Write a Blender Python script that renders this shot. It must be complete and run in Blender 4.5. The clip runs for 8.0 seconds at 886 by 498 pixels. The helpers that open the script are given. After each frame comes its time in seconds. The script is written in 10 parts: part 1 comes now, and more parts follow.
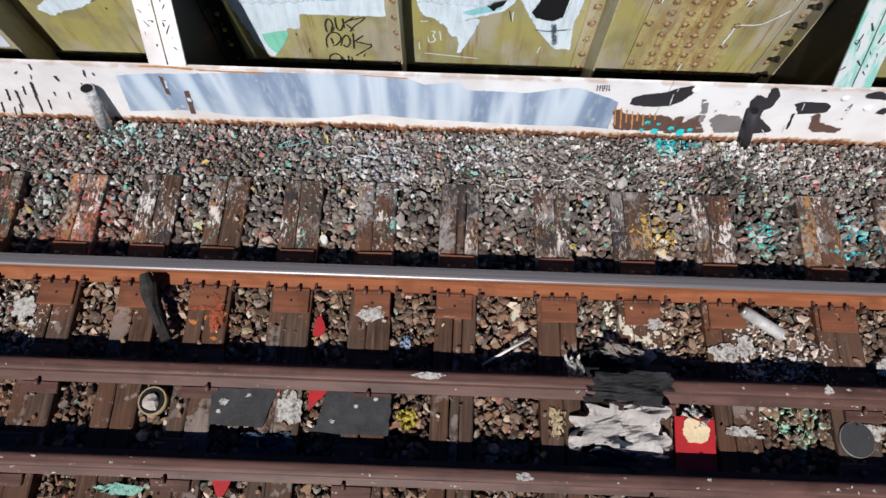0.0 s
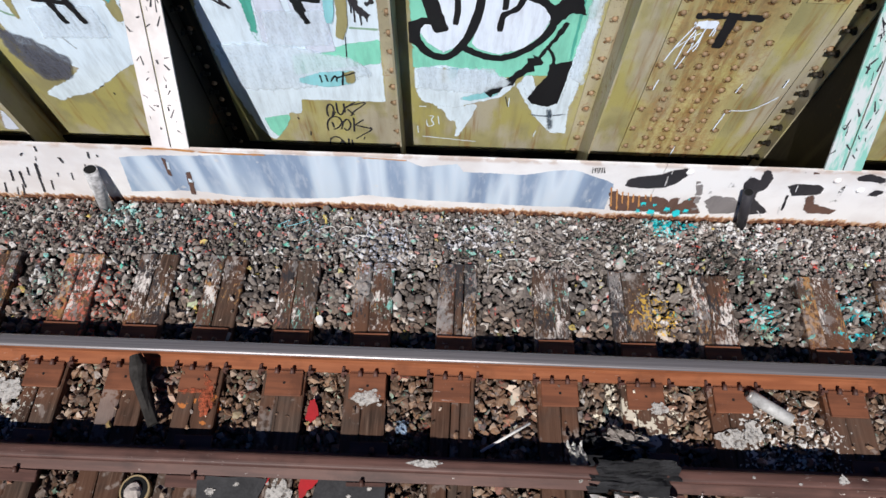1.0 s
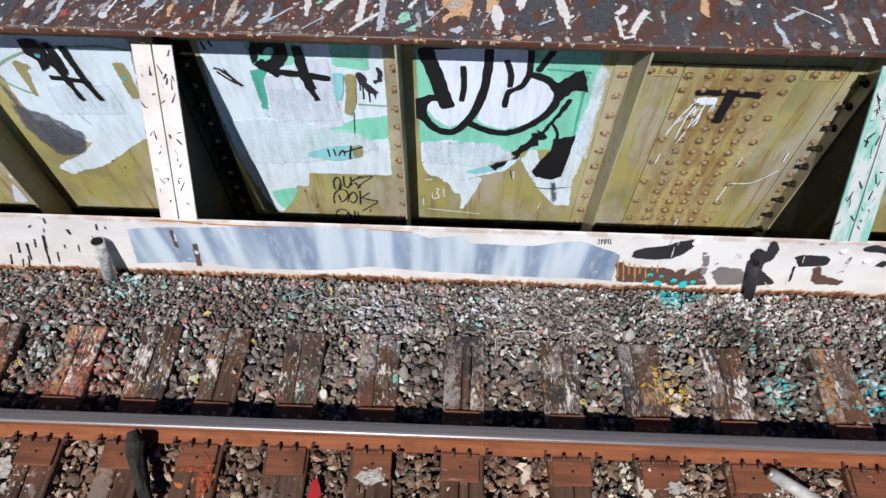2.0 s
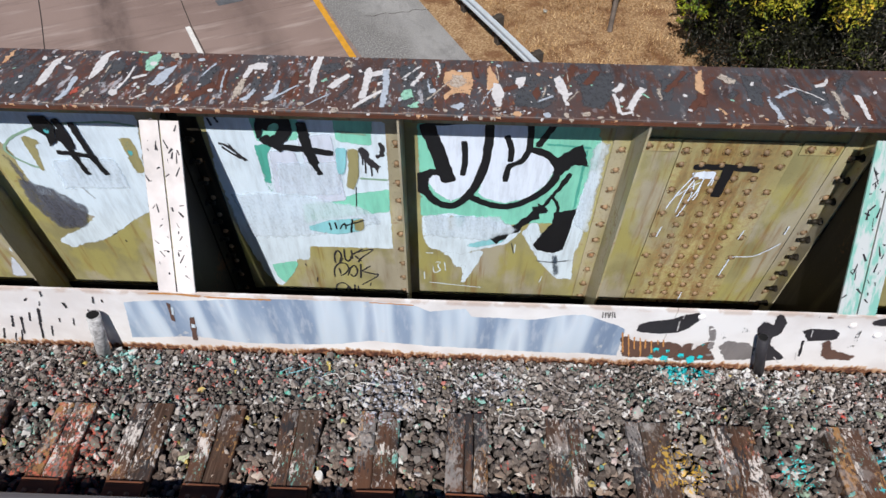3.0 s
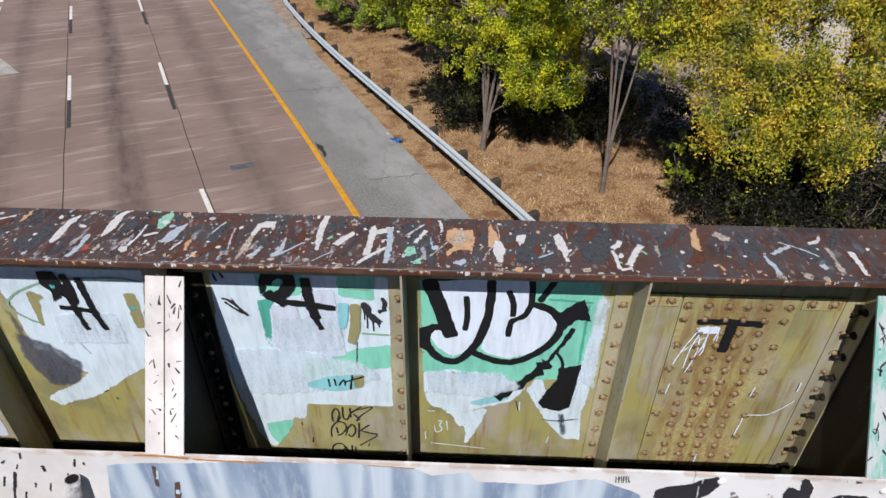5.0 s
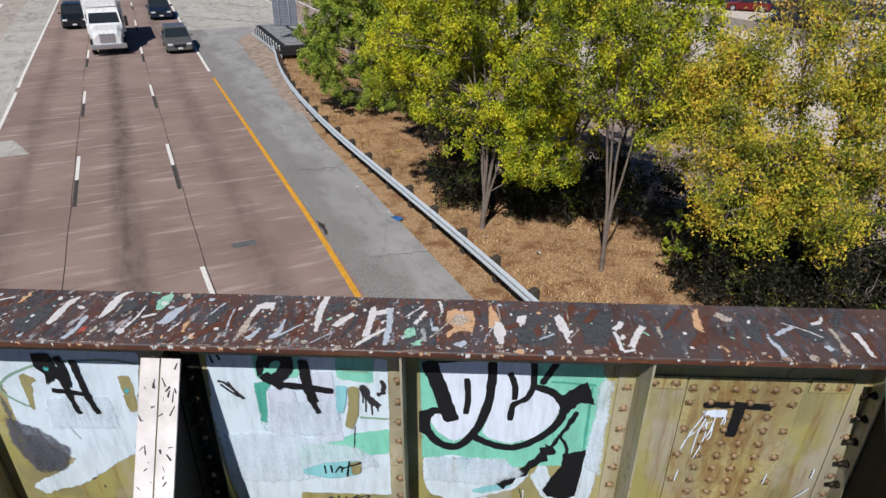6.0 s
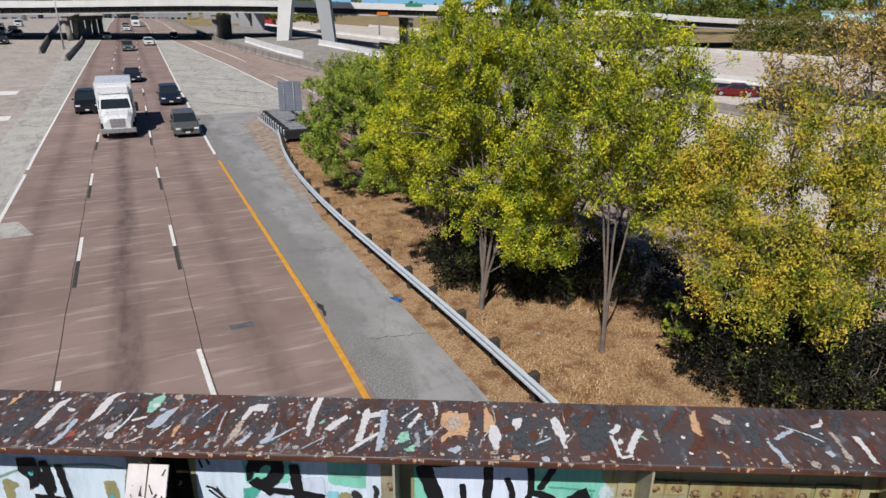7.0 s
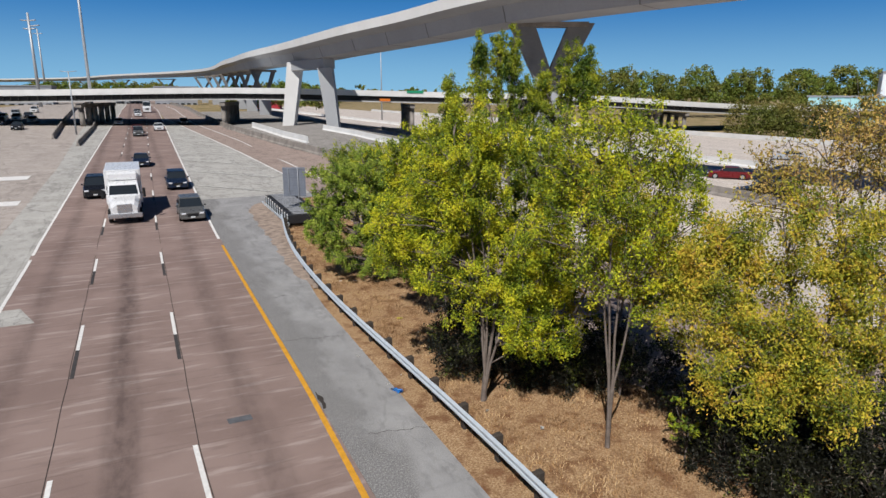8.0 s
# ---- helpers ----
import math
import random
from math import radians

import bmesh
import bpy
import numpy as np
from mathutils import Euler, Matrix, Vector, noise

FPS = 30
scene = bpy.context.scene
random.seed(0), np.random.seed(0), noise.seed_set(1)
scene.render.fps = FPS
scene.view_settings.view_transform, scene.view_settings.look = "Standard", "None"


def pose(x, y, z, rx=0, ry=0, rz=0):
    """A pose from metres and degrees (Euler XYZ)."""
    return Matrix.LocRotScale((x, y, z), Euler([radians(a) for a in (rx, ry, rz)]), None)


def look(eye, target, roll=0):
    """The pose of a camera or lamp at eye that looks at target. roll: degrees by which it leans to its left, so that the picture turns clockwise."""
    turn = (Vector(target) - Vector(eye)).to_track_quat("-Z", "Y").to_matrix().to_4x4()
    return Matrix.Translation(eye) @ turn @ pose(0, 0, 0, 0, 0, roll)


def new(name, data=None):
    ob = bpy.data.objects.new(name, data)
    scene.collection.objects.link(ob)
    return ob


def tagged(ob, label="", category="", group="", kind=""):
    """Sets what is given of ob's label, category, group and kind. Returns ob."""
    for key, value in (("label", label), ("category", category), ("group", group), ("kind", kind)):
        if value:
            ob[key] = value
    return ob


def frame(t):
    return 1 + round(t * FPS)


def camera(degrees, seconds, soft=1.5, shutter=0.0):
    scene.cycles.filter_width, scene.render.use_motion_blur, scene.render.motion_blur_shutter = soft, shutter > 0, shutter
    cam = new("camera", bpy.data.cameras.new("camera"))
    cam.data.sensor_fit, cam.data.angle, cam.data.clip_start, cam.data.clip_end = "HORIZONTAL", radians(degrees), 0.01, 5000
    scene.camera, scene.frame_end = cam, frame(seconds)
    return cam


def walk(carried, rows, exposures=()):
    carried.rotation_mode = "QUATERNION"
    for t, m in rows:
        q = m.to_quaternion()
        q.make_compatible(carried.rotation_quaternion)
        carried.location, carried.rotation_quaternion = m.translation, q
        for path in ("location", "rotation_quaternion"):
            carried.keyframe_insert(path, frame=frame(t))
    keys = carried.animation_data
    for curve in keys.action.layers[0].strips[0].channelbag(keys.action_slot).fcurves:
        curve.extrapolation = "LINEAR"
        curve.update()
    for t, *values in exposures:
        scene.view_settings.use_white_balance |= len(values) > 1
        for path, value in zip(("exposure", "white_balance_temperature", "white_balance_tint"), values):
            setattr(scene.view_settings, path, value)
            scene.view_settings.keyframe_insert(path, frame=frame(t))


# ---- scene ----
cam = camera(70.47, 8.0)
# seconds, place, pitch, yaw, roll
PATH = [
    (0.0, 0.052, -0.054, 9.094, -69.67, 1.20, 0.88),
    (0.5, 0.063, -0.042, 9.092, -66.14, 1.26, 0.91),
    (1.0, 0.061, -0.026, 9.072, -62.61, 1.29, 0.91),
    (1.5, 0.034, -0.026, 9.064, -59.30, 1.33, 0.80),
    (3.0, 0.012, -0.017, 9.003, -48.98, 1.56, 0.64),
    (3.5, 0.007, -0.003, 8.991, -45.46, 1.62, 0.57),
    (4.0, 0.000, 0.000, 8.985, -41.96, 1.66, 0.55),
    (4.5, -0.002, 0.000, 8.986, -38.42, 1.70, 0.54),
    (6.0, -0.004, 0.017, 9.006, -27.93, 1.80, 0.41),
    (6.5, 0.005, 0.034, 9.047, -24.42, 1.83, 0.35),
    (7.0, 0.025, 0.043, 9.142, -20.92, 1.84, 0.33),
    (7.5, 0.010, 0.038, 9.337, -17.42, 1.87, 0.29),
    (8.0, 0.002, 0.060, 9.581, -13.89, 1.94, 0.15),
]
walk(cam, [(t, pose(x, y, z, 90 + pitch, 0, yaw) @ pose(0, 0, 0, 0, 0, roll)) for t, x, y, z, pitch, yaw, roll in PATH],
     exposures=[(0.0, 0.10), (3.0, 0.06), (4.5, 0.0), (7.0, -0.03), (8.0, -0.03)])

# ---- daylight ----
SUN_WAY = Vector((0.162, 0.632, -0.757)).normalized()
SUN_UP = math.asin(-SUN_WAY.z)
world = bpy.data.worlds.new("daylight")
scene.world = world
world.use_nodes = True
sky_nodes = world.node_tree.nodes
sky = sky_nodes.new("ShaderNodeTexSky")
sky.sky_type, sky.sun_disc = "NISHITA", False
sky.sun_elevation, sky.sun_rotation = SUN_UP, math.atan2(-SUN_WAY.x, -SUN_WAY.y)
sky.altitude, sky.air_density, sky.dust_density, sky.ozone_density = 600, 1.0, 0.0, 4.0


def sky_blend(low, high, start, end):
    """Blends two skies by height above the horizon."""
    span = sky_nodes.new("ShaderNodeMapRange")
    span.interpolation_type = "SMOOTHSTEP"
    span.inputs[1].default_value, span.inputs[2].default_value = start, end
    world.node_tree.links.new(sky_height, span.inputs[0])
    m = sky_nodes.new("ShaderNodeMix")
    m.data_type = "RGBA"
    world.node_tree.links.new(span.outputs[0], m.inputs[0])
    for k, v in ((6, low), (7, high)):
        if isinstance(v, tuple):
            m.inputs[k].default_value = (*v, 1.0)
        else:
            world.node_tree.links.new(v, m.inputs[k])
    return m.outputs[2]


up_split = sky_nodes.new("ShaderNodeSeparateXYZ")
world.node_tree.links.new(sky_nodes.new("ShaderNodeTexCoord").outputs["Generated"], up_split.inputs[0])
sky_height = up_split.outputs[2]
# Overhead sky set darker than natural, to weaken the fill in shadows.
dimmed_sky = sky_blend(sky_blend((4.8, 10.5, 15.6), (0.55, 3.9, 10.4), -0.02, 0.15), (0.08, 0.5, 2.0), 0.1, 0.34)
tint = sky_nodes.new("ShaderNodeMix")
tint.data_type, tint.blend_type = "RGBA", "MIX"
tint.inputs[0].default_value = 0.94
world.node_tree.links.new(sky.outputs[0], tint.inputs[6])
world.node_tree.links.new(dimmed_sky, tint.inputs[7])
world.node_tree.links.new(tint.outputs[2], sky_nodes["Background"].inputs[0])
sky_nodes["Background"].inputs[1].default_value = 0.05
sun = new("sun", bpy.data.lights.new("sun", "SUN"))
sun.data.energy, sun.data.angle, sun.data.color = 5.0, radians(0.53), (0.985, 0.965, 0.94)
sun.matrix_world = look((0, 0, 40), Vector((0, 0, 40)) + SUN_WAY)

# ---- material tools ----
class Mat:
    """A node material with short calls for its nodes."""

    def __init__(self, name, rough=0.8, metal=0.0):
        self.m = bpy.data.materials.new(name)
        self.m.use_nodes = True
        self.t = self.m.node_tree
        self.b = self.t.nodes["Principled BSDF"]
        self.b.inputs["Roughness"].default_value, self.b.inputs["Metallic"].default_value = rough, metal
        self.b.inputs["Specular IOR Level"].default_value = 0.12 if rough >= 0.8 else 0.3 if rough >= 0.5 else 0.5
        self.co = self.t.nodes.new("ShaderNodeTexCoord").outputs["Object"]
        self.pos = self.t.nodes.new("ShaderNodeNewGeometry").outputs["Position"]

    def link(self, a, b):
        self.t.links.new(a, b)

    def put(self, sock, v):
        if isinstance(v, bpy.types.NodeSocket):
            self.link(v, sock)
        elif isinstance(v, (tuple, list)):
            sock.default_value = (*v, 1.0)[:4] if sock.type == "RGBA" else v
        else:
            sock.default_value = v

    def map(self, co, scale=(1, 1, 1), shift=(0, 0, 0), turn=(0, 0, 0)):
        n = self.t.nodes.new("ShaderNodeMapping")
        self.put(n.inputs[0], co)
        self.put(n.inputs["Scale"], scale), self.put(n.inputs["Location"], shift), self.put(n.inputs["Rotation"], turn)
        return n.outputs[0]

    def noise(self, scale, detail=4.0, co=None, rough=0.55, warp=0.0):
        n = self.t.nodes.new("ShaderNodeTexNoise")
        self.put(n.inputs["Vector"], co or self.co)
        self.put(n.inputs["Scale"], scale), self.put(n.inputs["Detail"], detail), self.put(n.inputs["Roughness"], rough), self.put(n.inputs["Distortion"], warp)
        return n.outputs[0]

    def math(self, op, a, b=0.0, c=0.0, clamp=False):
        n = self.t.nodes.new("ShaderNodeMath")
        n.operation, n.use_clamp = op, clamp
        self.put(n.inputs[0], a), self.put(n.inputs[1], b), self.put(n.inputs[2], c)
        return n.outputs[0]

    def step(self, v, a, b, lo=0.0, hi=1.0):
        n = self.t.nodes.new("ShaderNodeMapRange")
        n.interpolation_type = "SMOOTHSTEP"
        for i, x in enumerate((v, a, b, lo, hi)):
            self.put(n.inputs[i], x)
        return n.outputs[0]

    def xyz(self, co=None):
        n = self.t.nodes.new("ShaderNodeSeparateXYZ")
        self.put(n.inputs[0], co or self.co)
        return n.outputs

    def mix(self, f, a, b, mode="MIX"):
        n = self.t.nodes.new("ShaderNodeMix")
        n.data_type, n.blend_type = "RGBA", mode
        self.put(n.inputs[0], f), self.put(n.inputs[6], a), self.put(n.inputs[7], b)
        return n.outputs[2]

    def ramp(self, f, *stops):
        n = self.t.nodes.new("ShaderNodeValToRGB")
        self.put(n.inputs[0], f)
        e = n.color_ramp.elements
        while len(e) < len(stops):
            e.new(0.5)
        for el, (p, c) in zip(e, stops):
            el.position, el.color = p, (*c, 1.0)
        return n.outputs[0]

    def random(self):
        return self.t.nodes.new("ShaderNodeObjectInfo").outputs["Random"]

    def island(self):
        return self.t.nodes.new("ShaderNodeNewGeometry").outputs["Random Per Island"]

    def shifted(self, co=None, amount=37.0):
        """Coordinates that differ from object to object."""
        n = self.t.nodes.new("ShaderNodeVectorMath")
        n.operation = "ADD"
        self.put(n.inputs[0], co or self.co)
        self.link(self.math("MULTIPLY", self.random(), amount), n.inputs[1])
        return n.outputs[0]

    def spot(self, x, y, r, co=None):
        """1 inside a soft disc of the plan."""
        c = self.xyz(co or self.pos)
        d = self.math("SQRT", self.math("ADD", self.math("POWER", self.math("SUBTRACT", c[0], x), 2.0), self.math("POWER", self.math("SUBTRACT", c[1], y), 2.0)))
        return self.step(d, r, r * 0.3)

    def bump(self, h, strength=0.4, dist=0.01):
        n = self.t.nodes.new("ShaderNodeBump")
        self.put(n.inputs["Height"], h), self.put(n.inputs["Strength"], strength), self.put(n.inputs["Distance"], dist)
        self.link(n.outputs[0], self.b.inputs["Normal"])
        return self

    def colour(self, c, rough=None):
        self.put(self.b.inputs["Base Color"], c)
        if rough is not None:
            self.put(self.b.inputs["Roughness"], rough)
        return self


def plain(name, c, rough=0.7, metal=0.0, vary=0.18, scale=6.0, grain=60.0, relief=0.15):
    """A simple surface with two scales of variation."""
    a = Mat(name, rough, metal)
    dark, light = [v * (1 - vary) for v in c], [min(1.0, v * (1 + vary)) for v in c]
    f = a.math("ADD", a.math("MULTIPLY", a.noise(scale), 0.65), a.math("MULTIPLY", a.noise(grain), 0.35))
    a.colour(a.ramp(f, (0.3, dark), (0.7, light)), a.step(f, 0.3, 0.7, min(1, rough + 0.1), max(0, rough - 0.08)))
    a.bump(a.noise(grain, 3), relief, 0.004)
    return a.m


# ---- mesh tools ----
def solid(bm, name, material, smooth=False):
    me = bpy.data.meshes.new(name)
    bmesh.ops.recalc_face_normals(bm, faces=bm.faces)
    if smooth:
        for f in bm.faces:
            f.smooth = True
    bm.to_mesh(me)
    bm.free()
    for m in material if isinstance(material, (tuple, list)) else (material,):
        me.materials.append(m)
    return me


def part(name, bm, material, parent=None, label="", smooth=False, at=None):
    ob = new(name, solid(bm, name, material, smooth))
    if parent is not None:
        ob.parent = parent
    if at is not None:
        ob.matrix_basis = at
    if label:
        tagged(ob, label)
    return ob


def thing(name, label, category, at=None, group="", kind=""):
    ob = new(name)
    ob.empty_display_size = 0.2
    if at is not None:
        ob.matrix_basis = at
    return tagged(ob, label, category, group, kind)


def box(bm, x0, x1, y0, y1, z0, z1, m=None, bevel=0.0, mi=0):
    vs = [bm.verts.new((x, y, z)) for z in (z0, z1) for y in (y0, y1) for x in (x0, x1)]
    fs = [bm.faces.new([vs[i] for i in q]) for q in ((0, 2, 3, 1), (4, 5, 7, 6), (0, 1, 5, 4), (2, 6, 7, 3), (0, 4, 6, 2), (1, 3, 7, 5))]
    for f in fs:
        f.material_index = mi
    if bevel:
        r = bmesh.ops.bevel(bm, geom=list({e for f in fs for e in f.edges}), offset=bevel, segments=1, affect="EDGES")
        vs = list({v for f in r["faces"] for v in f.verts} | {v for v in vs if v.is_valid})
    if m is not None:
        bmesh.ops.transform(bm, matrix=m, verts=vs)
    return vs


def boxed(*a, **k):
    bm = bmesh.new()
    box(bm, *a, **k)
    return bm


def prism(bm, outline, m, mi=0):
    """outline: (u, v) points, drawn in the plane of m's first two axes and thickened along its third, from 0 to 1."""
    a = [bm.verts.new(m @ Vector((u, v, 0))) for u, v in outline]
    b = [bm.verts.new(m @ Vector((u, v, 1))) for u, v in outline]
    n = len(a)
    fs = [bm.faces.new(a[::-1]), bm.faces.new(b)] + [bm.faces.new((a[i], a[(i + 1) % n], b[(i + 1) % n], b[i])) for i in range(n)]
    for f in fs:
        f.material_index = mi
    return bm


def rod(bm, p, q, r, r2=None, n=8, mi=0):
    p, q = Vector(p), Vector(q)
    w = (q - p).normalized()
    u = w.orthogonal().normalized()
    v = w.cross(u)
    rings = [[bm.verts.new(c + k * (u * math.cos(6.28319 * i / n) + v * math.sin(6.28319 * i / n))) for i in range(n)] for c, k in ((p, r), (q, r if r2 is None else r2))]
    fs = [bm.faces.new((rings[0][i], rings[0][(i + 1) % n], rings[1][(i + 1) % n], rings[1][i])) for i in range(n)]
    fs += [bm.faces.new(rings[0][::-1]), bm.faces.new(rings[1])]
    for f in fs:
        f.material_index = mi
        f.smooth = len(f.verts) == 4
    return bm


def sweep(bm, line, section, closed=True, mi=0):
    """Carries a section of (across, up) points along a line of places."""
    rows = []
    for i, p in enumerate(line):
        d = (Vector(line[min(i + 1, len(line) - 1)]) - Vector(line[max(i - 1, 0)]))
        side = Vector((d.y, -d.x, 0)).normalized()
        rows.append([bm.verts.new(Vector(p) + side * u + Vector((0, 0, v))) for u, v in section])
    n = len(section)
    for a, b in zip(rows, rows[1:]):
        for i in range(n if closed else n - 1):
            bm.faces.new((a[i], a[(i + 1) % n], b[(i + 1) % n], b[i])).material_index = mi
    if closed:
        bm.faces.new(rows[0][::-1]), bm.faces.new(rows[-1])
    return bm

# ---- the railway bridge: girder ----
WEB, KERB, FLANGE_NEAR, FLANGE_FAR = 2.854, 2.145, 2.599, 3.109
FLANGE_TOP, KERB_TOP, RAIL_TOP, TIE_TOP = 7.038, 6.045, 5.855, 5.687
BAY = 1.313
BRACES = [-1.603 + 3.939 * k for k in range(-3, 4)]
STIFFS = [-1.603 + 3.939 * k + BAY * j - 0.02 for k in range(-3, 4) for j in (1, 2)]


def rusty_paint(name, paint, patches=0.5, streak=0.35, cut=0.66, lichen=0.0, soft=0.08, column=None):
    """Old paint over steel: blotches, rust blooming through, vertical streaks."""
    a = Mat(name, 0.6)
    tall = a.map(a.pos, (9, 9, 0.8))
    big, fine, run = a.noise(1.7, 6, a.pos), a.noise(38, 5, a.pos), a.noise(1.0, 5, tall)
    c = a.mix(a.step(big, 0.35, 0.65), [v * 0.72 for v in paint], [v * 1.18 for v in paint])
    if lichen:
        c = a.mix(a.math("MULTIPLY", a.step(a.noise(4.5, 6, a.map(a.pos, (1, 1, 0.6), (3, 1, 7))), 0.47, 0.6), lichen), c, (0.35, 0.315, 0.11))
        c = a.mix(a.math("MULTIPLY", a.step(a.noise(3.1, 6, a.map(a.pos, (1, 1, 0.5), (8, 2, 1))), 0.5, 0.62), lichen), c, (0.38, 0.345, 0.28))
        c = a.mix(a.step(a.noise(1.0, 6, a.map(a.pos, (22, 22, 1.6), (1, 5, 2))), 0.54, 0.7, 0.0, 0.7), c, (0.22, 0.115, 0.035))
        c = a.mix(a.step(a.noise(130, 3, a.pos), 0.63, 0.7, 0.0, 0.6), c, (0.10, 0.08, 0.05))
    c = a.mix(a.math("MULTIPLY", a.step(run, 0.5, 0.72), streak), c, (0.16, 0.13, 0.085))
    if column:
        x = a.math("ABSOLUTE", a.math("SUBTRACT", a.math("ADD", a.xyz(a.pos)[0], a.math("MULTIPLY", run, 0.25)), column))
        soak = a.math("MULTIPLY", a.step(x, 0.36, 0.12), a.step(a.noise(1.0, 6, a.map(a.pos, (17, 17, 3.4), (6, 2, 4)), 0.65), 0.40, 0.60))
        c = a.mix(a.math("MULTIPLY", soak, 0.75), c, a.ramp(fine, (0.35, (0.13, 0.062, 0.026)), (0.65, (0.28, 0.155, 0.06))))
    rust = a.math("MULTIPLY", a.step(a.math("ADD", a.math("MULTIPLY", fine, 0.45), a.math("MULTIPLY", big, 0.65)), cut, cut + soft), patches)
    c = a.mix(rust, c, a.ramp(fine, (0.3, (0.10, 0.035, 0.015)), (0.7, (0.26, 0.10, 0.035))))
    a.colour(c, a.step(rust, 0.0, 1.0, 0.5, 0.9))
    a.bump(a.math("ADD", fine, a.math("MULTIPLY", rust, 0.6)), 0.2, 0.004)
    return a.m


def flange_steel():
    a = Mat("rust_brown_steel", 0.55)
    big, fine = a.noise(3.0, 6, a.pos), a.noise(55, 5, a.pos)
    c = a.ramp(big, (0.3, (0.045, 0.033, 0.031)), (0.5, (0.10, 0.054, 0.043)), (0.66, (0.072, 0.07, 0.076)))
    smear = a.noise(1.0, 6, a.map(a.pos, (26, 7, 7), (2, 3, 0), (0, 0, -0.5)), 0.65)
    c = a.mix(a.math("MULTIPLY", a.step(smear, 0.49, 0.56), a.step(a.noise(2.3, 3, a.map(a.pos, (1, 1, 1), (4, 7, 0))), 0.4, 0.55, 0.15, 0.9)), c, (0.07, 0.075, 0.085))
    c = a.mix(a.math("MULTIPLY", a.step(a.noise(1.0, 6, a.map(a.pos, (34, 9, 9), (7, 1, 0), (0, 0, -0.6)), 0.7), 0.62, 0.66), 0.55), c, (0.30, 0.29, 0.31))
    c = a.mix(a.step(fine, 0.6, 0.7, 0.0, 0.7), c, (0.15, 0.065, 0.04))
    busy = a.step(a.xyz(a.pos)[0], 1.0, -0.2, 0.2, 1.0)
    for n, (col, cut) in enumerate((((0.42, 0.42, 0.45), 0.60), ((0.05, 0.055, 0.062), 0.57), ((0.62, 0.57, 0.54), 0.63), ((0.50, 0.22, 0.10), 0.645), ((0.16, 0.055, 0.03), 0.56), ((0.35, 0.05, 0.04), 0.655), ((0.68, 0.66, 0.66), 0.65))):
        v = a.noise(1.0, 6, a.map(a.pos, (17 + 5 * n, 8 + 2.5 * n, 10), (3.7 * n, 1.9 * n, 0), (0, 0, -0.45 - 0.1 * n)), 0.68)
        here = a.math("MULTIPLY", a.step(a.noise(3.4, 3, a.map(a.pos, (1, 1, 1), (2.3 * n, 7.1 * n, 0))), 0.42, 0.56), busy)
        c = a.mix(a.math("MULTIPLY", a.step(v, cut - 0.022, cut + 0.02), a.math("MULTIPLY", here, 0.85)), c, col)
    a.colour(c, a.step(big, 0.3, 0.7, 0.42, 0.65))
    a.bump(fine, 0.25, 0.003)
    return a.m


RUST_EDGE = rusty_paint("rusty_edge", (0.10, 0.04, 0.025), 0.9, 0.3)
FLANGE = flange_steel()
OLIVE = rusty_paint("olive_paint", (0.34, 0.31, 0.15), 0.6, 0.35, 0.68, 0.8)
GREY_OLIVE = rusty_paint("grey_olive_paint", (0.36, 0.32, 0.22), 0.55, 0.4, 0.66, 0.55)
SPLICE = rusty_paint("stained_olive_paint", (0.44, 0.385, 0.185), 0.5, 0.5, 0.50, 0.6, 0.2, 1.73)
# Steel with the shade of brace sides and recesses put into its colour.
SHADE_STEEL = rusty_paint("shade_dark_steel", (0.017, 0.014, 0.011), 0.25, 0.2)
SHADE_STEEL.node_tree.nodes["Principled BSDF"].inputs["Specular IOR Level"].default_value = 0.12
RIVET = rusty_paint("rusty_rivet", (0.25, 0.165, 0.095), 1.0, 0.2)
HALO = Mat("rust_stain_ring", 0.85)
HALO.colour((0.15, 0.075, 0.03))
HALO.put(HALO.b.inputs["Alpha"], HALO.step(HALO.noise(45, 5, HALO.pos), 0.42, 0.62, 0.0, 0.8))
HALO = HALO.m


def kerb_white():
    a = Mat("peeling_white_paint", 0.55)
    z = a.xyz(a.pos)[2]
    big, fine = a.noise(2.6, 6, a.pos), a.noise(30, 5, a.pos)
    run = a.noise(1.0, 5, a.map(a.pos, (34, 34, 5)))
    c = a.mix(a.step(big, 0.35, 0.65), (0.70, 0.66, 0.65), (0.84, 0.82, 0.82))
    low = a.math("ADD", a.step(z, 5.55, 5.44, 0.0, 0.27), a.math("MULTIPLY", run, 0.30))
    low = a.math("ADD", low, a.math("ADD", a.math("MULTIPLY", fine, 0.36), a.math("MULTIPLY", big, 0.30)))
    bare = a.step(low, 0.70, 0.73)
    c = a.mix(a.step(low, 0.62, 0.69), c, a.ramp(fine, (0.35, (0.36, 0.16, 0.07)), (0.6, (0.66, 0.44, 0.28))))
    c = a.mix(bare, c, a.ramp(fine, (0.36, (0.045, 0.022, 0.017)), (0.52, (0.14, 0.052, 0.032)), (0.66, (0.34, 0.16, 0.08))))
    top = a.math("MULTIPLY", a.step(z, 6.0, 6.035), a.step(a.noise(7, 5, a.pos), 0.45, 0.56))
    c = a.mix(a.math("MULTIPLY", top, 0.4), c, (0.4, 0.2, 0.09))
    a.colour(c, a.step(bare, 0, 1, 0.5, 0.9)).bump(a.math("SUBTRACT", fine, bare), 0.25, 0.003)
    return a.m


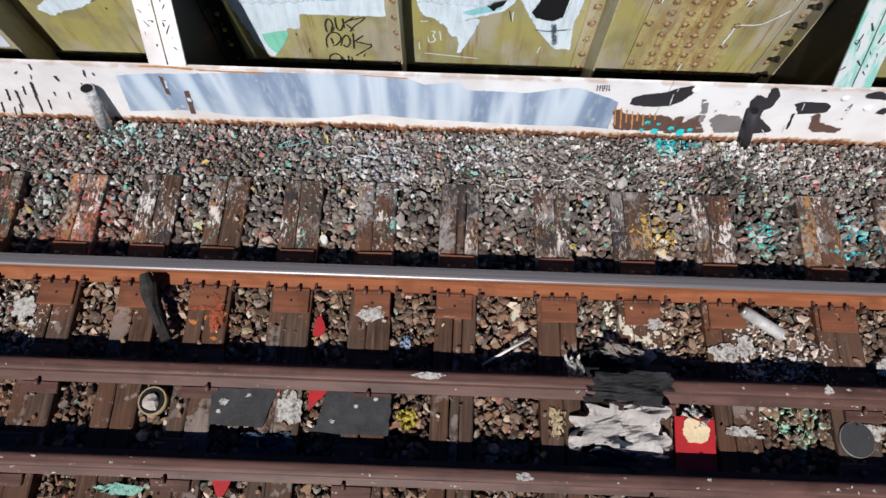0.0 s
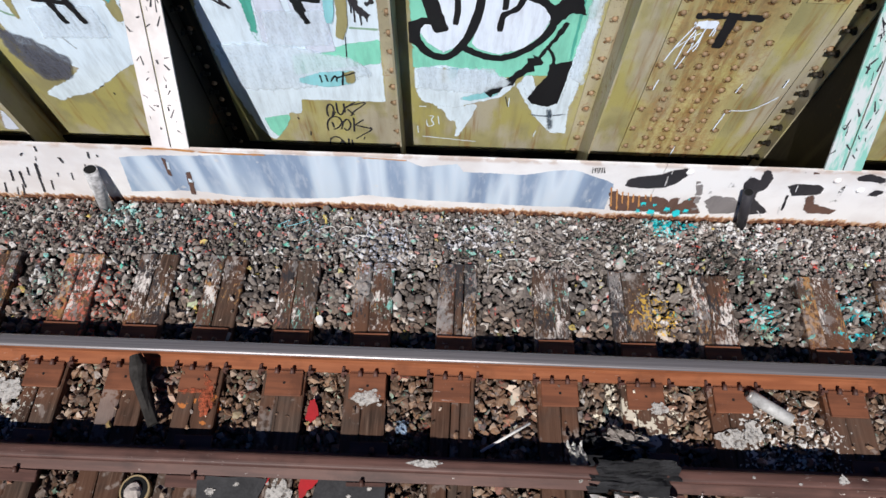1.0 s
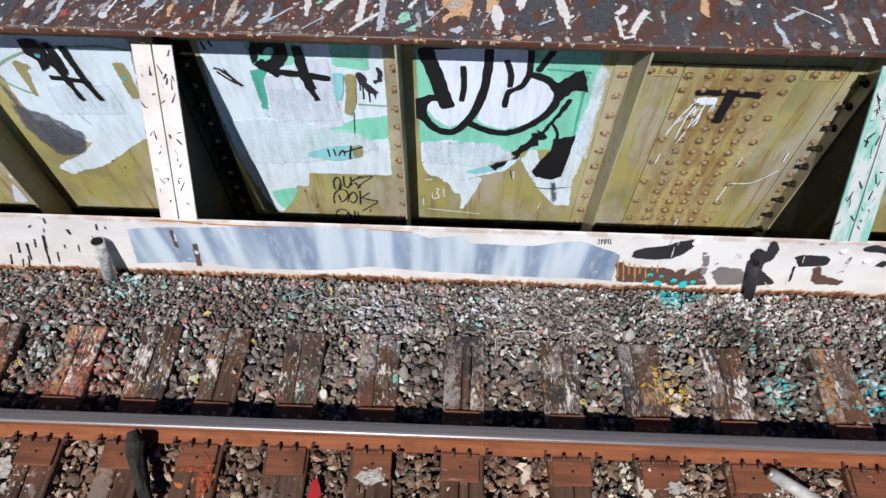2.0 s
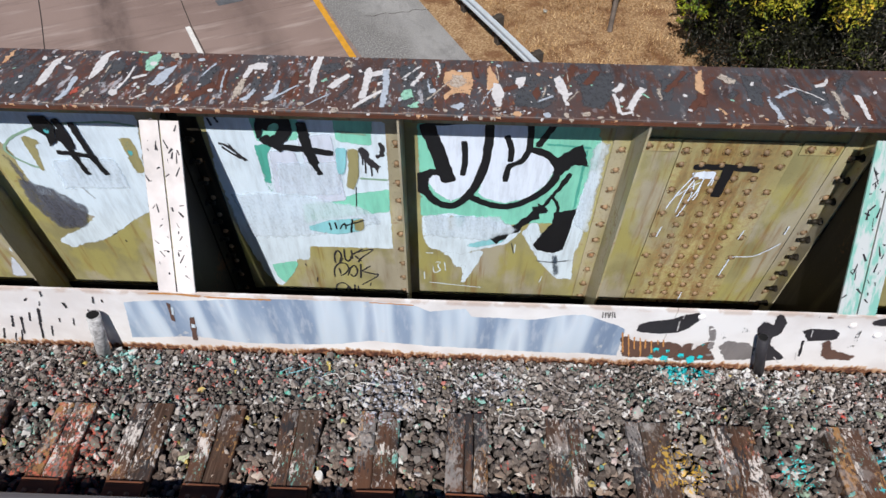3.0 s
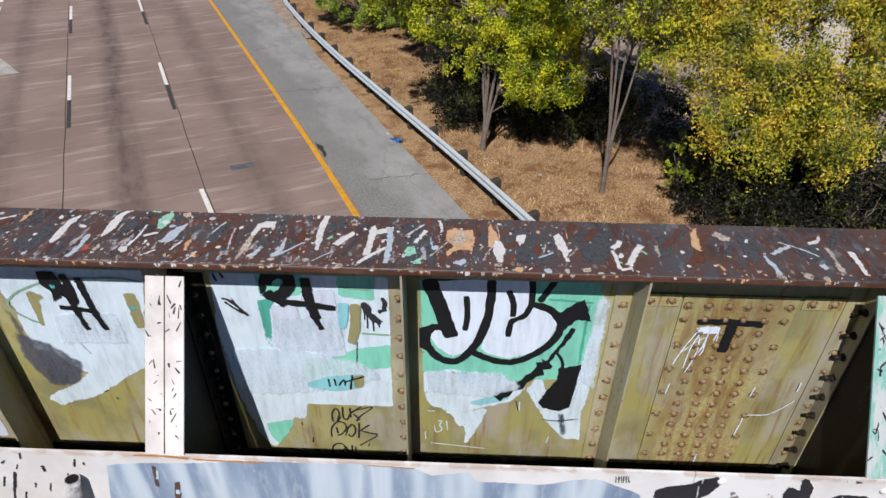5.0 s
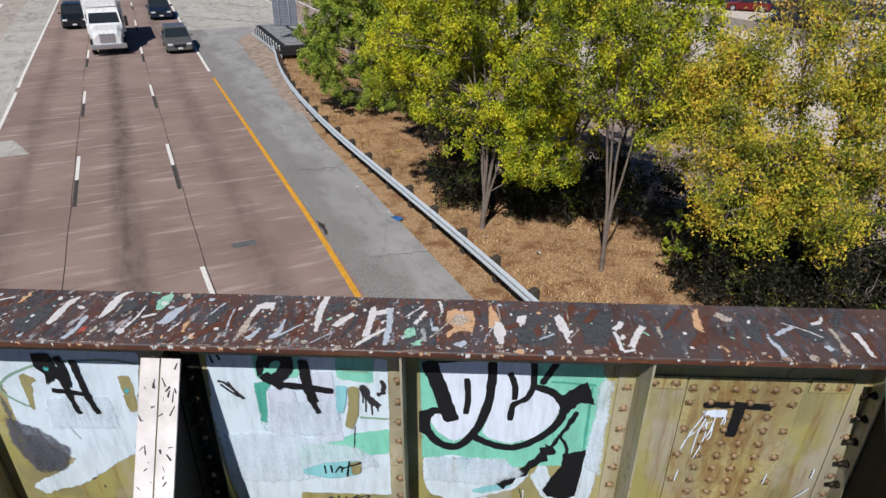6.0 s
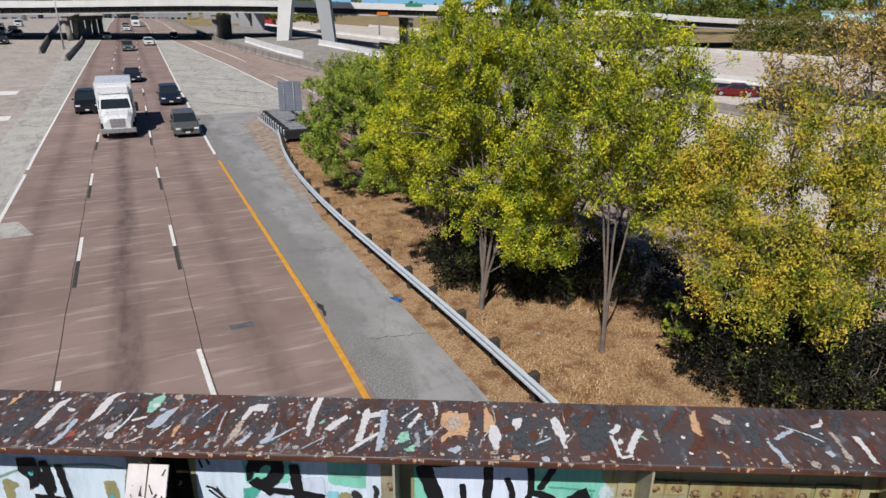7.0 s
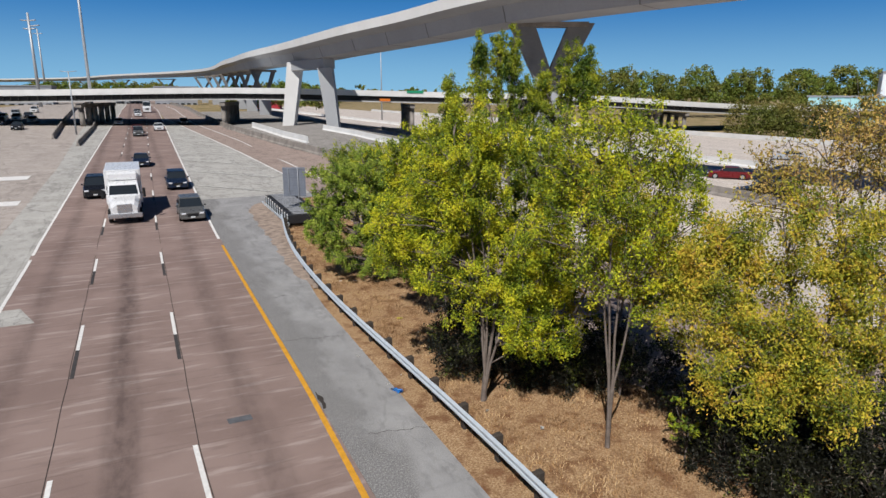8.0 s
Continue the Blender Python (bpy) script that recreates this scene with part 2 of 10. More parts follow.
KERB_WHITE = kerb_white()
BRACE_MINT = Mat("white_and_mint_paint", 0.5)
BRACE_MINT.colour(BRACE_MINT.mix(BRACE_MINT.step(BRACE_MINT.noise(1.0, 5, BRACE_MINT.map(BRACE_MINT.pos, (20, 9, 1.6)), 0.65), 0.44, 0.6), (0.46, 0.49, 0.50), (0.19, 0.42, 0.36)))
BRACE_MINT = BRACE_MINT.m
BRACE_WHITE = rusty_paint("dull_white_paint", (0.66, 0.61, 0.60), 0.25, 0.12)

girder = thing("plate_girder", "olive-painted riveted steel plate girder covered in graffiti beside the track", "bridge girder", kind="structure")
part("web", boxed(-21, 21, WEB, WEB + 0.012, 4.95, FLANGE_TOP - 0.03), OLIVE, girder, "olive painted steel web with graffiti")
part("top_flange", boxed(-21, 21, FLANGE_NEAR, FLANGE_FAR, FLANGE_TOP - 0.03, FLANGE_TOP, bevel=0.004), (FLANGE), girder, "paint-spattered rusty brown top flange")
part("flange_lip", boxed(-21, 21, FLANGE_NEAR - 0.003, FLANGE_NEAR + 0.02, FLANGE_TOP - 0.0335, FLANGE_TOP - 0.012), RUST_EDGE, girder, "rusty red-brown edge")
part("bottom_flange", boxed(-21, 21, FLANGE_NEAR, FLANGE_FAR, 4.92, 4.95), SHADE_STEEL, girder)
for y0, y1 in ((WEB - 0.018, WEB - 0.001), (WEB + 0.013, WEB + 0.03)):
    part("flange_angle", boxed(-21, 21, y0, y1, 6.80, FLANGE_TOP - 0.031), GREY_OLIVE, girder)
part("bottom_angle", boxed(-21, 21, WEB - 0.018, WEB - 0.001, 4.951, 5.19), SHADE_STEEL, girder)


def dome(r, h, n=8, halo=False):
    bm = bmesh.new()
    rings = [[bm.verts.new((k * r * math.cos(6.28319 * i / n), -d * h, k * r * math.sin(6.28319 * i / n))) for i in range(n)] for k, d in ((1, 0), (0.82, 0.6), (0.42, 0.94))]
    for a, b in zip(rings, rings[1:]):
        for i in range(n):
            bm.faces.new((a[i], a[(i + 1) % n], b[(i + 1) % n], b[i]))
    bm.faces.new(rings[-1])
    if halo:
        a, b = [[bm.verts.new((k * r * math.cos(6.28319 * i / n), -0.0006, k * r * math.sin(6.28319 * i / n) - 0.006 * (k > 1.2))) for i in range(n)] for k in (1.0, 1.75)]
        for i in range(n):
            bm.faces.new((a[i], a[(i + 1) % n], b[(i + 1) % n], b[i])).material_index = 1
    return bm


rivet_mesh = solid(dome(0.0185, 0.016, 10, True), "rivet", (RIVET, HALO), True)
bolt_bm = dome(0.026, 0.024, 6)
rod(bolt_bm, (0, -0.015, 0), (0, -0.056, 0), 0.013)
bolt_mesh = solid(bolt_bm, "bolt", SHADE_STEEL)


def rivet(parent, x, y, z, mesh=None, turn=0):
    ob = new("rivet" if mesh is None else "bolt", mesh or rivet_mesh)
    ob.parent, ob.matrix_basis = parent, pose(x, y, z, 0, 0, turn)


def near_view(x):
    return -3.6 < x < 3.6


# upright stiffeners: one leg on the web, one standing out
for x in STIFFS:
    s = new("stiffener", solid(boxed(x - 0.095, x, WEB - 0.013, WEB - 0.001, 5.0, 6.798), "stiffener", GREY_OLIVE))
    s.parent = girder
    part("outstanding_leg", boxed(x, x + 0.012, WEB - 0.235, WEB - 0.001, 5.0, FLANGE_TOP - 0.032), GREY_OLIVE, s)
    if near_view(x):
        for k in range(10):
            rivet(s, x - 0.040, WEB - 0.0135, 6.645 - 0.1565 * k)

# sloping knee braces
for x in BRACES:
    b = new("knee_brace")
    b.parent, b.matrix_basis = girder, pose(x, 0, 0)
    right = abs(x - 2.336) < 0.1
    bm = bmesh.new()
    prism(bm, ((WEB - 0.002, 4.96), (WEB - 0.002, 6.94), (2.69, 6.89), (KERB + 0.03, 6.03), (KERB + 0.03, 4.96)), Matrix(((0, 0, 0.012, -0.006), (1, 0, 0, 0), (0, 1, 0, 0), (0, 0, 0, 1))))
    part("brace_plate", bm, SHADE_STEEL, b, "steel brace plate coloured near-black for its shade")
    run = Vector((0, 2.685 - KERB - 0.02, 6.885 - 6.04))
    for s in (-1, 1):
        bm = bmesh.new()
        up = run.normalized()
        out = Vector((0, -up.z, up.y))
        m = Matrix(((s, 0, 0, s * 0.0045), (0, up.y, out.y * 0.012, KERB + 0.012), (0, up.z, out.z * 0.012, 6.046), (0, 0, 0, 1)))
        prism(bm, ((0, 0), (0.103, 0), (0.103, run.length), (0, run.length)), m)
        part("brace_flange", bm, BRACE_MINT if right else BRACE_WHITE, b, "white-painted sloping brace flange")
        # Angles on the right, away from the sun, take the shade colour.
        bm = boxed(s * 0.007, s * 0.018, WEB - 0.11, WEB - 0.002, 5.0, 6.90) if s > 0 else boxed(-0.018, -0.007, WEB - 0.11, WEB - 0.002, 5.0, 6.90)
        part("connection_angle", bm, GREY_OLIVE if s < 0 else SHADE_STEEL, b)
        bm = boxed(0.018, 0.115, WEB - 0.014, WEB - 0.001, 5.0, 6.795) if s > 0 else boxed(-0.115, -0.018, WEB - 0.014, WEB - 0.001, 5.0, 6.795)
        leg = part("web_leg", bm, GREY_OLIVE if s < 0 else SHADE_STEEL, b)
        if near_view(x):
            for k in range(10):
                rivet(b, s * 0.050, WEB - 0.0145, 6.63 - 0.158 * k)
                rivet(b, s * 0.0185, WEB - 0.06, 6.67 - 0.1735 * k, bolt_mesh, 90 * s)

# riveted splice between a stiffener and a brace
splice = new("splice_plate", solid(boxed(1.300, 1.955, WEB - 0.014, WEB - 0.001, 5.1, 6.73), "splice_plate", SPLICE))
splice.parent = girder
tagged(splice, "rust-stained olive splice plate with rows of rivets")
for x0, x1 in ((1.035, 1.296), (1.959, 2.218)):
    f = part("filler_plate", boxed(x0, x1, WEB - 0.009, WEB - 0.001, 5.1, 6.70), OLIVE, girder)
    tab = part("tab_plate", boxed(x0 + 0.02, x1 - 0.012, WEB - 0.017, WEB - 0.0095, 6.645, 6.735), SPLICE, f)
    for k in (0.28, 0.75):
        rivet(f, x0 + k * (x1 - x0), WEB - 0.0175, 6.69)
for row in range(15):
    inner, outer = (1.452, 1.571, 1.676, 1.794), (1.335, 1.912)
    for x in inner + outer if row in (0, 1) or row % 2 else inner:
        rivet(splice, x, WEB - 0.0145, 6.655 - 0.1032 * row)
# flange rivets in rows along the top
top_rivet = solid(dome(0.016, 0.008), "rivet", FLANGE, True)
k = -3.55
while k < 3.6:
    for y in (FLANGE_NEAR + 0.075, FLANGE_FAR - 0.075):
        ob = new("rivet", top_rivet)
        ob.parent, ob.matrix_basis = girder, pose(k + (0.06 if y > 2.9 else 0), y, FLANGE_TOP, -90)
    k += 0.24
# bolts through the flange angle
k = 1.12
while k < 2.3:
    rivet(girder, k, WEB - 0.0185, 6.86)
    k += 0.115

kerb = thing("ballast_kerb", "white-painted steel ballast kerb plate with blue-grey spray band and rust", "kerb plate", kind="structure")
part("plate", boxed(-21, 1.318, KERB, KERB + 0.016, 5.2, KERB_TOP), KERB_WHITE, kerb)
part("plate", boxed(1.322, 21, KERB, KERB + 0.016, 5.2, KERB_TOP), KERB_WHITE, kerb)
part("gutter_floor", boxed(-21, 21, KERB + 0.018, WEB - 0.02, 4.955, 4.975), SHADE_STEEL, kerb)

deck = tagged(new("bridge_deck", solid(boxed(-21, 21, -2.6, KERB - 0.002, 4.9, 5.2), "bridge_deck", SHADE_STEEL)), "dark steel bridge deck under the ballast", "bridge deck", kind="structure")
CONCRETE = plain("bare_concrete", (0.42, 0.39, 0.35), 0.85, vary=0.22, scale=0.7, grain=30)
for x in (-23, 23):
    tagged(new("abutment", solid(boxed(x - 2.01, x + 2.01, -3.2, 3.4, -0.3, 4.9), "abutment", CONCRETE)), "plain concrete bridge abutment", "abutment", kind="structure")

# ---- the track ----
TIE_X = [-3.98 - 0.46 * k for k in range(12, 0, -1)] + [-3.98, -3.52, -3.07, -2.61, -2.13, -1.68, -1.278, -0.814, -0.361, 0.104, 0.683, 1.147, 1.618, 2.238, 2.71, 3.17, 3.64] + [3.64 + 0.46 * k for k in range(1, 13)]


def splatter(a, c, strength=1.0):
    """Spilled paint of several colours, in blots where it fell."""
    fine, mid = a.noise(48, 4, a.pos), a.noise(17, 4, a.pos)
    spots = (((-2.2, 1.95, 0.8), (0.5, 0.14, 0.10), 0.615), ((-2.1, 1.3, 0.55), (0.5, 0.12, 0.08), 0.56), ((-2.1, 2.0, 0.2), (0.30, 0.60, 0.56), 0.53), ((-2.3, 1.4, 0.3), (0.22, 0.50, 0.42), 0.585), ((-0.8, 1.85, 0.5), (0.10, 0.38, 0.38), 0.625),
             ((1.45, 2.04, 0.2), (0.02, 0.62, 0.66), 0.54), ((1.2, 1.85, 0.4), (0.16, 0.48, 0.36), 0.60), ((1.28, 1.36, 0.26), (0.60, 0.36, 0.05), 0.55), ((1.95, 2.0, 0.45), (0.74, 0.72, 0.72), 0.55), ((2.5, 1.9, 0.5), (0.66, 0.64, 0.64), 0.60), ((1.75, 1.80, 0.35), (0.02, 0.018, 0.016), 0.53), ((1.15, 1.98, 0.3), (0.02, 0.018, 0.016), 0.54), ((-2.6, 1.55, 0.5), (0.55, 0.20, 0.16), 0.605), ((-1.5, 1.85, 0.3), (0.58, 0.22, 0.17), 0.60), ((2.45, 1.35, 0.35), (0.03, 0.55, 0.62), 0.58), ((1.9, 1.35, 0.22), (0.04, 0.60, 0.60), 0.57),
             ((0.25, 1.9, 0.4), (0.62, 0.60, 0.62), 0.56), ((-0.35, 1.75, 0.4), (0.5, 0.52, 0.60), 0.56), ((1.4, 1.85, 0.35), (0.7, 0.68, 0.66), 0.575), ((-2.4, 0.7, 0.5), (0.6, 0.57, 0.5), 0.56), ((1.1, 0.75, 0.35), (0.75, 0.68, 0.55), 0.52), ((1.9, 0.6, 0.5), (0.7, 0.68, 0.65), 0.55), ((-1.25, 0.72, 0.3), (0.6, 0.2, 0.05), 0.6), ((1.95, 0.3, 0.25), (0.3, 0.6, 0.45), 0.56))
    for n, ((x, y, r), col, cut) in enumerate(spots):
        here = a.math("MULTIPLY", a.spot(x, y, r), 0.17)
        v = a.math("ADD", a.math("ADD", a.math("MULTIPLY", fine if n % 2 else mid, 0.7), a.math("MULTIPLY", mid if n % 2 else fine, 0.3)), here)
        f = a.math("MULTIPLY", a.step(v, cut + 0.135, cut + 0.165), a.step(here, 0.01, 0.06, 0.0, 0.85))
        c = a.mix(a.math("MULTIPLY", f, strength), c, col)
    return c


def stone_mat():
    a = Mat("ballast_stone", 0.85)
    r = a.island()
    c = a.ramp(r, (0.0, (0.065, 0.054, 0.05)), (0.5, (0.135, 0.113, 0.10)), (0.82, (0.20, 0.168, 0.148)), (0.92, (0.30, 0.24, 0.20)), (0.985, (0.62, 0.57, 0.53)))
    y = a.xyz(a.pos)[1]
    brown = a.math("MULTIPLY", a.step(y, 1.5, 0.95), 0.9)
    c = a.mix(brown, c, a.ramp(r, (0.0, (0.05, 0.027, 0.016)), (0.5, (0.135, 0.07, 0.04)), (0.9, (0.27, 0.15, 0.085)), (0.985, (0.56, 0.44, 0.34))))
    dust = a.noise(70, 4, a.pos)
    c = a.mix(a.math("MULTIPLY", a.step(dust, 0.42, 0.70), a.step(y, 1.2, 1.7, 0.25, 0.6)), c, (0.36, 0.32, 0.285))
    wash = a.math("ADD", a.math("MULTIPLY", a.noise(3.2, 5, a.pos), 0.6), a.math("MULTIPLY", a.noise(60, 4, a.pos), 0.4))
    pale = a.step(a.math("ADD", a.math("FRACT", a.math("MULTIPLY", r, 17.3)), a.math("MULTIPLY_ADD", wash, 1.2, a.step(y, 1.7, 2.05, 0.0, 0.28))), 1.2, 1.5)
    c = a.mix(a.math("MULTIPLY", pale, a.step(y, 1.2, 1.7, 0.12, 0.85)), c, a.ramp(a.math("FRACT", a.math("MULTIPLY", r, 41.7)), (0.2, (0.25, 0.21, 0.19)), (0.7, (0.40, 0.36, 0.335)), (0.95, (0.70, 0.67, 0.64))))
    c = a.mix(a.math("MULTIPLY", a.step(a.noise(2.6, 5, a.map(a.pos, (1, 1, 1), (3, 9, 0))), 0.46, 0.6), 0.45), c, (0.055, 0.042, 0.036))
    for n, col in enumerate(((0.62, 0.60, 0.58), (0.55, 0.10, 0.08), (0.12, 0.50, 0.38), (0.5, 0.5, 0.55))):
        fleck = a.math("MULTIPLY", a.step(a.noise(15, 5, a.map(a.pos, (1, 1, 1), (3.1 * n, 7.7 * n, 0)), 0.65), 0.60 + 0.012 * n, 0.63 + 0.012 * n), a.step(a.noise(2.4, 3, a.map(a.pos, (1, 1, 1), (5.1 * n, 1.7, 0))), 0.47, 0.55))
        c = a.mix(a.math("MULTIPLY", fleck, a.step(y, 1.1, 1.5, 0.3, 1.0)), c, col)
    chip = a.math("MULTIPLY", a.step(a.math("FRACT", a.math("MULTIPLY", r, 97.3)), 0.915, 0.925), a.math("MULTIPLY", a.step(a.noise(40, 3, a.pos), 0.38, 0.46), a.step(y, 1.05, 1.3, 0.25, 0.85)))
    c = a.mix(chip, c, a.ramp(a.math("FRACT", a.math("MULTIPLY", r, 613.7)), (0.0, (0.66, 0.64, 0.62)), (0.42, (0.60, 0.57, 0.55)), (0.5, (0.52, 0.17, 0.14)), (0.64, (0.45, 0.30, 0.26)), (0.7, (0.14, 0.42, 0.40)), (0.84, (0.30, 0.50, 0.44)), (0.92, (0.55, 0.42, 0.12))))
    a.colour(splatter(a, c)).bump(a.noise(160, 4, a.pos), 0.5, 0.003)
    return a.m


def tie_mat():
    a = Mat("weathered_tie_wood", 0.85)
    co = a.shifted()
    along = a.map(co, (60, 3.0, 60))
    grain, big = a.noise(1.0, 6, along, 0.65), a.noise(3.5, 5, co)
    c = a.ramp(grain, (0.28, (0.016, 0.010, 0.007)), (0.5, (0.06, 0.036, 0.026)), (0.72, (0.14, 0.09, 0.066)))
    c = a.mix(a.step(a.random(), 0.2, 0.8, 0.0, 0.35), c, (0.10, 0.078, 0.064))
    y = a.xyz(a.pos)[1]
    rust = a.math("MULTIPLY", a.step(a.math("ABSOLUTE", a.math("SUBTRACT", y, 1.0)), 0.42, 0.1), a.step(big, 0.42, 0.6))
    c = a.mix(a.math("MULTIPLY", a.step(a.noise(2.2, 4, a.map(co, (1, 1, 1), (4, 4, 0))), 0.42, 0.6), 0.6), c, (0.11, 0.052, 0.032))
    c = a.mix(a.math("MULTIPLY", rust, 0.75), c, (0.15, 0.058, 0.028))
    far = a.step(y, 1.08, 1.3)
    for n, (col, cut) in enumerate((((0.20, 0.185, 0.18), 0.535), ((0.68, 0.62, 0.58), 0.55), ((0.34, 0.18, 0.075), 0.565), ((0.03, 0.03, 0.034), 0.53), ((0.45, 0.15, 0.11), 0.60), ((0.20, 0.46, 0.40), 0.605))):
        v = a.math("ADD", a.math("MULTIPLY", a.noise(5.0, 5, a.map(co, (1, 0.7, 1), (n * 3.3, n * 5.1, 0))), 0.5), a.math("MULTIPLY", a.noise(1.0, 6, a.map(co, (60, 24, 40), (n, 2.0 * n, 0)), 0.75), 0.5))
        load = a.math("MULTIPLY_ADD", a.math("FRACT", a.math("MULTIPLY", a.random(), 7.31 * (n + 1))), -0.07, 0.035)
        c = a.mix(a.math("MULTIPLY", a.step(a.math("SUBTRACT", v, load), cut, cut + 0.03), a.math("MULTIPLY", far, 0.92)), c, col)
    blot = a.math("MULTIPLY", a.step(a.math("ADD", a.math("MULTIPLY", big, 0.6), a.math("MULTIPLY", a.noise(24, 5, co), 0.4)), 0.55, 0.60), a.step(y, 1.0, 1.25, 0.35, 0.5))
    c = a.mix(a.math("MULTIPLY", blot, 0.7), c, a.ramp(a.noise(6, 3, co), (0.4, (0.34, 0.31, 0.30)), (0.6, (0.56, 0.50, 0.46))))
    a.colour(splatter(a, c, 0.85)).bump(grain, 0.7, 0.01)
    return a.m


def steel_rust(name, base, light, shine=0.7, specks=0.0):
    a = Mat(name, shine)
    along = a.map(a.pos, (1.2, 14, 14))
    f, g, fine = a.noise(2.0, 5, along), a.noise(5, 5, a.pos), a.noise(90, 4, a.pos)
    c = a.mix(a.step(f, 0.3, 0.7), base, light)
    c = a.mix(a.step(g, 0.5, 0.7, 0.0, 0.5), c, [v * 0.45 for v in base])
    if specks:
        c = a.mix(a.math("MULTIPLY", a.step(a.noise(1.0, 6, a.map(a.pos, (16, 44, 40)), 0.7), 0.645, 0.665), a.math("MULTIPLY", a.step(a.noise(1.7, 3, a.pos), 0.45, 0.58), specks)), c, (0.6, 0.54, 0.5))
    a.colour(c).bump(fine, 0.3, 0.002)
    return a.m


RUST = steel_rust("orange_rust", (0.19, 0.058, 0.022), (0.27, 0.092, 0.038), 0.75, 0.2)
PLATE_RUST = steel_rust("dark_plate_rust", (0.115, 0.042, 0.022), (0.20, 0.07, 0.034), 0.7, 0.3)
OLD_RUST = steel_rust("dull_purple_rust", (0.066, 0.032, 0.026), (0.12, 0.058, 0.046), 0.55, 0.9)
BRIGHT = Mat("polished_rail_steel", 0.4, 0.5)
BRIGHT.colour(BRIGHT.ramp(BRIGHT.noise(3, 5, BRIGHT.map(BRIGHT.pos, (0.3, 60, 60))), (0.3, (0.13, 0.12, 0.124)), (0.7, (0.23, 0.21, 0.215))), BRIGHT.step(BRIGHT.noise(2, 4, BRIGHT.map(BRIGHT.pos, (0.4, 30, 30))), 0.3, 0.7, 0.37, 0.5))
STONE, TIE = stone_mat(), tie_mat()


def rail(name, y, top, height, foot, head, label, body, crown=None):
    """A flat-bottomed rail: foot, web and rounded head."""
    h, f, w = head / 2, foot / 2, 0.009
    lip = 0.028 * height / 0.17
    t = thing(name, label, "rail", pose(0, y, top - height))
    m = Matrix(((0, 0, 42, -21), (1, 0, 0, 0), (0, 1, 0, 0), (0, 0, 0, 1)))
    for piece, right in (("foot", [(f, 0), (f, lip * 0.5), (w + 0.012, lip), (w, lip + 0.02)]),
                         ("web", [(w, lip + 0.02), (w, height - 0.058)]),
                         ("head", [(w, height - 0.058), (h, height - 0.042), (h, height - 0.014), (h - 0.0022, height - 0.0085), (h - 0.006, height - 0.0048), (h - 0.012, height - 0.0016), (h - 0.021, height)])):
        bm = prism(bmesh.new(), right + [(-u, v) for u, v in right[::-1]], m)
        if crown and piece == "head":
            for fc in bm.faces:
                if len(fc.verts) == 4 and min(v.co.z for v in fc.verts) > height - 0.009:
                    fc.material_index = 1
        part(piece, bm, (body, crown) if crown and piece == "head" else body, t, "polished steel rail head" if crown and piece == "head" else "")
    return t


rail("running_rail", 1.005, RAIL_TOP, 0.168, 0.14, 0.072, "rusty running rail with a polished steel head on wooden ties", RUST, BRIGHT.m)
rail("running_rail", -0.5, RAIL_TOP, 0.168, 0.14, 0.072, "rusty running rail with a polished steel head on wooden ties", RUST, BRIGHT.m)
rail("guard_rail", 0.443, RAIL_TOP, 0.16, 0.135, 0.064, "dull brown guard rail spattered with white paint", OLD_RUST)
rail("guard_rail", -0.022, RAIL_TOP, 0.16, 0.135, 0.064, "dull brown guard rail spattered with white paint", OLD_RUST)


def tie(x, seed):
    """A split wooden tie: planks of one baulk parted by long cracks."""
    rng = random.Random(seed)
    t = thing("railway_tie", "weathered cracked wooden railway tie spattered with paint", "railway tie", pose(x, 0.25, TIE_TOP, 0, 0, rng.uniform(-0.9, 0.9)), "ties under the rails")
    w = rng.uniform(0.105, 0.118)
    cracks = sorted(rng.uniform(-0.35, 0.45) * w for _ in range(rng.choice((1, 1, 2))))
    edges = [-w] + cracks + [w]
    ends = 1.37 + rng.uniform(-0.01, 0.01)
    for a, b in zip(edges, edges[1:]):
        bm = bmesh.new()
        n = 14
        skew = [rng.uniform(-0.004, 0.004) for _ in range(n + 1)]
        drop = rng.uniform(0, 0.006)
        rows = []
        for i in range(n + 1):
            y = -1.37 + (ends + 1.37) * i / n
            l, r = a + (0.003 if a > -w else 0) + (skew[i] if a > -w else 0), b - (0.003 if b < w else 0) + (skew[i] if b < w else 0)
            z = -drop + rng.uniform(-0.003, 0.001)
            rows.append([bm.verts.new(p) for p in ((l, y, -0.17), (l, y, z - 0.006), (l + 0.007, y, z), ((l + r) / 2, y, z + 0.001), (r - 0.007, y, z), (r, y, z - 0.006), (r, y, -0.17))])
        for p, q in zip(rows, rows[1:]):
            for i in range(6):
                bm.faces.new((p[i], p[i + 1], q[i + 1], q[i]))
        bm.faces.new(rows[0]), bm.faces.new(rows[-1][::-1])
        part("plank", bm, TIE, t)
    return t


for n, x in enumerate(TIE_X):
    tie(x, n)


def spike(bm, x, y, lean=1):
    rod(bm, (x, y, 0), (x, y, 0.035), 0.009, n=6)
    rod(bm, (x, y - 0.012 * lean, 0.033), (x, y + 0.02 * lean, 0.041), 0.014, 0.010, n=7)


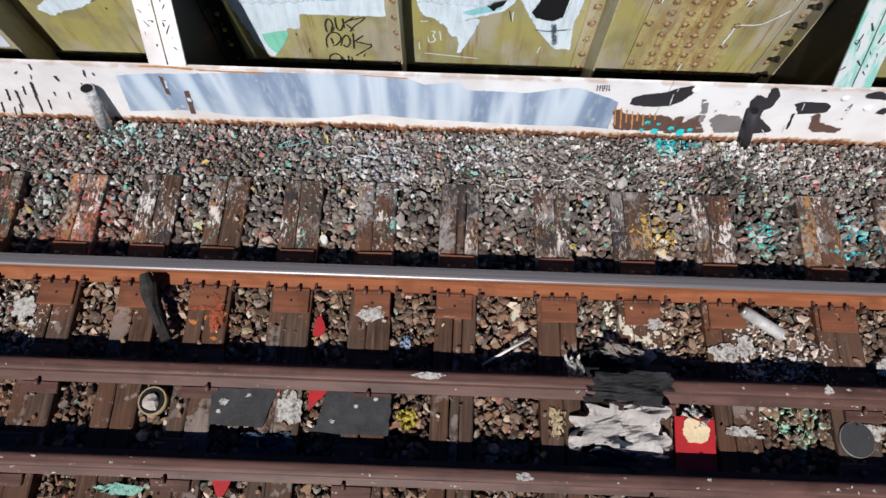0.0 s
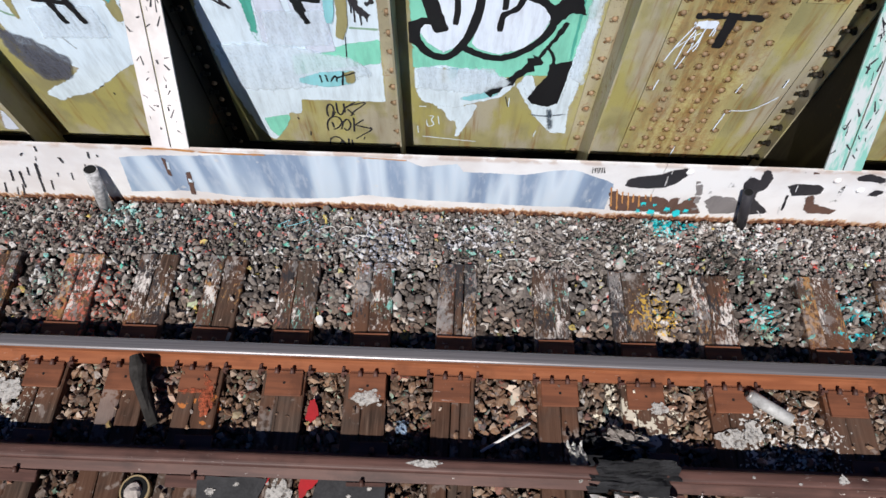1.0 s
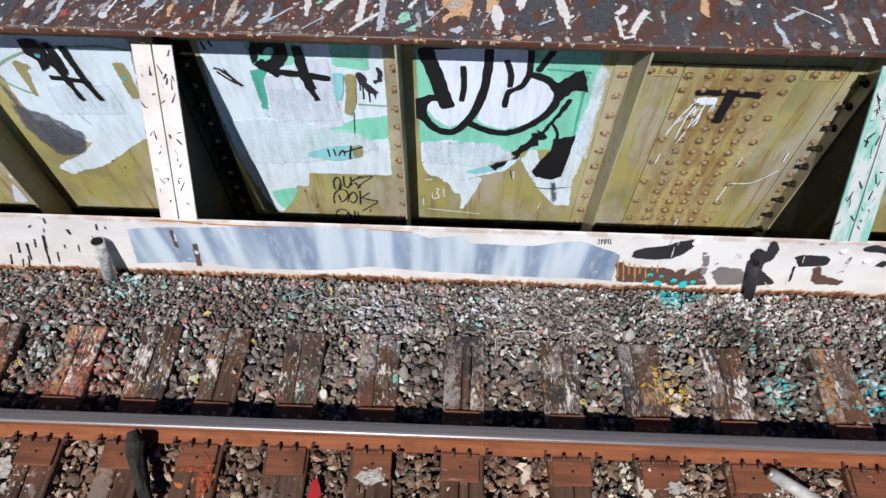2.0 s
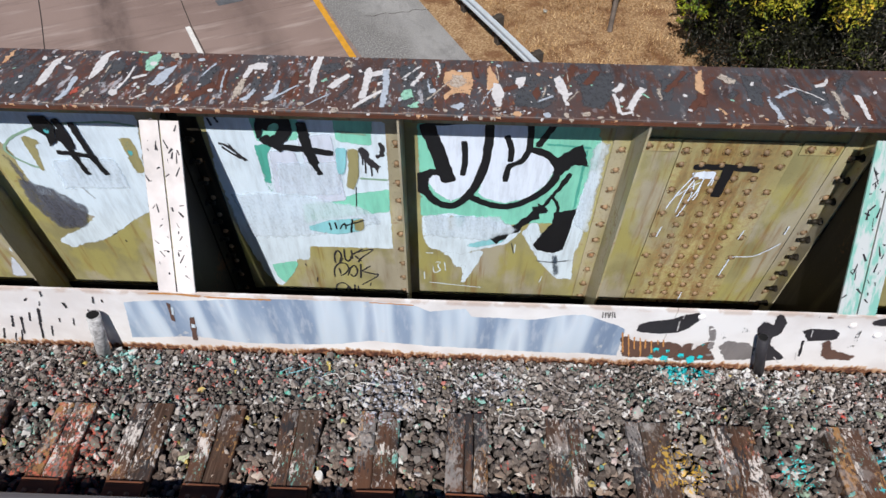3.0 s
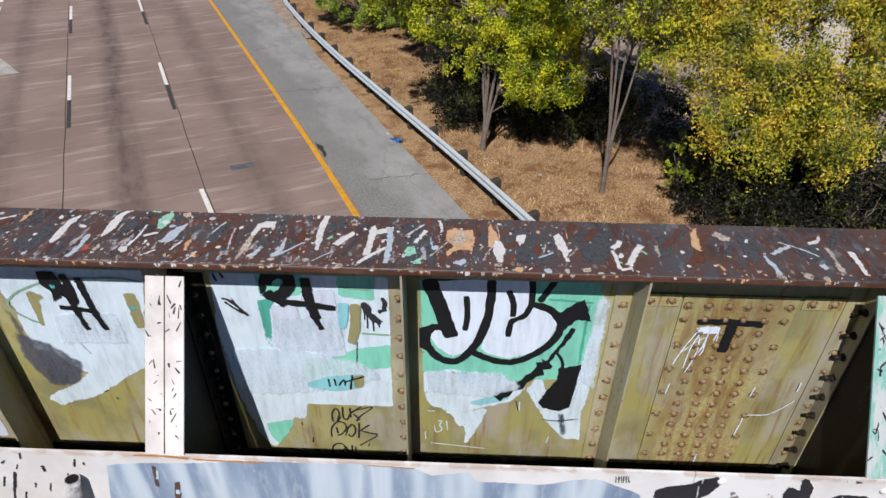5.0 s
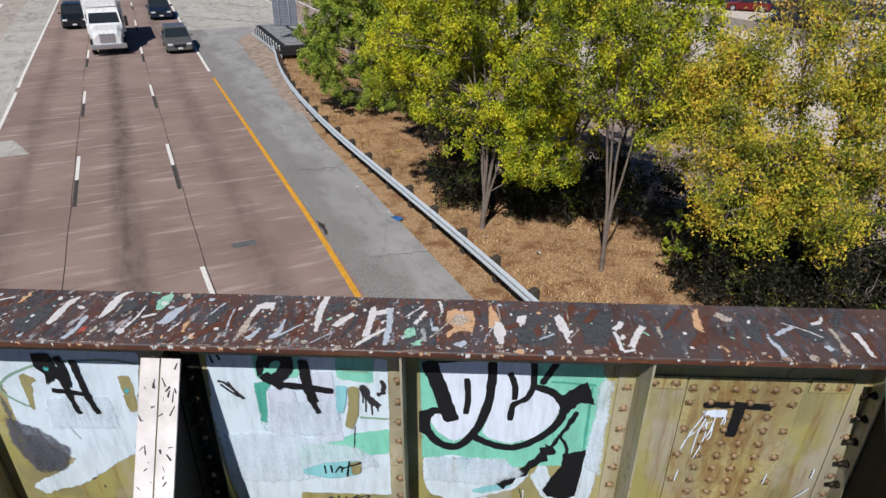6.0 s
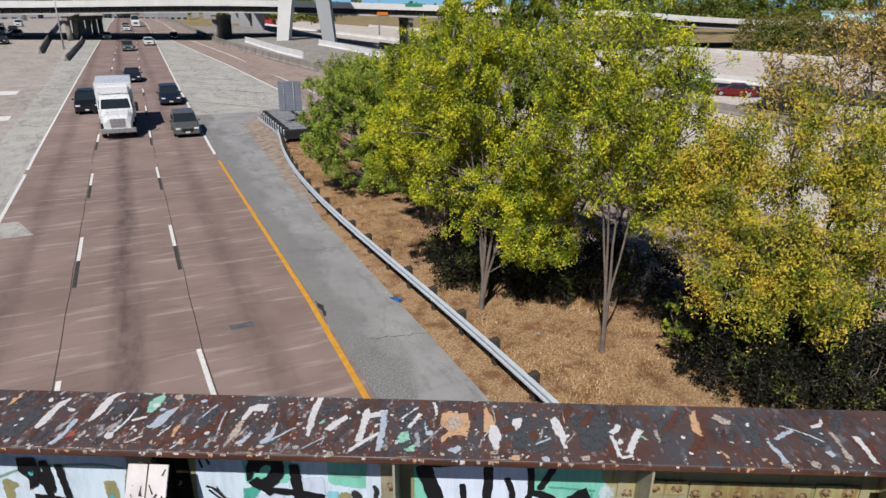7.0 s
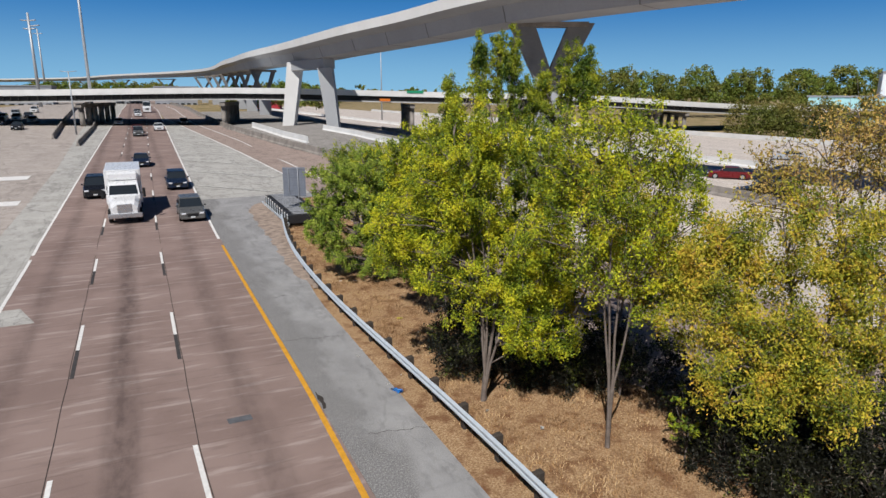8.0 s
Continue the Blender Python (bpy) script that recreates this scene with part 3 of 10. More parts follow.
def tie_plate(x, y, seed, second):
    rng = random.Random(seed)
    t = thing("tie_plate", "rusty steel tie plate spiked to a wooden tie" if not second else "rusty steel tie plate under a guard rail", "tie plate", pose(x, y, TIE_TOP + 0.001, 0, 0, rng.uniform(-1.5, 1.5)), "tie plates")
    d = 0.21 if not second else 0.13
    bm = bmesh.new()
    box(bm, -0.1, 0.1, -d, min(d, 0.165), 0, 0.016, bevel=0.004)
    box(bm, -0.1, 0.1, -0.092, -0.074, 0.015, 0.024)
    part("plate", bm, PLATE_RUST if not second else OLD_RUST, t)
    for sx in (-0.042, 0.042) if not second else (rng.uniform(-0.05, 0.05),):
        bm = bmesh.new()
        spike(bm, sx, -0.082, 1)
        part("spike", bm, OLD_RUST, t)
        bm = bmesh.new()
        spike(bm, -sx, 0.082, -1)
        part("spike", bm, OLD_RUST, t)
    # Thin black block stands for the shade inside a spike hole.
    part("spike_hole", boxed(-0.055, -0.042, -0.145, -0.132, 0.0155, 0.0166) if second else boxed(-0.005, 0.008, -0.145, -0.132, 0.0155, 0.0166), BLACK, t)
    return t


# Painted shade for holes and hollows; also the spray can's black nozzle.
BLACK = plain("shade_and_nozzle_black", (0.012, 0.012, 0.012), 0.9)
for n, x in enumerate(TIE_X):
    tie_plate(x, 1.005, n, False)
    tie_plate(x, -0.5, n + 200, False)
    if n in (16, 18, 20, 23, 25):
        tie_plate(x + 0.04, 0.443, n + 50, True)
        tie_plate(x - 0.03, -0.022, n + 70, True)


def rail_anchor(x, side):
    """A spring clip gripping the foot of the rail beside a tie."""
    t = thing("rail_anchor", "rusty spring rail anchor gripping the rail foot", "rail anchor", pose(x, 0.93, TIE_TOP), "rail anchors")
    bm = boxed(-0.007, 0.007, -0.022, 0.03, 0.0, 0.034)
    box(bm, -0.007 if side > 0 else -0.025, 0.025 if side > 0 else 0.007, -0.012, -0.001, 0.034, 0.046)
    part("clip", bm, OLD_RUST, t)


for x in TIE_X:
    rail_anchor(x - 0.135, 1), rail_anchor(x + 0.135, 1)

# ---- ballast ----
def bed_height(x, y):
    return 5.64 + 0.022 * min(max((y - 1.1) / 0.2, 0.0), 1.0) - 0.21 * max(0.0, y - 1.68) / 0.46


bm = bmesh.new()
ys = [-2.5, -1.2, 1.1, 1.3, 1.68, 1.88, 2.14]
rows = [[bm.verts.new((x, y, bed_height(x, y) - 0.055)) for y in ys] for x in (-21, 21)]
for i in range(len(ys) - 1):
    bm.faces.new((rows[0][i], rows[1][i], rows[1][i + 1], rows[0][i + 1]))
# Dirt coloured near-black, so the gaps between stones hold painted shade.
SOIL = plain("gap_shade_dirt", (0.02, 0.017, 0.015), 0.95, vary=0.4, scale=9)
tagged(new("ballast_bed", solid(bm, "ballast_bed", SOIL)), "dirt under the ballast stones, near-black for shaded gaps", "ballast bed", kind="structure")


def stones(x0, x1, y0, y1, gap, seed, mean=0.021, label="grey-brown broken ballast stones spattered with paint"):
    """Broken stone, laid two deep, as one mesh."""
    rng = np.random.default_rng(seed)
    ico = bmesh.new()
    bmesh.ops.create_icosphere(ico, subdivisions=1, radius=1)
    base = np.array([v.co for v in ico.verts])
    tri = np.array([[v.index for v in f.verts] for f in ico.faces])
    ico.free()
    verts, faces, count = [], [], 0
    for layer in (0, 1):
        step = gap * (1.0 if layer == 0 else 1.15)
        for x in np.arange(x0, x1, step):
            for y in np.arange(y0, y1, step):
                px, py = x + rng.uniform(-0.5, 0.5) * step, y + rng.uniform(-0.5, 0.5) * step
                on_tie = py < 1.6 and min(abs(px - t) for t in TIE_X) < 0.112
                if py > 2.125 or (on_tie and (layer == 0 or rng.random() > 0.10 + 0.6 * max(0, py - 1.42) / 0.2)):
                    continue
                if any(abs(py - r) < 0.05 for r in (1.005, 0.443, -0.022)) and rng.random() < 0.6:
                    continue
                size = mean * rng.lognormal(0, 0.28)
                size = min(size, 0.036) * (0.62 if on_tie else 1) * (1.12 if py < 1.5 else 0.86)
                p = base * (1.12 + rng.uniform(-0.15, 0.2, (12, 1)))
                for cut in rng.normal(size=(5, 3)):
                    cut /= np.linalg.norm(cut)
                    p -= np.maximum(0, p @ cut - rng.uniform(0.35, 0.7))[:, None] * cut
                p *= size * np.array((rng.uniform(0.9, 1.45), rng.uniform(0.8, 1.2), rng.uniform(0.5, 0.9)))
                a, b, c = rng.normal(size=(3,)), rng.normal(size=(3,)), None
                a /= np.linalg.norm(a)
                b -= a * (a @ b)
                b /= np.linalg.norm(b)
                p = p @ np.stack([a, b, np.cross(a, b)])
                p += (px, py, bed_height(px, py) - 0.030 + 0.022 * layer + rng.uniform(-0.01, 0.012) + (0.052 - 0.022 * (py > 1.2) if on_tie else 0))
                verts.append(p)
                faces.append(tri + count)
                count += 12
    me = bpy.data.meshes.new("ballast")
    me.from_pydata(np.concatenate(verts).tolist(), [], np.concatenate(faces).tolist())
    me.materials.append(STONE)
    return tagged(new("ballast", me), label, "ballast", kind="stuff")


stones(-3.9, 3.7, -0.45, 2.13, 0.034, 5)
stones(-3.9, 3.7, 1.62, 2.13, 0.023, 6, 0.010, "small paint-flecked gravel filling the ballast shoulder")
for x0, x1 in ((-9.4, -3.9), (3.7, 9.4)):
    stones(x0, x1, -1.3, 2.13, 0.068, int(x0 * 10) + 500, 0.036)
stones(-3.9, 3.7, -1.3, -0.45, 0.05, 8, 0.03)

# ---- the freeway below, in a frame of its own: x across to the right, y along ----
ROAD = pose(-7.468, 15.565, 0, 0, 0, 27.66)


def smooth(a, b, v):
    t = min(max((v - a) / (b - a), 0.0), 1.0)
    return t * t * (3 - 2 * t)


def lie(s, w):
    """Height of the ground: level near the bridge, rising along the freeway, with a raised island beside the ramp."""
    z = 0.022 * min(max(s - 25, 0), 190) * (1 - smooth(38, 70, w))
    return z + 0.9 * smooth(16, 30, w) * (1 - smooth(38, 52, w)) * smooth(42, 75, s) * (1 - smooth(120, 170, s))


def lay(w, s, lift=0.0):
    return Vector((w, s, lie(s, w) + lift))


def bend(s):
    return float(np.interp(s, (30, 66, 100, 133, 200, 300, 900), (0, 0.45, 0.95, 1.5, 2.6, 3.2, 4.0)))


def sheet(name, left, right, s0, s1, lift, material, label, category="", cols=3, ds=4.0):
    """A road surface draped on the ground between two edges."""
    bm = bmesh.new()
    rows, s = [], s0
    while s < s1 + 1e-6:
        a, b = left(s), right(s)
        rows.append([bm.verts.new(lay(a + (b - a) * i / cols, s, lift)) for i in range(cols + 1)])
        s += ds if s < 250 else ds * 8
    for p, q in zip(rows, rows[1:]):
        for i in range(cols):
            bm.faces.new((p[i], p[i + 1], q[i + 1], q[i]))
    ob = new(name, solid(bm, name, material))
    ob.matrix_basis = ROAD
    for f in ob.data.polygons:
        if f.normal.z < 0:
            f.flip()
    return tagged(ob, label, category or name, kind="structure")


def grass_mat():
    a = Mat("dry_grass_ground", 0.95)
    big, mid, fine = a.noise(0.18, 5), a.noise(1.6, 6), a.noise(16, 7, None, 0.7)
    c = a.ramp(fine, (0.3, (0.15, 0.075, 0.032)), (0.5, (0.36, 0.225, 0.12)), (0.7, (0.60, 0.44, 0.27)))
    c = a.mix(a.step(mid, 0.46, 0.66, 0.0, 0.75), c, (0.16, 0.07, 0.034))
    x = a.xyz()
    far = a.math("MAXIMUM", a.step(x[0], 24, 40), a.step(x[1], 60, 110))
    c = a.mix(a.math("MULTIPLY", far, 0.7), c, a.ramp(big, (0.35, (0.12, 0.13, 0.05)), (0.6, (0.34, 0.27, 0.15))))
    a.colour(c).bump(a.math("ADD", fine, mid), 0.8, 0.05)
    return a.m


def lane_mat():
    """Brown tined concrete with dark wheel bands along and pale scuffs across."""
    a = Mat("brown_concrete_road", 0.85)
    x = a.xyz()
    fine, mid = a.noise(40, 4), a.noise(3.0, 5)
    c = a.mix(a.step(a.noise(0.25, 5), 0.35, 0.65), (0.205, 0.143, 0.124), (0.272, 0.196, 0.171))
    c = a.mix(a.step(fine, 0.35, 0.7, 0.0, 0.35), c, (0.32, 0.25, 0.22))
    scuff = a.noise(1.0, 5, a.map(a.co, (0.35, 2.4, 1), (0, 0, 0), (0, 0, 0.06)))
    c = a.mix(a.math("MULTIPLY", a.step(scuff, 0.53, 0.68), 0.45), c, (0.46, 0.38, 0.345))
    c = a.mix(a.math("MULTIPLY", a.step(a.noise(1.0, 5, a.map(a.co, (0.5, 3.2, 1), (5, 2, 0), (0, 0, -0.05))), 0.55, 0.68), 0.3), c, (0.13, 0.095, 0.085))
    # oil-dark band in the middle of each lane
    lane = a.math("PINGPONG", a.math("ADD", x[0], 20 * 3.56 + 0.08), 1.78)
    wob = a.math("MULTIPLY", a.noise(1.0, 4, a.map(a.co, (1.6, 0.12, 1))), 0.8)
    dark = a.step(a.math("ADD", lane, wob), 1.4, 2.2)
    spots = a.step(a.noise(1.0, 6, a.map(a.co, (2.2, 0.9, 1)), 0.65), 0.35, 0.68)
    busy = a.step(a.math("ABSOLUTE", a.math("ADD", x[0], 1.75)), 2.3, 1.2, 0.6, 1.0)
    c = a.mix(a.math("MULTIPLY", a.math("MULTIPLY", dark, busy), a.math("MULTIPLY_ADD", spots, 0.36, 0.36)), c, (0.070, 0.050, 0.046))
    # cracks and joints
    joint = a.math("ABSOLUTE", a.math("SUBTRACT", a.math("FRACT", a.math("DIVIDE", a.math("ADD", x[1], a.math("MULTIPLY", mid, 0.06)), 4.57)), 0.5))
    c = a.mix(a.math("MULTIPLY", a.step(joint, 0.494, 0.499), 0.3), c, (0.08, 0.06, 0.05))
    a.colour(c).bump(fine, 0.3, 0.004)
    return a.m


def pave_mat(name, base, light, crack=0.6, size=0.35, gravel=False):
    a = Mat(name, 0.9)
    fine, mid = a.noise(45, 5), a.noise(0.5, 6)
    c = a.mix(a.step(mid, 0.3, 0.7), base, light)
    c = a.mix(a.step(fine, 0.4, 0.68, 0.0, 0.6), c, [min(1, v * 1.55) for v in light])
    for n, (k, wide) in enumerate(((size, 0.012), (size * 2.3, 0.008))):
        vein = a.math("ABSOLUTE", a.math("SUBTRACT", a.noise(k, 7, a.map(a.co, (1, 0.6, 1), (3.3 * n, 8.1 * n, 0)), 0.6), 0.5))
        c = a.mix(a.math("MULTIPLY", a.step(vein, wide, wide * 0.25), crack), c, [v * 0.3 for v in base])
    q = a.xyz()
    for axis, gap in ((0, 3.6), (1, 4.6)):
        gap_ = a.math("ABSOLUTE", a.math("SUBTRACT", a.math("FRACT", a.math("DIVIDE", a.math("ADD", q[axis], a.math("MULTIPLY", a.noise(1.5, 4), 0.15)), gap)), 0.5))
        c = a.mix(a.math("MULTIPLY", a.step(gap_, 0.488, 0.497), crack * 0.6), c, [v * 0.4 for v in base])
    c = a.mix(a.step(a.noise(2.2, 6, a.map(a.co, (1, 0.35, 1), (7, 3, 0))), 0.52, 0.66, 0.0, 0.3), c, [v * 0.55 for v in base])
    if gravel:
        strip = a.step(a.math("ADD", a.xyz()[0], a.math("MULTIPLY", a.noise(0.7, 4, a.map(a.co, (1, 0.5, 1))), 3.4)), 7.2, 6.1)
        stone = a.noise(30, 4, a.map(a.co, (1, 0.6, 1)))
        c = a.mix(a.math("MULTIPLY", strip, 0.75), c, a.ramp(stone, (0.36, (0.10, 0.095, 0.092)), (0.5, (0.175, 0.168, 0.162)), (0.62, (0.33, 0.32, 0.31))))
    a.colour(c).bump(fine, 0.4, 0.006)
    return a.m


GRASS, LANES = grass_mat(), lane_mat()
ASPHALT = pave_mat("worn_grey_asphalt", (0.20, 0.195, 0.192), (0.29, 0.283, 0.278), 0.16, 0.12, True)
GORE = pave_mat("cracked_grey_concrete", (0.30, 0.285, 0.26), (0.40, 0.385, 0.355), 0.4, 0.16)
FADED = plain("faded_white_road_paint", (0.62, 0.60, 0.57), 0.8, vary=0.3, scale=3, grain=25)
PINK_PALE = pave_mat("dusty_pink_concrete", (0.30, 0.26, 0.23), (0.38, 0.335, 0.30), 0.25, 0.1)
PALE = pave_mat("pale_beige_concrete", (0.43, 0.375, 0.33), (0.52, 0.46, 0.41), 0.25, 0.1)
ISLAND = pave_mat("grey_brown_concrete", (0.20, 0.185, 0.17), (0.28, 0.26, 0.24), 0.3, 0.15)
RAMP = pave_mat("pinkish_concrete", (0.25, 0.19, 0.165), (0.31, 0.245, 0.21), 0.3, 0.15)
WHITE_LINE = plain("worn_white_road_paint", (0.70, 0.68, 0.65), 0.7, vary=0.2, scale=5, grain=40)
YELLOW_LINE = plain("yellow_road_paint", (0.62, 0.30, 0.03), 0.7, vary=0.2, scale=4, grain=40)
BLACK_LINE = plain("black_road_paint", (0.055, 0.05, 0.048), 0.75, vary=0.3, scale=5, grain=40)
TAR = plain("tar_crack", (0.05, 0.042, 0.038), 0.8)
GREY_PATCH = plain("grey_asphalt_patch", (0.11, 0.112, 0.12), 0.85, vary=0.3, scale=3)

bm = bmesh.new()
ws = [-2500, -900, -300, -120, -60, -40] + list(range(-30, 90, 4)) + [95, 110, 130, 160, 220, 400, 900, 2500]
ss = [-900, -300, -100, -40] + list(range(-30, 180, 6)) + [185, 200, 220, 260, 350, 500, 800, 1300, 2000, 3000, 4200]
rows = [[bm.verts.new(lay(w, s, -0.4 if s >= 48 and -46 < w < 50 else -0.05)) for w in ws] for s in ss]
for p, q in zip(rows, rows[1:]):
    for i in range(len(ws) - 1):
        bm.faces.new((p[i], p[i + 1], q[i + 1], q[i]))
ground = tagged(new("ground", solid(bm, "ground", GRASS)), "dry tan grass and bare earth beside the freeway", "ground", kind="structure")
ground.matrix_basis = ROAD

sheet("road", lambda s: -7.06 + bend(s), lambda s: 3.78 + bend(s), -60, 900, 0.0, LANES, "brown concrete freeway lanes with dark wheel bands", "freeway", 4)
sheet("shoulder_left", lambda s: float(np.interp(s, (0, 30, 68, 124, 300, 900), (-10.5, -9.6, -9.4, -10.5, -13, -16))), lambda s: -7.055 + bend(s), -60, 900, -0.004, GORE, "grey cracked concrete shoulder", "shoulder")
sheet("road_far_side", lambda s: -46, lambda s: float(np.interp(s, (0, 30, 68, 124, 300, 900), (-10.5, -9.6, -9.4, -10.5, -13, -16))) - 0.005, -60, 900, -0.012, PINK_PALE, "pale concrete lanes of the opposite freeway side", "freeway", 6)
SHOULDER = ((-60, -6, 11, 25, 30, 38.6, 39.2, 42), (6.3, 6.3, 6.45, 7.7, 8.55, 8.6, 13.75, 13.8))
sheet("shoulder_right", lambda s: 3.785 + bend(s), lambda s: float(np.interp(s, *SHOULDER)), -60, 42, 0.0, ASPHALT, "grey worn asphalt shoulder inside the guard rail", "shoulder", ds=2)
RAMP_L = ((-60, -14, -9, -7, -5, -3, 3, 20, 54, 81, 129, 170, 900), (30.0, 22.0, 18.8, 17.2, 15.2, 13.7, 13.1, 13.5, 14.0, 12.6, 9.1, 6.3, 7.8))
sheet("gore", lambda s: 3.785 + bend(s), lambda s: float(np.interp(s, *RAMP_L)), 42.004, 170, 0.0, GORE, "cracked grey concrete gore between freeway and ramp", "gore")
RAMP_R = ((-60, -14, -5, 20, 64, 84, 126, 178, 900), (38, 31, 27, 24.5, 22.4, 20.1, 16.8, 15.6, 17))
sheet("ramp", lambda s: float(np.interp(s, *RAMP_L)) + 0.004, lambda s: float(np.interp(s, *RAMP_R)), -60, 900, 0.004, RAMP, "pinkish concrete exit ramp beside the gore", "ramp", ds=2.0)
sheet("apron", lambda s: float(np.interp(s, *RAMP_R)) + 0.01, lambda s: 50 - 0.01, -60, 40, -0.005, PALE, "pale sunlit concrete between the ramp and the freeway", "paving", 6)
sheet("freeway_right", lambda s: 50, lambda s: 121, -90, 500, -0.01, PALE, "pale concrete freeway behind the trees", "freeway", 6)
sheet("island_paving", lambda s: float(np.interp(s, *RAMP_R)) + 0.01, lambda s: 50 - 0.01, 40, 200, 0.03, ISLAND, "grey concrete paving round the flyover piers", "paving", 8)


def line(mid, s0, s1, width, material, name, label, lift=0.006, ds=2.0):
    m = mid
    return sheet(name, lambda s: m(s) - width / 2, lambda s: m(s) + width / 2, s0, s1, lift, material, label, "road marking", 1, (s1 - s0) / max(1, round((s1 - s0) / ds)))


line(lambda s: -6.98 + bend(s), -60, 700, 0.16, WHITE_LINE, "edge_line", "solid white edge line on the freeway", 0.008)
line(lambda s: 3.69 + bend(s) - 0.022 * max(0.0, 2.0 - s), -60, 25.2, 0.17, YELLOW_LINE, "yellow_line", "solid yellow edge line on the freeway", 0.008)
line(lambda s: 3.69 + bend(s), 25.21, 700, 0.17, WHITE_LINE, "edge_line", "solid white edge line beside the gore", 0.008)
line(lambda s: float(np.interp(s, *RAMP_L)) + 0.1, 46, 168, 0.22, WHITE_LINE, "gore_line", "solid white line along the ramp", 0.012)
line(lambda s: float(np.interp(s, (40, 67, 99, 147, 300), (17.5, 16.5, 15.3, 11.7, 12))), 40, 300, 0.2, WHITE_LINE, "ramp_line", "solid white line along the ramp", 0.012)
for mid, shift in ((-3.47, -0.2), (0.0, 0.0)):
    for k in range(-2, 22):
        s = 12.19 * k + shift
        line(lambda q: mid + bend(q) + 0.04 * max(0.0, -q) * (mid > -1), s - 2.95, s, 0.13, WHITE_LINE, "lane_dash", "white lane dash with a black shadow dash", 0.008, 1.4)
        line(lambda q: mid + bend(q) + 0.04 * max(0.0, -q) * (mid > -1), s - 5.7, s - 2.955, 0.135, BLACK_LINE, "lane_dash", "black contrast dash behind a white lane dash", 0.008, 1.4)
    line(lambda s: mid + (0.10 if mid > -1 else -0.11) + bend(s) + 0.04 * max(0.0, -s) * (mid > -1) + 0.015 * math.sin(s * 1.3), -60, 300, 0.022, TAR, "lane_joint", "dark tarred joint between freeway lanes", 0.007)
for k in range(7):
    s0 = 50 + 11 * k
    left, right = 4.2 + bend(s0), float(np.interp(s0, *RAMP_L)) - 0.6
    bm = bmesh.new()
    row = [lay(left + (right - left) * i / 8, s0 - 9 * (i / 8) * (1 - 0.04 * k), 0.055) for i in range(9)]
    up_, down_ = [bm.verts.new(p + Vector((0, 0.14, 0))) for p in row], [bm.verts.new(p - Vector((0, 0.14, 0))) for p in row]
    for i in range(8):
        bm.faces.new((down_[i], down_[i + 1], up_[i + 1], up_[i]))
    ob = new("gore_stripe", solid(bm, "gore_stripe", FADED))
    ob.matrix_basis = ROAD
    tagged(ob, "faded white diagonal stripe across the gore", "road marking", kind="structure")
for s, w0, w1, d in ((62.0, -30, -11.4, 2.9), (46.0, -30, -10.2, 2.2)):
    sheet("white_bar", lambda q: w0, lambda q: w1, s - d / 2, s + d / 2, 0.0, WHITE_LINE, "wide white bar painted on the pale lanes", "road marking", 6, d / 2)
sheet("road_patch", lambda s: -8.8, lambda s: -5.35 - 0.35 * (s - 13.2), 13.2, 15.6, 0.005, GORE, "pale concrete repair patch in the freeway", "road patch", 2, 1.2)
sheet("road_patch", lambda s: 1.02 - 0.1 * (s - 0.8), lambda s: 1.72 - 0.1 * (s - 0.8), 0.78, 1.3, 0.005, GREY_PATCH, "grey asphalt repair patch in the lane", "road patch", 1, 0.35)
sheet("tar_patch", lambda s: 3.83 + 0.02 * math.sin(s * 9), lambda s: 3.90 + 0.09 * math.sin((s - 0.5) * 2.62) ** 2 + 0.03 * math.sin(s * 11), 0.5, 1.7, 0.005, TAR, "black tar repair beside the yellow line", "road patch", 1, 0.1)
line_rng = random.Random(71)
for w0, w1, s0, s1 in ((3.95, 6.6, 6.6, 6.2), (3.95, 5.2, 12.2, 12.6), (4.6, 6.4, -1.5, -1.9)):
    bm = bmesh.new()
    n_ = 24
    jag = [0.0]
    for i in range(n_):
        jag.append(jag[-1] * 0.8 + line_rng.uniform(-0.06, 0.06))
    edges_ = [[bm.verts.new(lay(w0 + (w1 - w0) * i / n_, s0 + (s1 - s0) * i / n_ + jag[i] + k * (0.012 + 0.012 * abs(jag[i])), 0.004)) for i in range(n_ + 1)] for k in (-1, 1)]
    for i in range(n_):
        bm.faces.new((edges_[0][i], edges_[0][i + 1], edges_[1][i + 1], edges_[1][i]))
    ob = new("pavement_crack", solid(bm, "pavement_crack", TAR))
    ob.matrix_basis = ROAD
    tagged(ob, "dark jagged crack across the asphalt shoulder", "crack", kind="structure")
for w in (58, 62, 66, 70, 78, 84, 88, 92, 96):
    line(lambda s: w, -80, 300, 0.15, WHITE_LINE, "lane_line", "thin white lane line on the pale freeway", 0.0, 8)

# ---- guard rail ----
GALV = plain("galvanised_steel", (0.56, 0.61, 0.65), 0.45, 0.25, vary=0.14, scale=3, grain=30, relief=0.05)
POST_WOOD = plain("dark_treated_wood", (0.06, 0.05, 0.042), 0.9, vary=0.35, scale=8, grain=50)
barrier = thing("guard_rail", "galvanised steel guard rail on dark wooden posts curving along the shoulder", "guard rail", ROAD)
RAIL_S = (-30, -6.9, -4.0, 2.2, 8.4, 11.3, 14.9, 18.6, 22.0, 26.5, 30)
RAIL_W = (7.2, 7.12, 7.13, 6.93, 6.71, 6.73, 6.80, 7.03, 7.37, 8.02, 8.7)


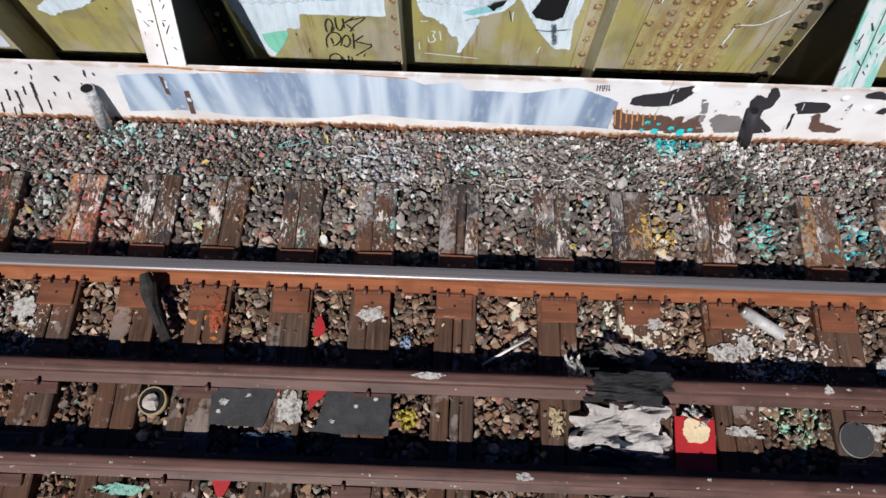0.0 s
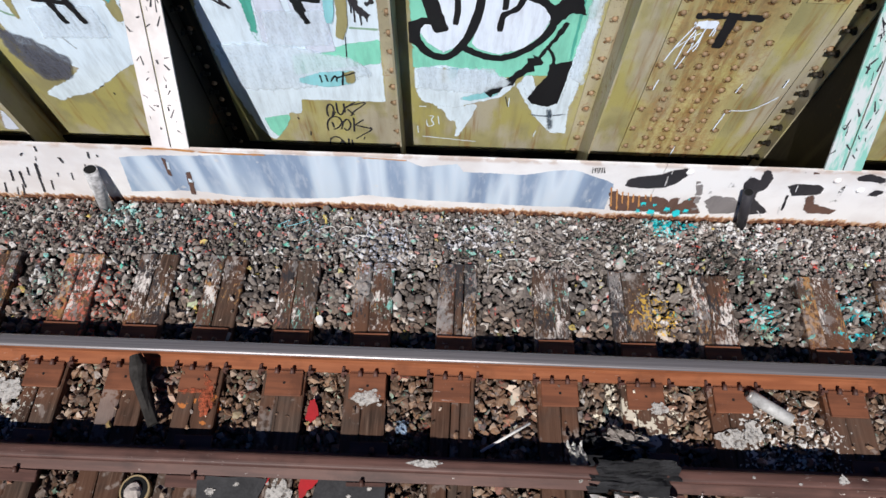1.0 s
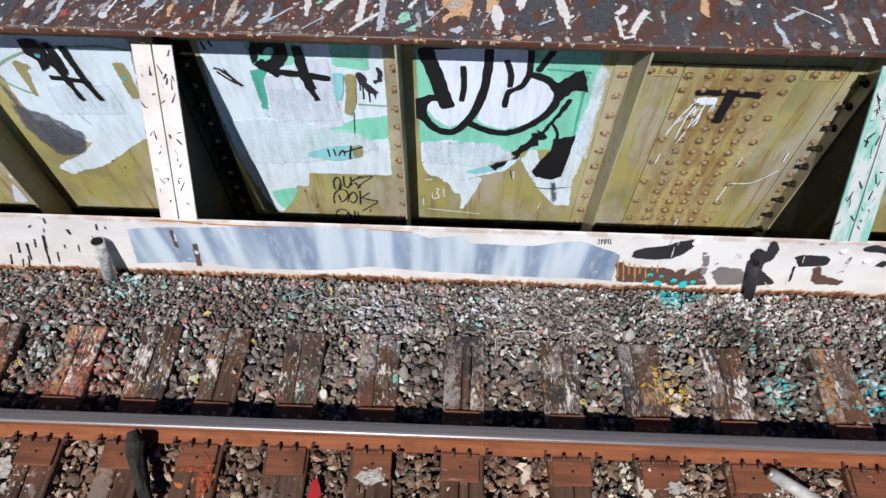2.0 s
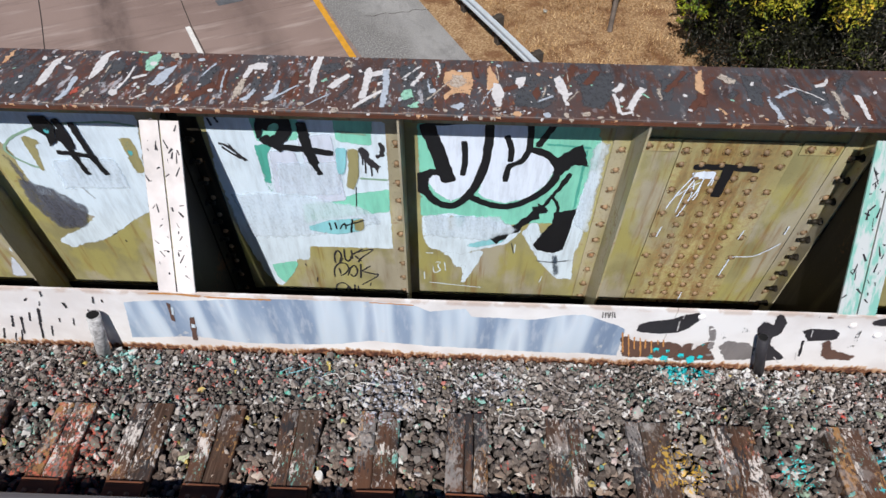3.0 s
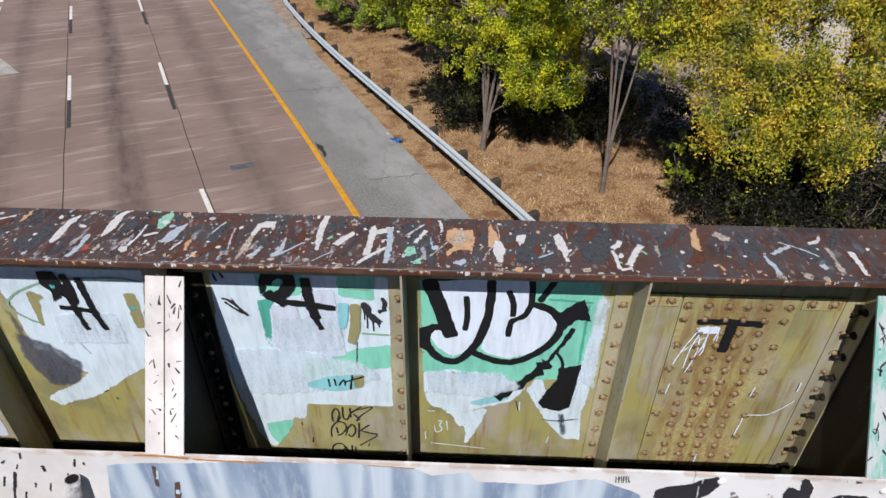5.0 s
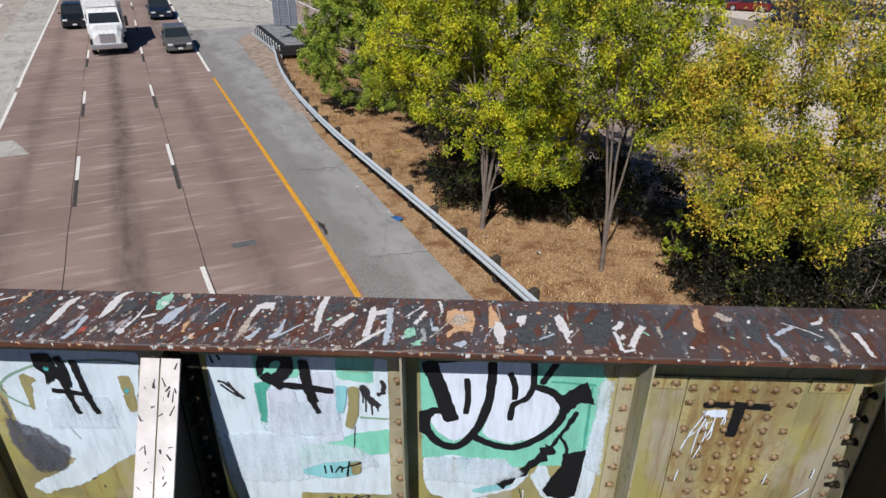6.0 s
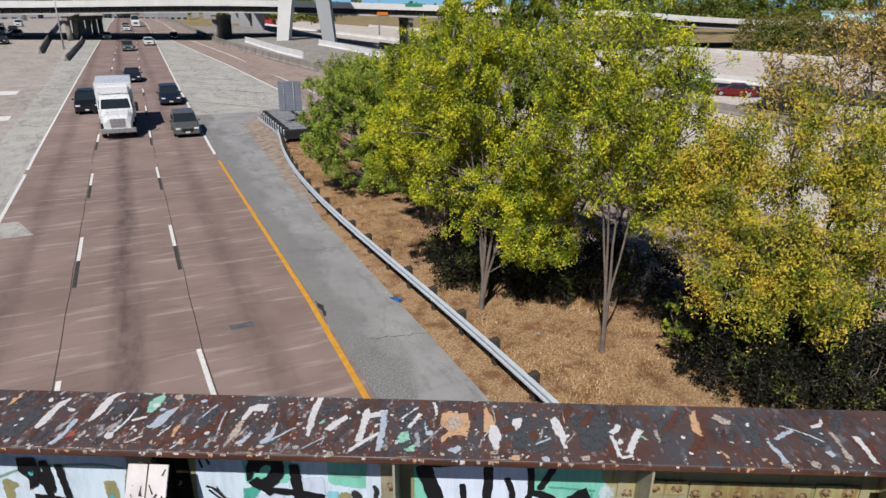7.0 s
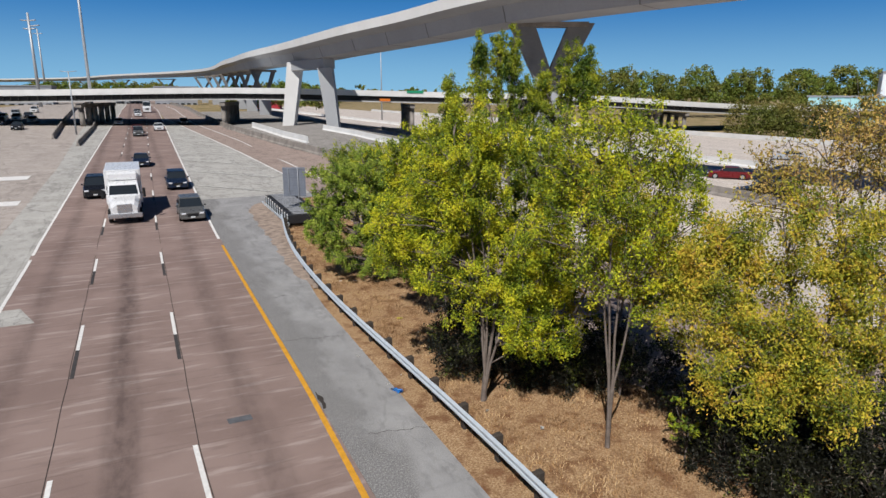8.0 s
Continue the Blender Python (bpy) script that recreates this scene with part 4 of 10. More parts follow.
def rail_w(s):
    return float(np.interp(s, RAIL_S, RAIL_W)) * 0.5 + 0.25 * float(np.interp(s - 2.5, RAIL_S, RAIL_W)) + 0.25 * float(np.interp(s + 2.5, RAIL_S, RAIL_W)) + 0.05


path = [lay(rail_w(s), s, 0.40) for s in np.arange(-30, 30.1, 0.95)]
beam = ((0.0, 0.0), (-0.035, 0.03), (-0.075, 0.05), (-0.075, 0.10), (-0.02, 0.135), (-0.02, 0.175), (-0.075, 0.21), (-0.075, 0.26), (-0.035, 0.28), (0.0, 0.31))
wave = [(u, v) for u, v in beam] + [(u + 0.006, v) for u, v in beam[::-1]]
bm = bmesh.new()
sweep(bm, path, wave)
part("beam", bm, GALV, barrier)
post = boxed(-0.08, 0.08, -0.1, 0.1, -0.5, 0.76, bevel=0.012)
post_mesh = solid(post, "post", POST_WOOD)
block_mesh = solid(boxed(-0.11, 0.07, -0.09, 0.09, 0.36, 0.74, bevel=0.01), "block", POST_WOOD)
for s in np.arange(-29, 30, 1.905):
    p = new("post", post_mesh)
    p.parent, p.matrix_basis = barrier, Matrix.Translation(lay(rail_w(s) + 0.19, s))
    b = new("block", block_mesh)
    b.parent, b.matrix_basis = p, pose(-0.081, 0, 0)

# earth and grit washed over the shoulder's edge beside the rail
GRIT = plain("pinkish_grit", (0.30, 0.235, 0.19), 0.95, vary=0.55, scale=2.2, grain=22, relief=0.6)
GRIT_EDGE = ((12, 15, 17, 21, 25.7, 30.7, 36, 38.5), (7.0, 6.5, 6.4, 6.62, 6.85, 6.9, 7.1, 8.3))
sheet("grit", lambda s: min(float(np.interp(s, *GRIT_EDGE)) + 0.10 * math.sin(s * 2.3) + 0.07 * math.sin(s * 6.1), rail_w(s) + 0.05), lambda s: rail_w(s) + 0.35, 13, 38.5, 0.012, GRIT, "pinkish grit and dead leaves along the guard rail", "grit", 2, 0.5)

# crash cushion at the rail's end, and the sign seen from behind
cushion = thing("crash_cushion", "black and steel crash cushion at the end of the guard rail", "crash cushion", ROAD)
BLACK_PLASTIC = plain("black_plastic", (0.02, 0.02, 0.022), 0.55)
z0 = lie(36, 10)
STEEL_DECK = plain("dusty_steel_deck", (0.26, 0.265, 0.275), 0.6, 0.0, vary=0.5, scale=3, grain=14)
for k in range(10):
    s = 28.2 + k * 1.02
    w = 8.75 + 0.02 * k
    c = part("cell", boxed(w, w + 2.6, s, s + 0.82, z0 + 0.05, z0 + 0.72 + 0.03 * (k % 2), bevel=0.05), BLACK_PLASTIC, cushion)
    part("rib", boxed(w - 0.05, w, s + 0.14, s + 0.23, z0, z0 + 0.66), GALV, cushion)
    part("cap", boxed(w - 0.06, w + 0.01, s + 0.11, s + 0.26, z0 + 0.661, z0 + 0.78, bevel=0.01), WHITE_LINE, cushion, "white reflector cap")
    for q in range(3):
        part("deck_slat", boxed(w + 0.42, w + 2.15, s + 0.03 + 0.27 * q, s + 0.25 + 0.27 * q, z0 + 0.754, z0 + 0.79 + 0.012 * ((k + q) % 2)), STEEL_DECK, c, "dusty steel slat")
for w in (8.66, 11.5):
    part("side_rail", boxed(w, w + 0.06, 27.8, 38.4, z0 + 0.04, z0 + 0.22), GALV, cushion)
board = thing("road_sign", "back of a grey ribbed metal road sign on slim posts", "road sign", ROAD @ pose(9.9, 30.8, lie(33, 10), 0, 0, -24))
SIGN_POST = plain("weathered_steel_post", (0.30, 0.31, 0.33), 0.6, 0.3)
SIGN_BACK = plain("bare_aluminium", (0.20, 0.22, 0.26), 0.6, 0.2, scale=2)
part("panel", boxed(-0.85, 0.85, 0.0, 0.02, 1.75, 3.95), SIGN_BACK, board)
for k in range(11):
    part("brace", boxed(-0.85, 0.85, -0.035, -0.001, 1.80 + 0.2 * k, 1.835 + 0.2 * k), SIGN_BACK, board)
for x, r, top_ in ((-0.42, 0.018, 3.9), (0.30, 0.032, 3.9)):
    bm = bmesh.new()
    rod(bm, (x, -0.08, -0.3), (x, -0.08, top_), r)
    part("post", bm, SIGN_POST, board)

# ---- barriers and walls ----
OLD_CONCRETE = plain("stained_concrete", (0.25, 0.225, 0.20), 0.9, vary=0.5, scale=0.5, grain=12)
WHITE_CONCRETE = plain("white_concrete", (0.66, 0.65, 0.63), 0.8, vary=0.12, scale=0.4, grain=9)


def concrete_run(name, ws_, ss_, height, material, label, foot=0.3, sink=0.4, lift=0.0):
    n = 40
    line_ = []
    for i in range(n + 1):
        s = ss_[0] + (ss_[-1] - ss_[0]) * i / n
        line_.append(lay(float(np.interp(s, ss_, ws_)), s, lift))
    bm = bmesh.new()
    sweep(bm, line_, ((-foot, -sink), (-foot, 0.08), (-0.13, 0.3), (-0.09, height), (0.09, height), (0.13, 0.3), (foot, 0.08), (foot, -sink)))
    ob = new(name, solid(bm, name, material))
    ob.matrix_basis = ROAD
    return tagged(ob, label, "concrete barrier")


concrete_run("concrete_barrier", (22.8, 20.4, 17.1, 16.0, 17.3), (64, 84, 126, 178, 600), 1.0, OLD_CONCRETE, "stained concrete barrier along the exit ramp")
concrete_run("concrete_barrier", (24.0, 23.0, 22.0), (84, 96, 124), 1.1, WHITE_CONCRETE, "white concrete barrier beside the flyover pier")
concrete_run("concrete_barrier", (35.0, 34.6, 34.2, 32.6), (65.8, 76.3, 90.5, 105.8), 1.0, WHITE_CONCRETE, "white concrete barrier on the pier island")
concrete_run("concrete_barrier", (-13.6, -15.8, -19.8, -30), (110, 160, 271, 600), 0.95, OLD_CONCRETE, "dark stained median barrier")
concrete_run("concrete_barrier", (-9.0, -8.5, -10, -13), (96, 130, 220, 340), 0.8, OLD_CONCRETE, "dark stained median barrier")
concrete_run("concrete_barrier", (74, 74), (-90, 400), 0.9, WHITE_CONCRETE, "pale concrete barrier between freeway lanes")
concrete_run("concrete_barrier", (50, 50), (-40, 120), 0.9, OLD_CONCRETE, "stained concrete barrier beside the pale freeway")
tagged(new("sound_wall", solid(boxed(121.2, 121.7, -60, 330, -0.3, 1.0), "sound_wall", WHITE_CONCRETE)), "pale concrete retaining wall behind the freeway", "wall", kind="structure").matrix_basis = ROAD

# ---- overpass crossing the freeway ----
overpass = thing("overpass", "concrete road overpass with pale parapets on dark columns", "overpass")
SPAN = [(-330, 83, 9.9), (-138, 122.5, 10.1), (-93.5, 131.6, 10.2), (-50.4, 140.3, 10.8), (-5.7, 149.4, 10.0), (33, 159, 9.2), (62, 170, 7.6), (110, 189, 5.8), (170, 208, 4.0)]


def glide(points, n):
    """A smooth line through places, n steps to each piece."""
    pts = [Vector(p) for p in points]
    out = []
    for i in range(len(pts) - 1):
        a, b, c, d = pts[max(i - 1, 0)], pts[i], pts[i + 1], pts[min(i + 2, len(pts) - 1)]
        for k in range(n):
            t = k / n
            out.append(0.5 * ((2 * b) + (c - a) * t + (2 * a - 5 * b + 4 * c - d) * t * t + (3 * b - 3 * c + d - a) * t ** 3))
    return out + [pts[-1]]


deck_line = glide(SPAN, 6)
# Dark steel beams, taken near-black to include the shade under the deck.
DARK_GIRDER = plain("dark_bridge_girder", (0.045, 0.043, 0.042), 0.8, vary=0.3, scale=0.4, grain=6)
bm = bmesh.new()
sweep(bm, deck_line, ((-24, -1.25), (-24, -0.95), (-0.02, -0.95), (-0.02, -1.25)))
part("deck", bm, WHITE_CONCRETE, overpass)
for u in (-24.0, -0.3):
    bm = bmesh.new()
    sweep(bm, deck_line, ((u, -0.949), (u, 0.0), (u + 0.3, 0.0), (u + 0.3, -0.949)))
    part("parapet", bm, WHITE_CONCRETE, overpass, "pale concrete parapet")
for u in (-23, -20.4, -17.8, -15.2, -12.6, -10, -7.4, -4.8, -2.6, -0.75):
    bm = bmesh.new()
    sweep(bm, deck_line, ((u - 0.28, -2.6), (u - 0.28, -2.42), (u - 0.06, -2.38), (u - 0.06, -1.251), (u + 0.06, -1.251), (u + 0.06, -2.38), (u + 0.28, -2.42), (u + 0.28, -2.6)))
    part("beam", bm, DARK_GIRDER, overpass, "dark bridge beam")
# Outer beam's sunlit bottom flange, given by a paler colour.
bm = bmesh.new()
sweep(bm, deck_line, ((-0.46, -2.62), (-0.46, -2.36), (-0.3, -2.36), (-0.3, -2.62)))
part("fascia_strip", bm, plain("sunlit_flange_grey", (0.42, 0.41, 0.40), 0.85, vary=0.35, scale=0.3, grain=6), overpass, "pale strip along the foot of the outer beam")
for k in range(0, len(deck_line) - 1):
    a_, b_ = deck_line[k], deck_line[k + 1]
    for f in (0.0, 0.25, 0.5, 0.75):
        q = a_.lerp(b_, f)
        if -130 < q.x < 60:
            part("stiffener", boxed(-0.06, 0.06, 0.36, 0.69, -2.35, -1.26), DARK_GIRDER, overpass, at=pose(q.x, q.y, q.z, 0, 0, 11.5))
for x, top in ((-120, 7.5), (-82.4, 7.6), (-53.5, 7.9), (-12, 7.4), (14, 6.9), (50, 5.6), (58, 5.2)):
    near = min(deck_line, key=lambda q: abs(q.x - x))
    y = near.y + (x - near.x) * 0.22
    s, w = (ROAD.inverted() @ Vector((x, y, 0))).yx
    base = lie(s, w)
    part("pier_cap", boxed(-0.55, 0.55, 0.9, 23.2, 0, 0.8), OLD_CONCRETE, overpass, at=pose(x, y, top - 1.05, 0, 0, 11.5))
    for k in range(6):
        bm = bmesh.new()
        rod(bm, (0, 2.2 + 4.0 * k, base - top + 0.7), (0, 2.2 + 4.0 * k, -0.001), 0.55, n=12)
        part("column", bm, OLD_CONCRETE, overpass, at=pose(x, y, top - 1.05, 0, 0, 11.5))
sign_green = thing("overhead_sign", "small green guide sign on the overpass parapet", "road sign", pose(-11.5, 148.05, 9.75, 0, 0, 11.5))
part("panel", boxed(-1.9, 1.9, -0.05, 0.0, -0.05, 0.55), plain("green_sign_face", (0.02, 0.25, 0.13), 0.5), sign_green)
sign_orange = thing("construction_sign", "orange panel on the overpass girder", "road sign", pose(-18.3, 146.5, 8.2, 0, 0, 11.5))
part("panel", boxed(-1.2, 1.2, -0.05, 0.0, -0.3, 0.3), plain("orange_sign_face", (0.65, 0.17, 0.02), 0.6), sign_orange)

# ---- the flyover ramp ----
flyover = thing("flyover", "high curved concrete flyover ramp on angled piers", "flyover")
FLY = [(95, -8, 23.6), (62, 32, 23.0), (29, 63.5, 22.5), (8.5, 81, 21.8), (-5.7, 98, 20.8), (-16.3, 110.9, 20.2), (-33.5, 137.6, 19.6), (-50.5, 167.4, 19.8), (-76.4, 221.4, 20.6), (-159, 389, 23.2), (-306, 567, 25.5), (-461, 719, 26.0), (-800, 900, 26.5)]
fly_line = glide(FLY, 10)
# Greyer than the parapets: the girder side's part shade is in the colour.
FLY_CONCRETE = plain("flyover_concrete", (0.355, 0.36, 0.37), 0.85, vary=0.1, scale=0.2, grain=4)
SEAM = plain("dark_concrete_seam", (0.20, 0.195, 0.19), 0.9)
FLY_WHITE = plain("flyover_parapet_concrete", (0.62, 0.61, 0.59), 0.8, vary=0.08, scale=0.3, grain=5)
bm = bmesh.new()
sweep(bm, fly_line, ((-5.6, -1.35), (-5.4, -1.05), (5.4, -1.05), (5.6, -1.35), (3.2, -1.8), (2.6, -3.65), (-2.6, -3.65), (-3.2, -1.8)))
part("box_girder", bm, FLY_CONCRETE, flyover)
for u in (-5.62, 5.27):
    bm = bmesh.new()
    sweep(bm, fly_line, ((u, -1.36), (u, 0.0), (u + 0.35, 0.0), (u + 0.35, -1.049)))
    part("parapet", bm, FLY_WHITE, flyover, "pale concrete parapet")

for k in (16, 24, 31, 38, 44, 50, 55, 60, 66):
    p, q = fly_line[k], fly_line[k + 1]
    d = (q - p).normalized()
    bm = bmesh.new()
    sweep(bm, [p, p + d * 0.14], ((-3.23, -1.8), (3.23, -1.8), (2.63, -3.67), (-2.63, -3.67)))
    part("girder_joint", bm, SEAM, flyover)


# Darker concrete puts the deck's shade into the V legs' colour.
SHADE_CONCRETE = plain("shaded_leg_concrete", (0.20, 0.195, 0.19), 0.85, vary=0.2, scale=0.5, grain=8)


def leg(bm, p, q, a, b, m=None):
    """A tapered square leg from p, a by b wide, to q."""
    rows = []
    for c, k in ((Vector(p), 0.9), (Vector(q), 1.15)):
        rows.append([bm.verts.new(c + Vector((x * a * k / 2, y * b / 2, 0))) for x, y in ((-1, -1), (1, -1), (1, 1), (-1, 1))])
    for i in range(4):
        bm.faces.new((rows[0][i], rows[0][(i + 1) % 4], rows[1][(i + 1) % 4], rows[1][i]))
    bm.faces.new(rows[0][::-1]), bm.faces.new(rows[1])


# Left leg coloured pale as sunlit, right leg greyer as shaded.
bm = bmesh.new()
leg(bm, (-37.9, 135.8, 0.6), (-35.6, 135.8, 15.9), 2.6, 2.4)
part("pier_leg", bm, FLY_WHITE, flyover, "leaning concrete pier leg, coloured pale as sunlit")
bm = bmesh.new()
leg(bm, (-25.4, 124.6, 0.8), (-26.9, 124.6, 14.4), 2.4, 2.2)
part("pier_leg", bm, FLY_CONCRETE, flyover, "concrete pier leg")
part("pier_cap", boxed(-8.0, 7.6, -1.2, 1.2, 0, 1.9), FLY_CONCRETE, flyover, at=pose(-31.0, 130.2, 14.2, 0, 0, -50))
for x, y, top, spread, turn in ((10.6, 83, 18.1, 3.7, 0), (-59.6, 190, 16.2, 3.0, 20), (-71, 212, 16.4, 3.0, 20), (-83, 237, 16.7, 3.2, 20), (-97, 265, 17.1, 3.4, 22), (-112, 295, 17.6, 3.6, 22), (-128, 327, 18.0, 3.8, 25), (-159, 389, 18.8, 4.5, 30), (-222, 475, 19.8, 6, 40), (-306, 567, 21.0, 7, 50), (-380, 640, 21.2, 7, 50), (-461, 719, 21.4, 8, 50)):
    s, w = (ROAD.inverted() @ Vector((x, y, 0))).yx
    base = min(lie(s, w), 4.2)
    for k in (-1, 1):
        bm = bmesh.new()
        leg(bm, (k * 0.75, 0, -6.6), (k * spread, 0, 0), 1.15 if y > 100 else 2.7, 1.6)
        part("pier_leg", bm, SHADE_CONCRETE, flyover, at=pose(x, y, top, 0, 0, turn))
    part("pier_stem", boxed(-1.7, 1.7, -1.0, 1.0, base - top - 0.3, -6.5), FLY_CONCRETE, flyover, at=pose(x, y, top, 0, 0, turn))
    part("pier_tie", boxed(-spread - 0.8, spread + 0.8, -0.9, 0.9, -0.45, 0.15), OLD_CONCRETE, flyover, at=pose(x, y, top, 0, 0, turn))

# ---- poles and pylons ----
GREY_STEEL = plain("grey_steel_pole", (0.42, 0.44, 0.46), 0.5, 0.4, scale=2)


def pole(name, x, y, base, top, r, label, arms=()):
    t = thing(name, label, "pole", pose(x, y, base))
    bm = bmesh.new()
    rod(bm, (0, 0, -0.3), (0, 0, top - base), r, r * 0.55, 10)
    part("mast", bm, GREY_STEEL, t)
    for dx, dz in arms:
        bm = bmesh.new()
        rod(bm, (0, 0, top - base + dz), (dx, 0, top - base + dz + abs(dx) * 0.1), r * 0.35, n=6)
        part("arm", bm, GREY_STEEL, t)
    return t


pole("street_lamp", -72.3, 116.2, 2.0, 13.4, 0.17, "grey street lamp with two arms in the median", ((-1.6, -0.1), (1.6, -0.1)))
pole("high_mast_light", -91, 154, 2.9, 45, 0.42, "tall tapered high-mast light pole behind the overpass")
pole("high_mast_light", -26, 200, 2.0, 24, 0.22, "thin grey high-mast light pole in the distance")
for x, y, top, arms in ((-168.5, 250, 39.5, ((-3, -3), (3, -3), (-2.5, -6), (2.5, -6), (4, -5))), (-265, 400, 48, ((-3, -3), (3, -3)))):
    pole("power_pylon", x, y, 4.0, top, 0.7, "grey steel power pylon with cross arms", arms)
for x, y in ((205, 290), (84, 330), (88, 330), (140, 420), (210, 300)):
    pole("power_pylon", x, y, 0.0, 26 if x > 100 else 22, 0.25, "distant grey power pole", ((-2, -1), (2, -1)))

# ---- trees ----
def leaf_mat(name, stops):
    a = Mat(name, 0.55)
    spray = a.step(a.noise(1.5, 4, a.pos), 0.34, 0.66)
    c = a.ramp(a.math("ADD", a.math("MULTIPLY", a.island(), 0.4), a.math("MULTIPLY_ADD", spray, 0.5, 0.08)), *stops)
    a.colour(c)
    a.b.inputs["Subsurface Weight"].default_value = 0.0
    t = a.t.nodes.new("ShaderNodeBsdfTranslucent")
    m = a.t.nodes.new("ShaderNodeMixShader")
    m.inputs[0].default_value = 0.08
    a.link(c, t.inputs[0]), a.link(a.b.outputs[0], m.inputs[1]), a.link(t.outputs[0], m.inputs[2])
    a.link(m.outputs[0], a.t.nodes["Material Output"].inputs[0])
    return a.m


def far_leaf_mat(name, dark, green, brown):
    """Leaves of far trees: each crown with its own tone, little change from leaf to leaf."""
    a = Mat(name, 0.6)
    c = a.mix(a.step(a.noise(0.13, 3, a.pos), 0.40, 0.62), green, brown)
    c = a.mix(a.math("MULTIPLY", a.island(), 0.6), c, dark)
    a.colour(a.mix(a.step(a.noise(0.6, 4, a.pos), 0.42, 0.62, 0.0, 0.5), c, dark))
    return a.m


BARK = plain("grey_brown_bark", (0.17, 0.14, 0.12), 0.9, vary=0.4, scale=5, grain=35, relief=0.7)
LEAF_LIME = leaf_mat("lime_green_leaf", ((0.25, (0.08, 0.13, 0.010)), (0.5, (0.32, 0.37, 0.016)), (0.72, (0.55, 0.54, 0.02)), (0.93, (0.66, 0.55, 0.03))))
LEAF_GREEN = leaf_mat("green_leaf", ((0.25, (0.05, 0.10, 0.012)), (0.55, (0.22, 0.28, 0.02)), (0.85, (0.46, 0.46, 0.028))))
LEAF_GOLD = leaf_mat("yellow_green_leaf", ((0.2, (0.07, 0.11, 0.012)), (0.45, (0.27, 0.28, 0.022)), (0.68, (0.54, 0.45, 0.04)), (0.9, (0.68, 0.43, 0.06))))
LEAF_WILLOW = leaf_mat("soft_green_willow_leaf", ((0.25, (0.07, 0.12, 0.015)), (0.5, (0.21, 0.30, 0.03)), (0.75, (0.36, 0.42, 0.06))))
LEAF_BROWN = leaf_mat("browning_leaf", ((0.25, (0.22, 0.19, 0.03)), (0.5, (0.48, 0.36, 0.07)), (0.75, (0.60, 0.38, 0.12))))
LEAF_WOOD = far_leaf_mat("woodland_leaf", (0.06, 0.10, 0.014), (0.17, 0.225, 0.03), (0.24, 0.21, 0.04))
LEAF_HEDGE = far_leaf_mat("hedge_leaf", (0.05, 0.07, 0.012), (0.17, 0.185, 0.03), (0.26, 0.19, 0.05))
# Near-black leaf colour stands for the shade beneath the trees.
LEAF_SHADE = leaf_mat("shade_black_leaf", ((0.2, (0.010, 0.010, 0.005)), (0.72, (0.013, 0.014, 0.006)), (0.92, (0.17, 0.20, 0.03))))


def leaves(name, tips, per, spread, size, material, parent, seed, droop=0.25, slim=0.55):
    """Many small folded leaves round the given twig ends."""
    rng = np.random.default_rng(seed)
    n = len(tips) * per
    c = np.repeat(np.asarray(tips), per, 0) + rng.normal(0, 1, (n, 3)) * np.asarray(spread)
    up = rng.normal(size=(n, 3)) * 0.9 + np.array((-0.03, -0.18, 0.28))
    up /= np.linalg.norm(up, axis=1, keepdims=True)
    d = rng.normal(size=(n, 3))
    d[:, 2] -= droop
    d -= up * (d * up).sum(1, keepdims=True)
    d /= np.linalg.norm(d, axis=1, keepdims=True)
    e = np.cross(d, up)
    k = size * rng.uniform(0.6, 1.25, (n, 1))
    v = np.stack([c - d * k * 0.5, c + e * k * slim * 0.5 + up * k * 0.1, c + d * k * 0.5, c - e * k * slim * 0.5 + up * k * 0.1], 1).reshape(-1, 3)
    i = np.arange(n)[:, None] * 4
    f = np.concatenate([i + (0, 1, 2), i + (0, 2, 3)], 1).reshape(-1, 3)
    me = bpy.data.meshes.new(name)
    me.from_pydata(v.tolist(), [], f.tolist())
    me.materials.append(material)
    ob = new(name, me)
    if parent is not None:
        ob.parent = parent
    return ob


